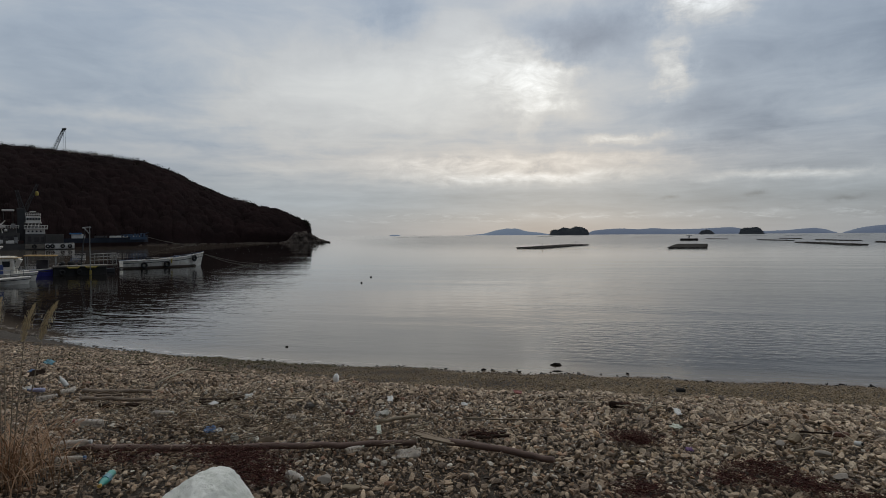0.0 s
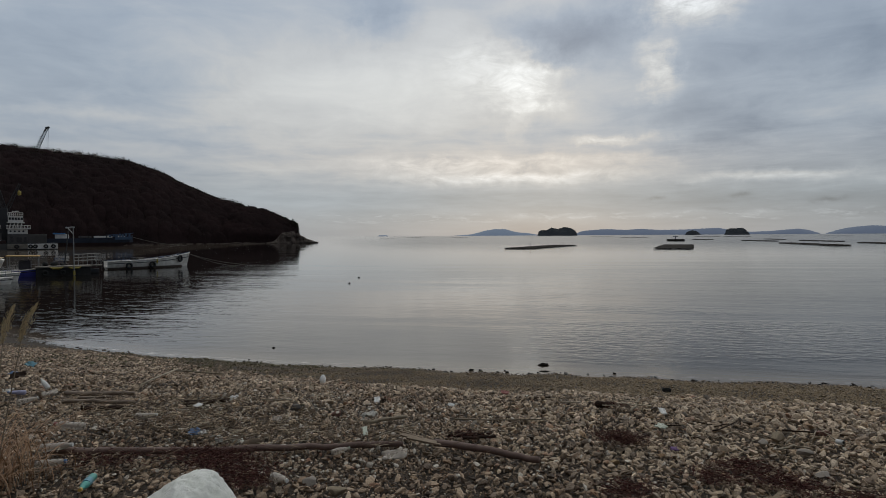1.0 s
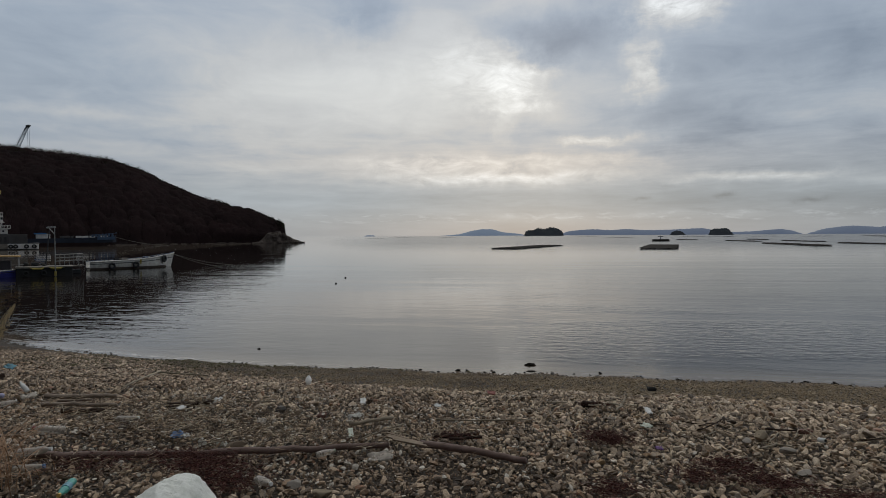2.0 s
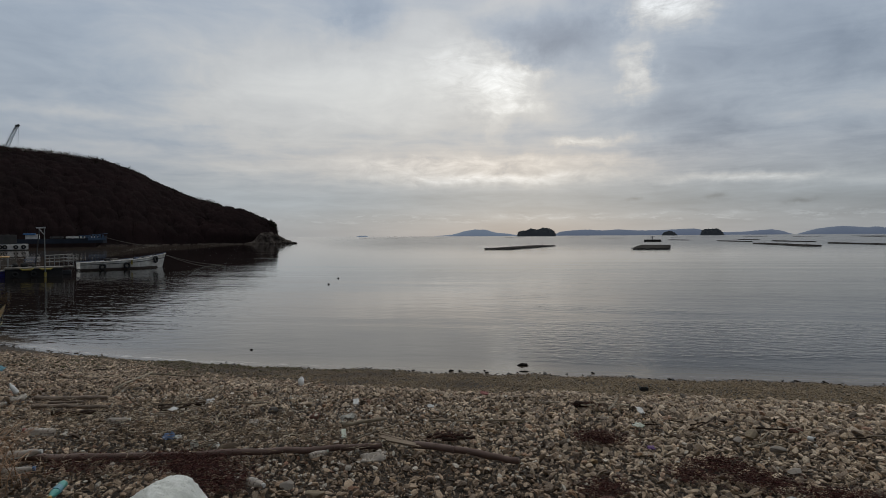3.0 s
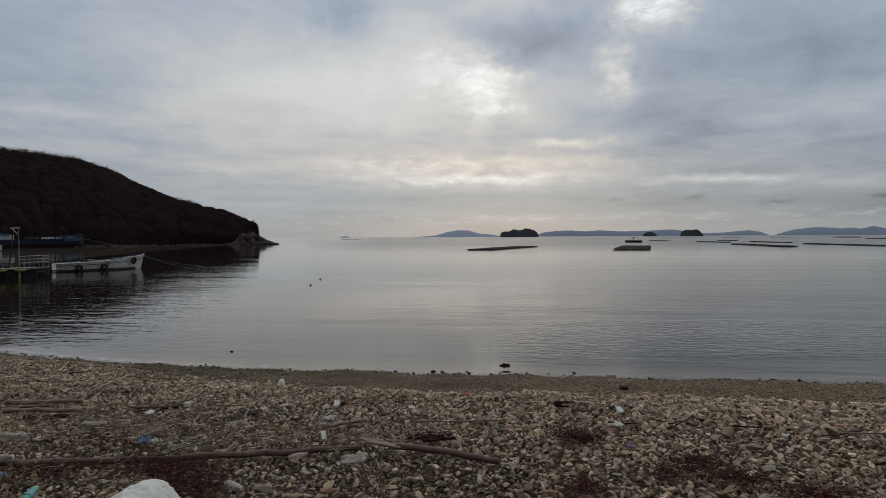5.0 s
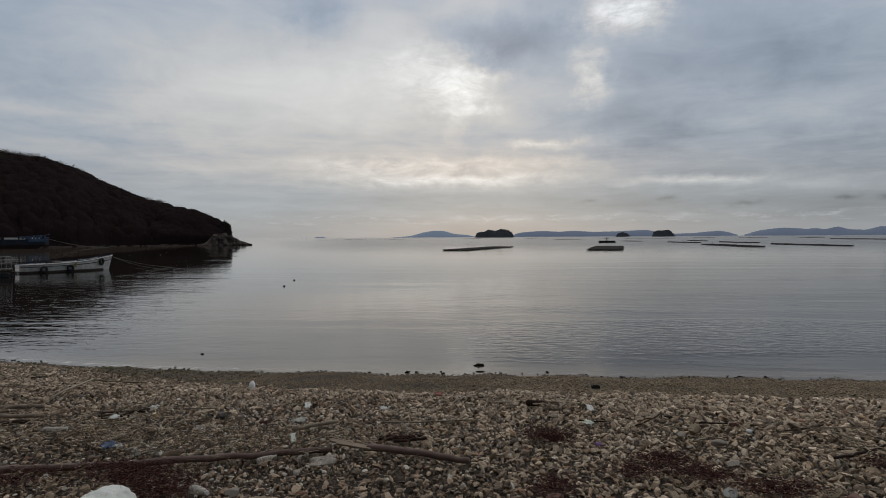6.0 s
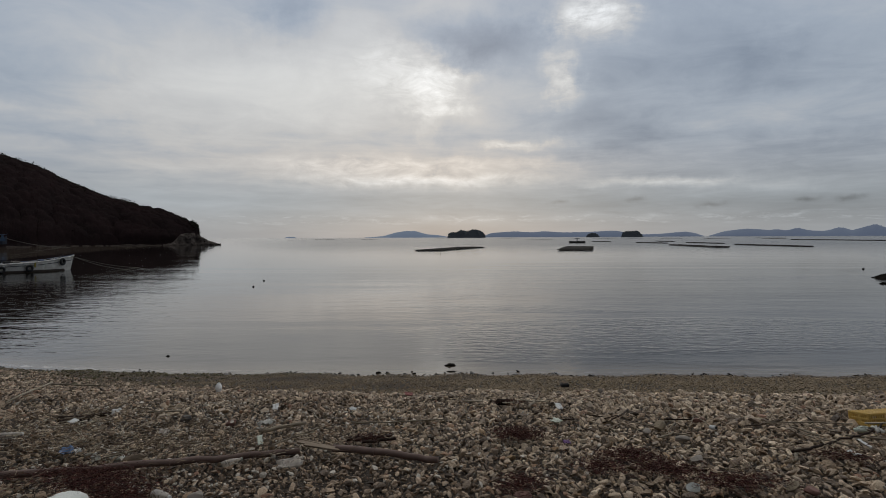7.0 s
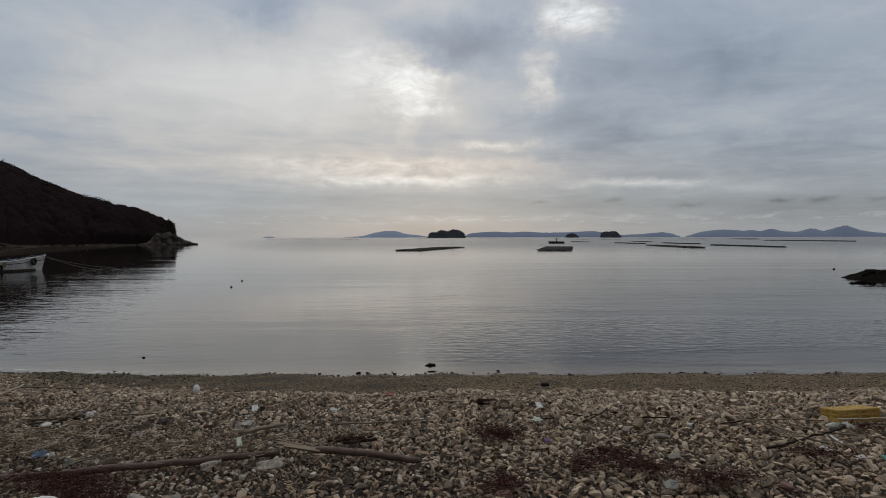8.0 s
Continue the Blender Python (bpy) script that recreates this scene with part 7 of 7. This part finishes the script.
    for px, yy, w, h in ((-2, 420, 1.0, 1.4), (8, 421, 0.8, 1.6), (20, 421, 1.6, 1.0), (30, 419, 0.7, 1.2), (54, 423, 0.8, 1.6), (66, 424, 1.2, 1.4), (76, 424, 0.7, 1.5)):
        part("opening", box((w, 0.12, h), (X(px), -2.86, Z(yy)), bevel=0.02), M_STRIPE, top, "dark doorway")
    for px, yy, w, h, mat in ((4, 427, 1.6, 1.1, M_SHIPWHITE), (14, 426, 1.2, 1.5, M_SHIPGREY), (22, 428, 2.2, 0.8, M_SHIPWHITE), (31, 425, 0.9, 1.8, M_STEEL), (39, 428, 1.4, 0.9, M_RUST), (8, 401, 1.8, 0.8, M_SHIPWHITE), (27, 400, 1.0, 1.2, M_STEEL)):
        part("deck_gear", box((w, 0.8, h), (X(px), -3.1, Z(yy)), (0, 0, 4), bevel=0.08), mat, top)
    for px in (-2, 5, 12, 19, 26, 33):
        part("stanchion", rod((X(px), -3.3, Z(431)), (X(px), -3.3, Z(425)), 0.05, 0.05, 5), M_SHIPWHITE, top)
    part("railing", rod((X(-4), -3.3, Z(425)), (X(36), -3.3, Z(425)), 0.06, 0.06, 5), M_SHIPWHITE, top)
    part("derrick_arm", rod((X(-6), -3.2, Z(412)), (X(14), -3.2, Z(391)), 0.22, 0.16, 6), M_SHIPWHITE, top, "white derrick arm")
    part("life_raft", rod((X(12), -2.7, Z(408)), (X(17), -2.7, Z(408)), 0.35, 0.35, 10), M_SHIPWHITE, top, "white life raft canister")
    part("red_locker", box((1.0, 0.5, 0.9), (X(18), -2.6, Z(391)), bevel=0.05), M_RUST, top, "dull red locker")
    for px in (2, 14, 24, 50, 70):
        part("vent", rod((X(px), -0.5, Z(412)), (X(px), -0.5, Z(400)), 0.18, 0.22, 8), M_SHIPGREY, top)
    part("canopy", box((X(28) - X(8), 3.0, 0.5), ((X(28) + X(8)) / 2, 0, Z(373)), bevel=0.06), M_SHIPWHITE, top, "pale canopy roof")
    for px in (10, 26):
        part("canopy_post", rod((X(px), 0, Z(405)), (X(px), 0, Z(373)), 0.12, 0.12, 6), M_SHIPGREY, top)
    part("signal_mast", rod((X(4), -3.0, Z(405)), (X(5), -3.0, Z(376)), 0.2, 0.12, 8), M_SHIPWHITE, top, "white signal mast")
    for dx in (-4, 5):
        part("mast_leg", rod((X(4 + dx), -3.0, Z(412)), (X(4.6), -3.0, Z(395)), 0.12, 0.12, 6), M_SHIPWHITE, top)
    part("crane_house", box((2.0, 3.0, Z(370) - Z(432)), (X(40), 0, (Z(370) + Z(432)) / 2), bevel=0.15), M_DARKSTEEL, top, "dark crane column")
    bm = bmesh.new()
    b_lattice(bm, (X(42), 0, Z(372)), (X(33), 0, Z(338)), 1.2, 0.6, 8, 0.09)
    part("boom", bm, M_DARKSTEEL, top, "dark lattice boom")
    bm = bmesh.new()
    b_lattice(bm, (X(44), 0.5, Z(378)), (X(69), 0.5, Z(326)), 1.0, 0.5, 10, 0.08)
    part("boom", bm, M_DARKSTEEL, top, "dark lattice boom")
    part("hoist_cable", rod((X(68), 0.5, Z(328)), (X(67.5), 0.5, Z(339)), 0.04, 0.04, 5), M_DARKSTEEL, top)
    bm = bmesh.new()
    b_lathe(bm, [(0.15, -0.7), (0.45, -0.5), (0.5, 0.2), (0.3, 0.65), (0.1, 0.75)], 10, pose(X(67.5), 0.5, Z(343)))
    part("hook_block", bm, M_YFLOAT, top, "yellow hook block")
    box_ = thing("cargo_container", facing(90, 211), "plain grey steel container on the ship's deck", "container")
    part("body", box((X(113) - X(81), 2.6, Z(415) - Z(432)), ((X(113) + X(81)) / 2, -1.8, (Z(415) + Z(432)) / 2 + 0.05), bevel=0.06), M_SHIPGREY, box_)
    for i in range(14):
        part("rib", box((0.09, 0.06, Z(416) - Z(431)), (X(82.5) + i * 0.325, -3.12, (Z(415) + Z(432)) / 2 + 0.05)), M_SHIPGREY, box_)


work_ship()


def barge():
    top = thing("cargo_barge", facing(200, 262), "faded blue cargo barge with a rust-red waterline", "ship")
    X = lambda px: (px - 200) / 5.15
    Z = lambda y: (434 - y) / 4.48
    sec = [(X(100), 0.9, 3.1), (X(130), 1, 3.2), (X(200), 1, 3.2), (X(240), 1, 3.5), (X(256), 0.8, 4.0), (X(263), 0.35, 4.3)]
    bm = bmesh.new()
    b_rings(bm, [[(x, -4 * w, h), (x, -4 * w, 1.5), (x, 4 * w, 1.5), (x, 4 * w, h)] for x, w, h in sec])
    part("upper_hull", bm, M_BARGE, top)
    bm = bmesh.new()
    b_rings(bm, [[(x - (1.5 if i > 3 else 0), -3.95 * w, 1.5), (x - (4.5 if i > 3 else 0), -3.4 * w, -0.6), (x - (4.5 if i > 3 else 0), 3.4 * w, -0.6), (x - (1.5 if i > 3 else 0), 3.95 * w, 1.5)] for i, (x, w, h) in enumerate(sec)])
    part("lower_hull", bm, M_RUST, top, "rust-red lower hull")
    part("wheelhouse", box((X(152) - X(130), 4, 1.7), ((X(152) + X(130)) / 2, 0, 4.0), bevel=0.1), M_SHIPWHITE, top)
    part("roof", box((X(146) - X(127), 4.4, 0.5), ((X(146) + X(127)) / 2, -0.2, 5.0), bevel=0.1), M_TARP, top, "bright blue roof")
    for a, b in ((168, 190), (194, 226), (231, 252)):
        part("hatch", box((X(b) - X(a), 5, 0.7), ((X(a) + X(b)) / 2, 0, 3.75), bevel=0.1), M_SHIPWHITE if a > 190 else M_SHIPGREY, top)
    for px, w, h in ((222, 0.8, 0.7), (228, 0.7, 1.1), (233, 1.0, 0.9), (239, 0.6, 1.3), (244, 0.9, 1.0), (250, 0.8, 1.4), (256, 0.7, 1.1)):
        part("bulwark_panel", box((w, 0.15, h), (X(px), -4.05 if px < 250 else -3.3, 3.6 + h / 2), bevel=0.03), M_BOWBLUE, top, "pale blue bulwark panel")
    part("bow_plate", box((X(260) - X(230), 0.12, 1.0), (X(245), -4.02, 3.1), bevel=0.03), M_BOWBLUE, top, "pale blue bow plating")
    part("bow_rail", tube([(X(215), -4.0, 4.4), (X(240), -4.0, 4.7), (X(256), -3.2, 5.0), (X(264), -1.2, 5.2)], 0.09, 6), M_BOWBLUE, top)
    for px in (160, 172, 186, 205, 216):
        part("bitt", rod((X(px), -3.6, 3.1), (X(px), -3.6, 4.1), 0.22, 0.22, 8), M_SHIPWHITE if px % 2 else M_DARKSTEEL, top)


barge()
for a_, b_ in (((-164.4, 204.0, 3.6), (-150.0, 215.0, -0.1)), ((-164.4, 204.0, 3.4), (-153.0, 224.0, -0.1))):
    a_, b_ = Vector(a_), Vector(b_)
    pts_ = [a_.lerp(b_, u / 8) - Vector((0, 0, 0.8 * math.sin(math.pi * u / 8))) for u in range(9)]
    tagged(part("mooring_rope", tube(pts_, 0.05, 6), M_ROPE), "slack mooring line from a barge's bow", "rope", "mooring ropes")


def hill_crane():
    dist = 421.0
    az = column(97)
    x, y = (float(q) for q in polar(az, dist))
    z0 = float(head_height(np.array(az), np.array(1.25)))
    top = thing("crawler_crane", pose(x, y, z0, 0, 0, -az), "dark lattice-boom crane standing behind the ridge", "crane")
    V = lambda px, yy: ((px - 97) / 3.5, 0, 3.45 + (418.5 - yy) / 2.93 - z0)
    part("tracks", box((5, 4, 1.2), (0, 0, 0.4), bevel=0.2), M_DARKSTEEL, top)
    part("house", box((4.5, 3, 2.4), (-0.8, 0, 2.1), bevel=0.15), M_DARKSTEEL, top)
    bm = bmesh.new()
    b_lattice(bm, V(91, 283), V(116, 229), 2.0, 1.1, 14, 0.13)
    part("boom", bm, M_DARKSTEEL, top, "dark lattice boom")
    part("boom_head", tube([V(114, 231), V(116, 226), V(121, 224)], [0.7, 0.8, 0.5], 8), M_DARKSTEEL, top)
    part("jib", rod(V(122, 224), V(117, 231), 0.3, 0.2, 6), M_DARKSTEEL, top)
    for px in (117, 120):
        part("hoist_rope", rod(V(px, 227), V(px, 272), 0.07, 0.07, 5), M_DARKSTEEL, top)
    part("pendant", rod(V(114, 227), V(88, 275), 0.07, 0.07, 5), M_DARKSTEEL, top)


hill_crane()

# ---- loose stones ----
build_shingle()
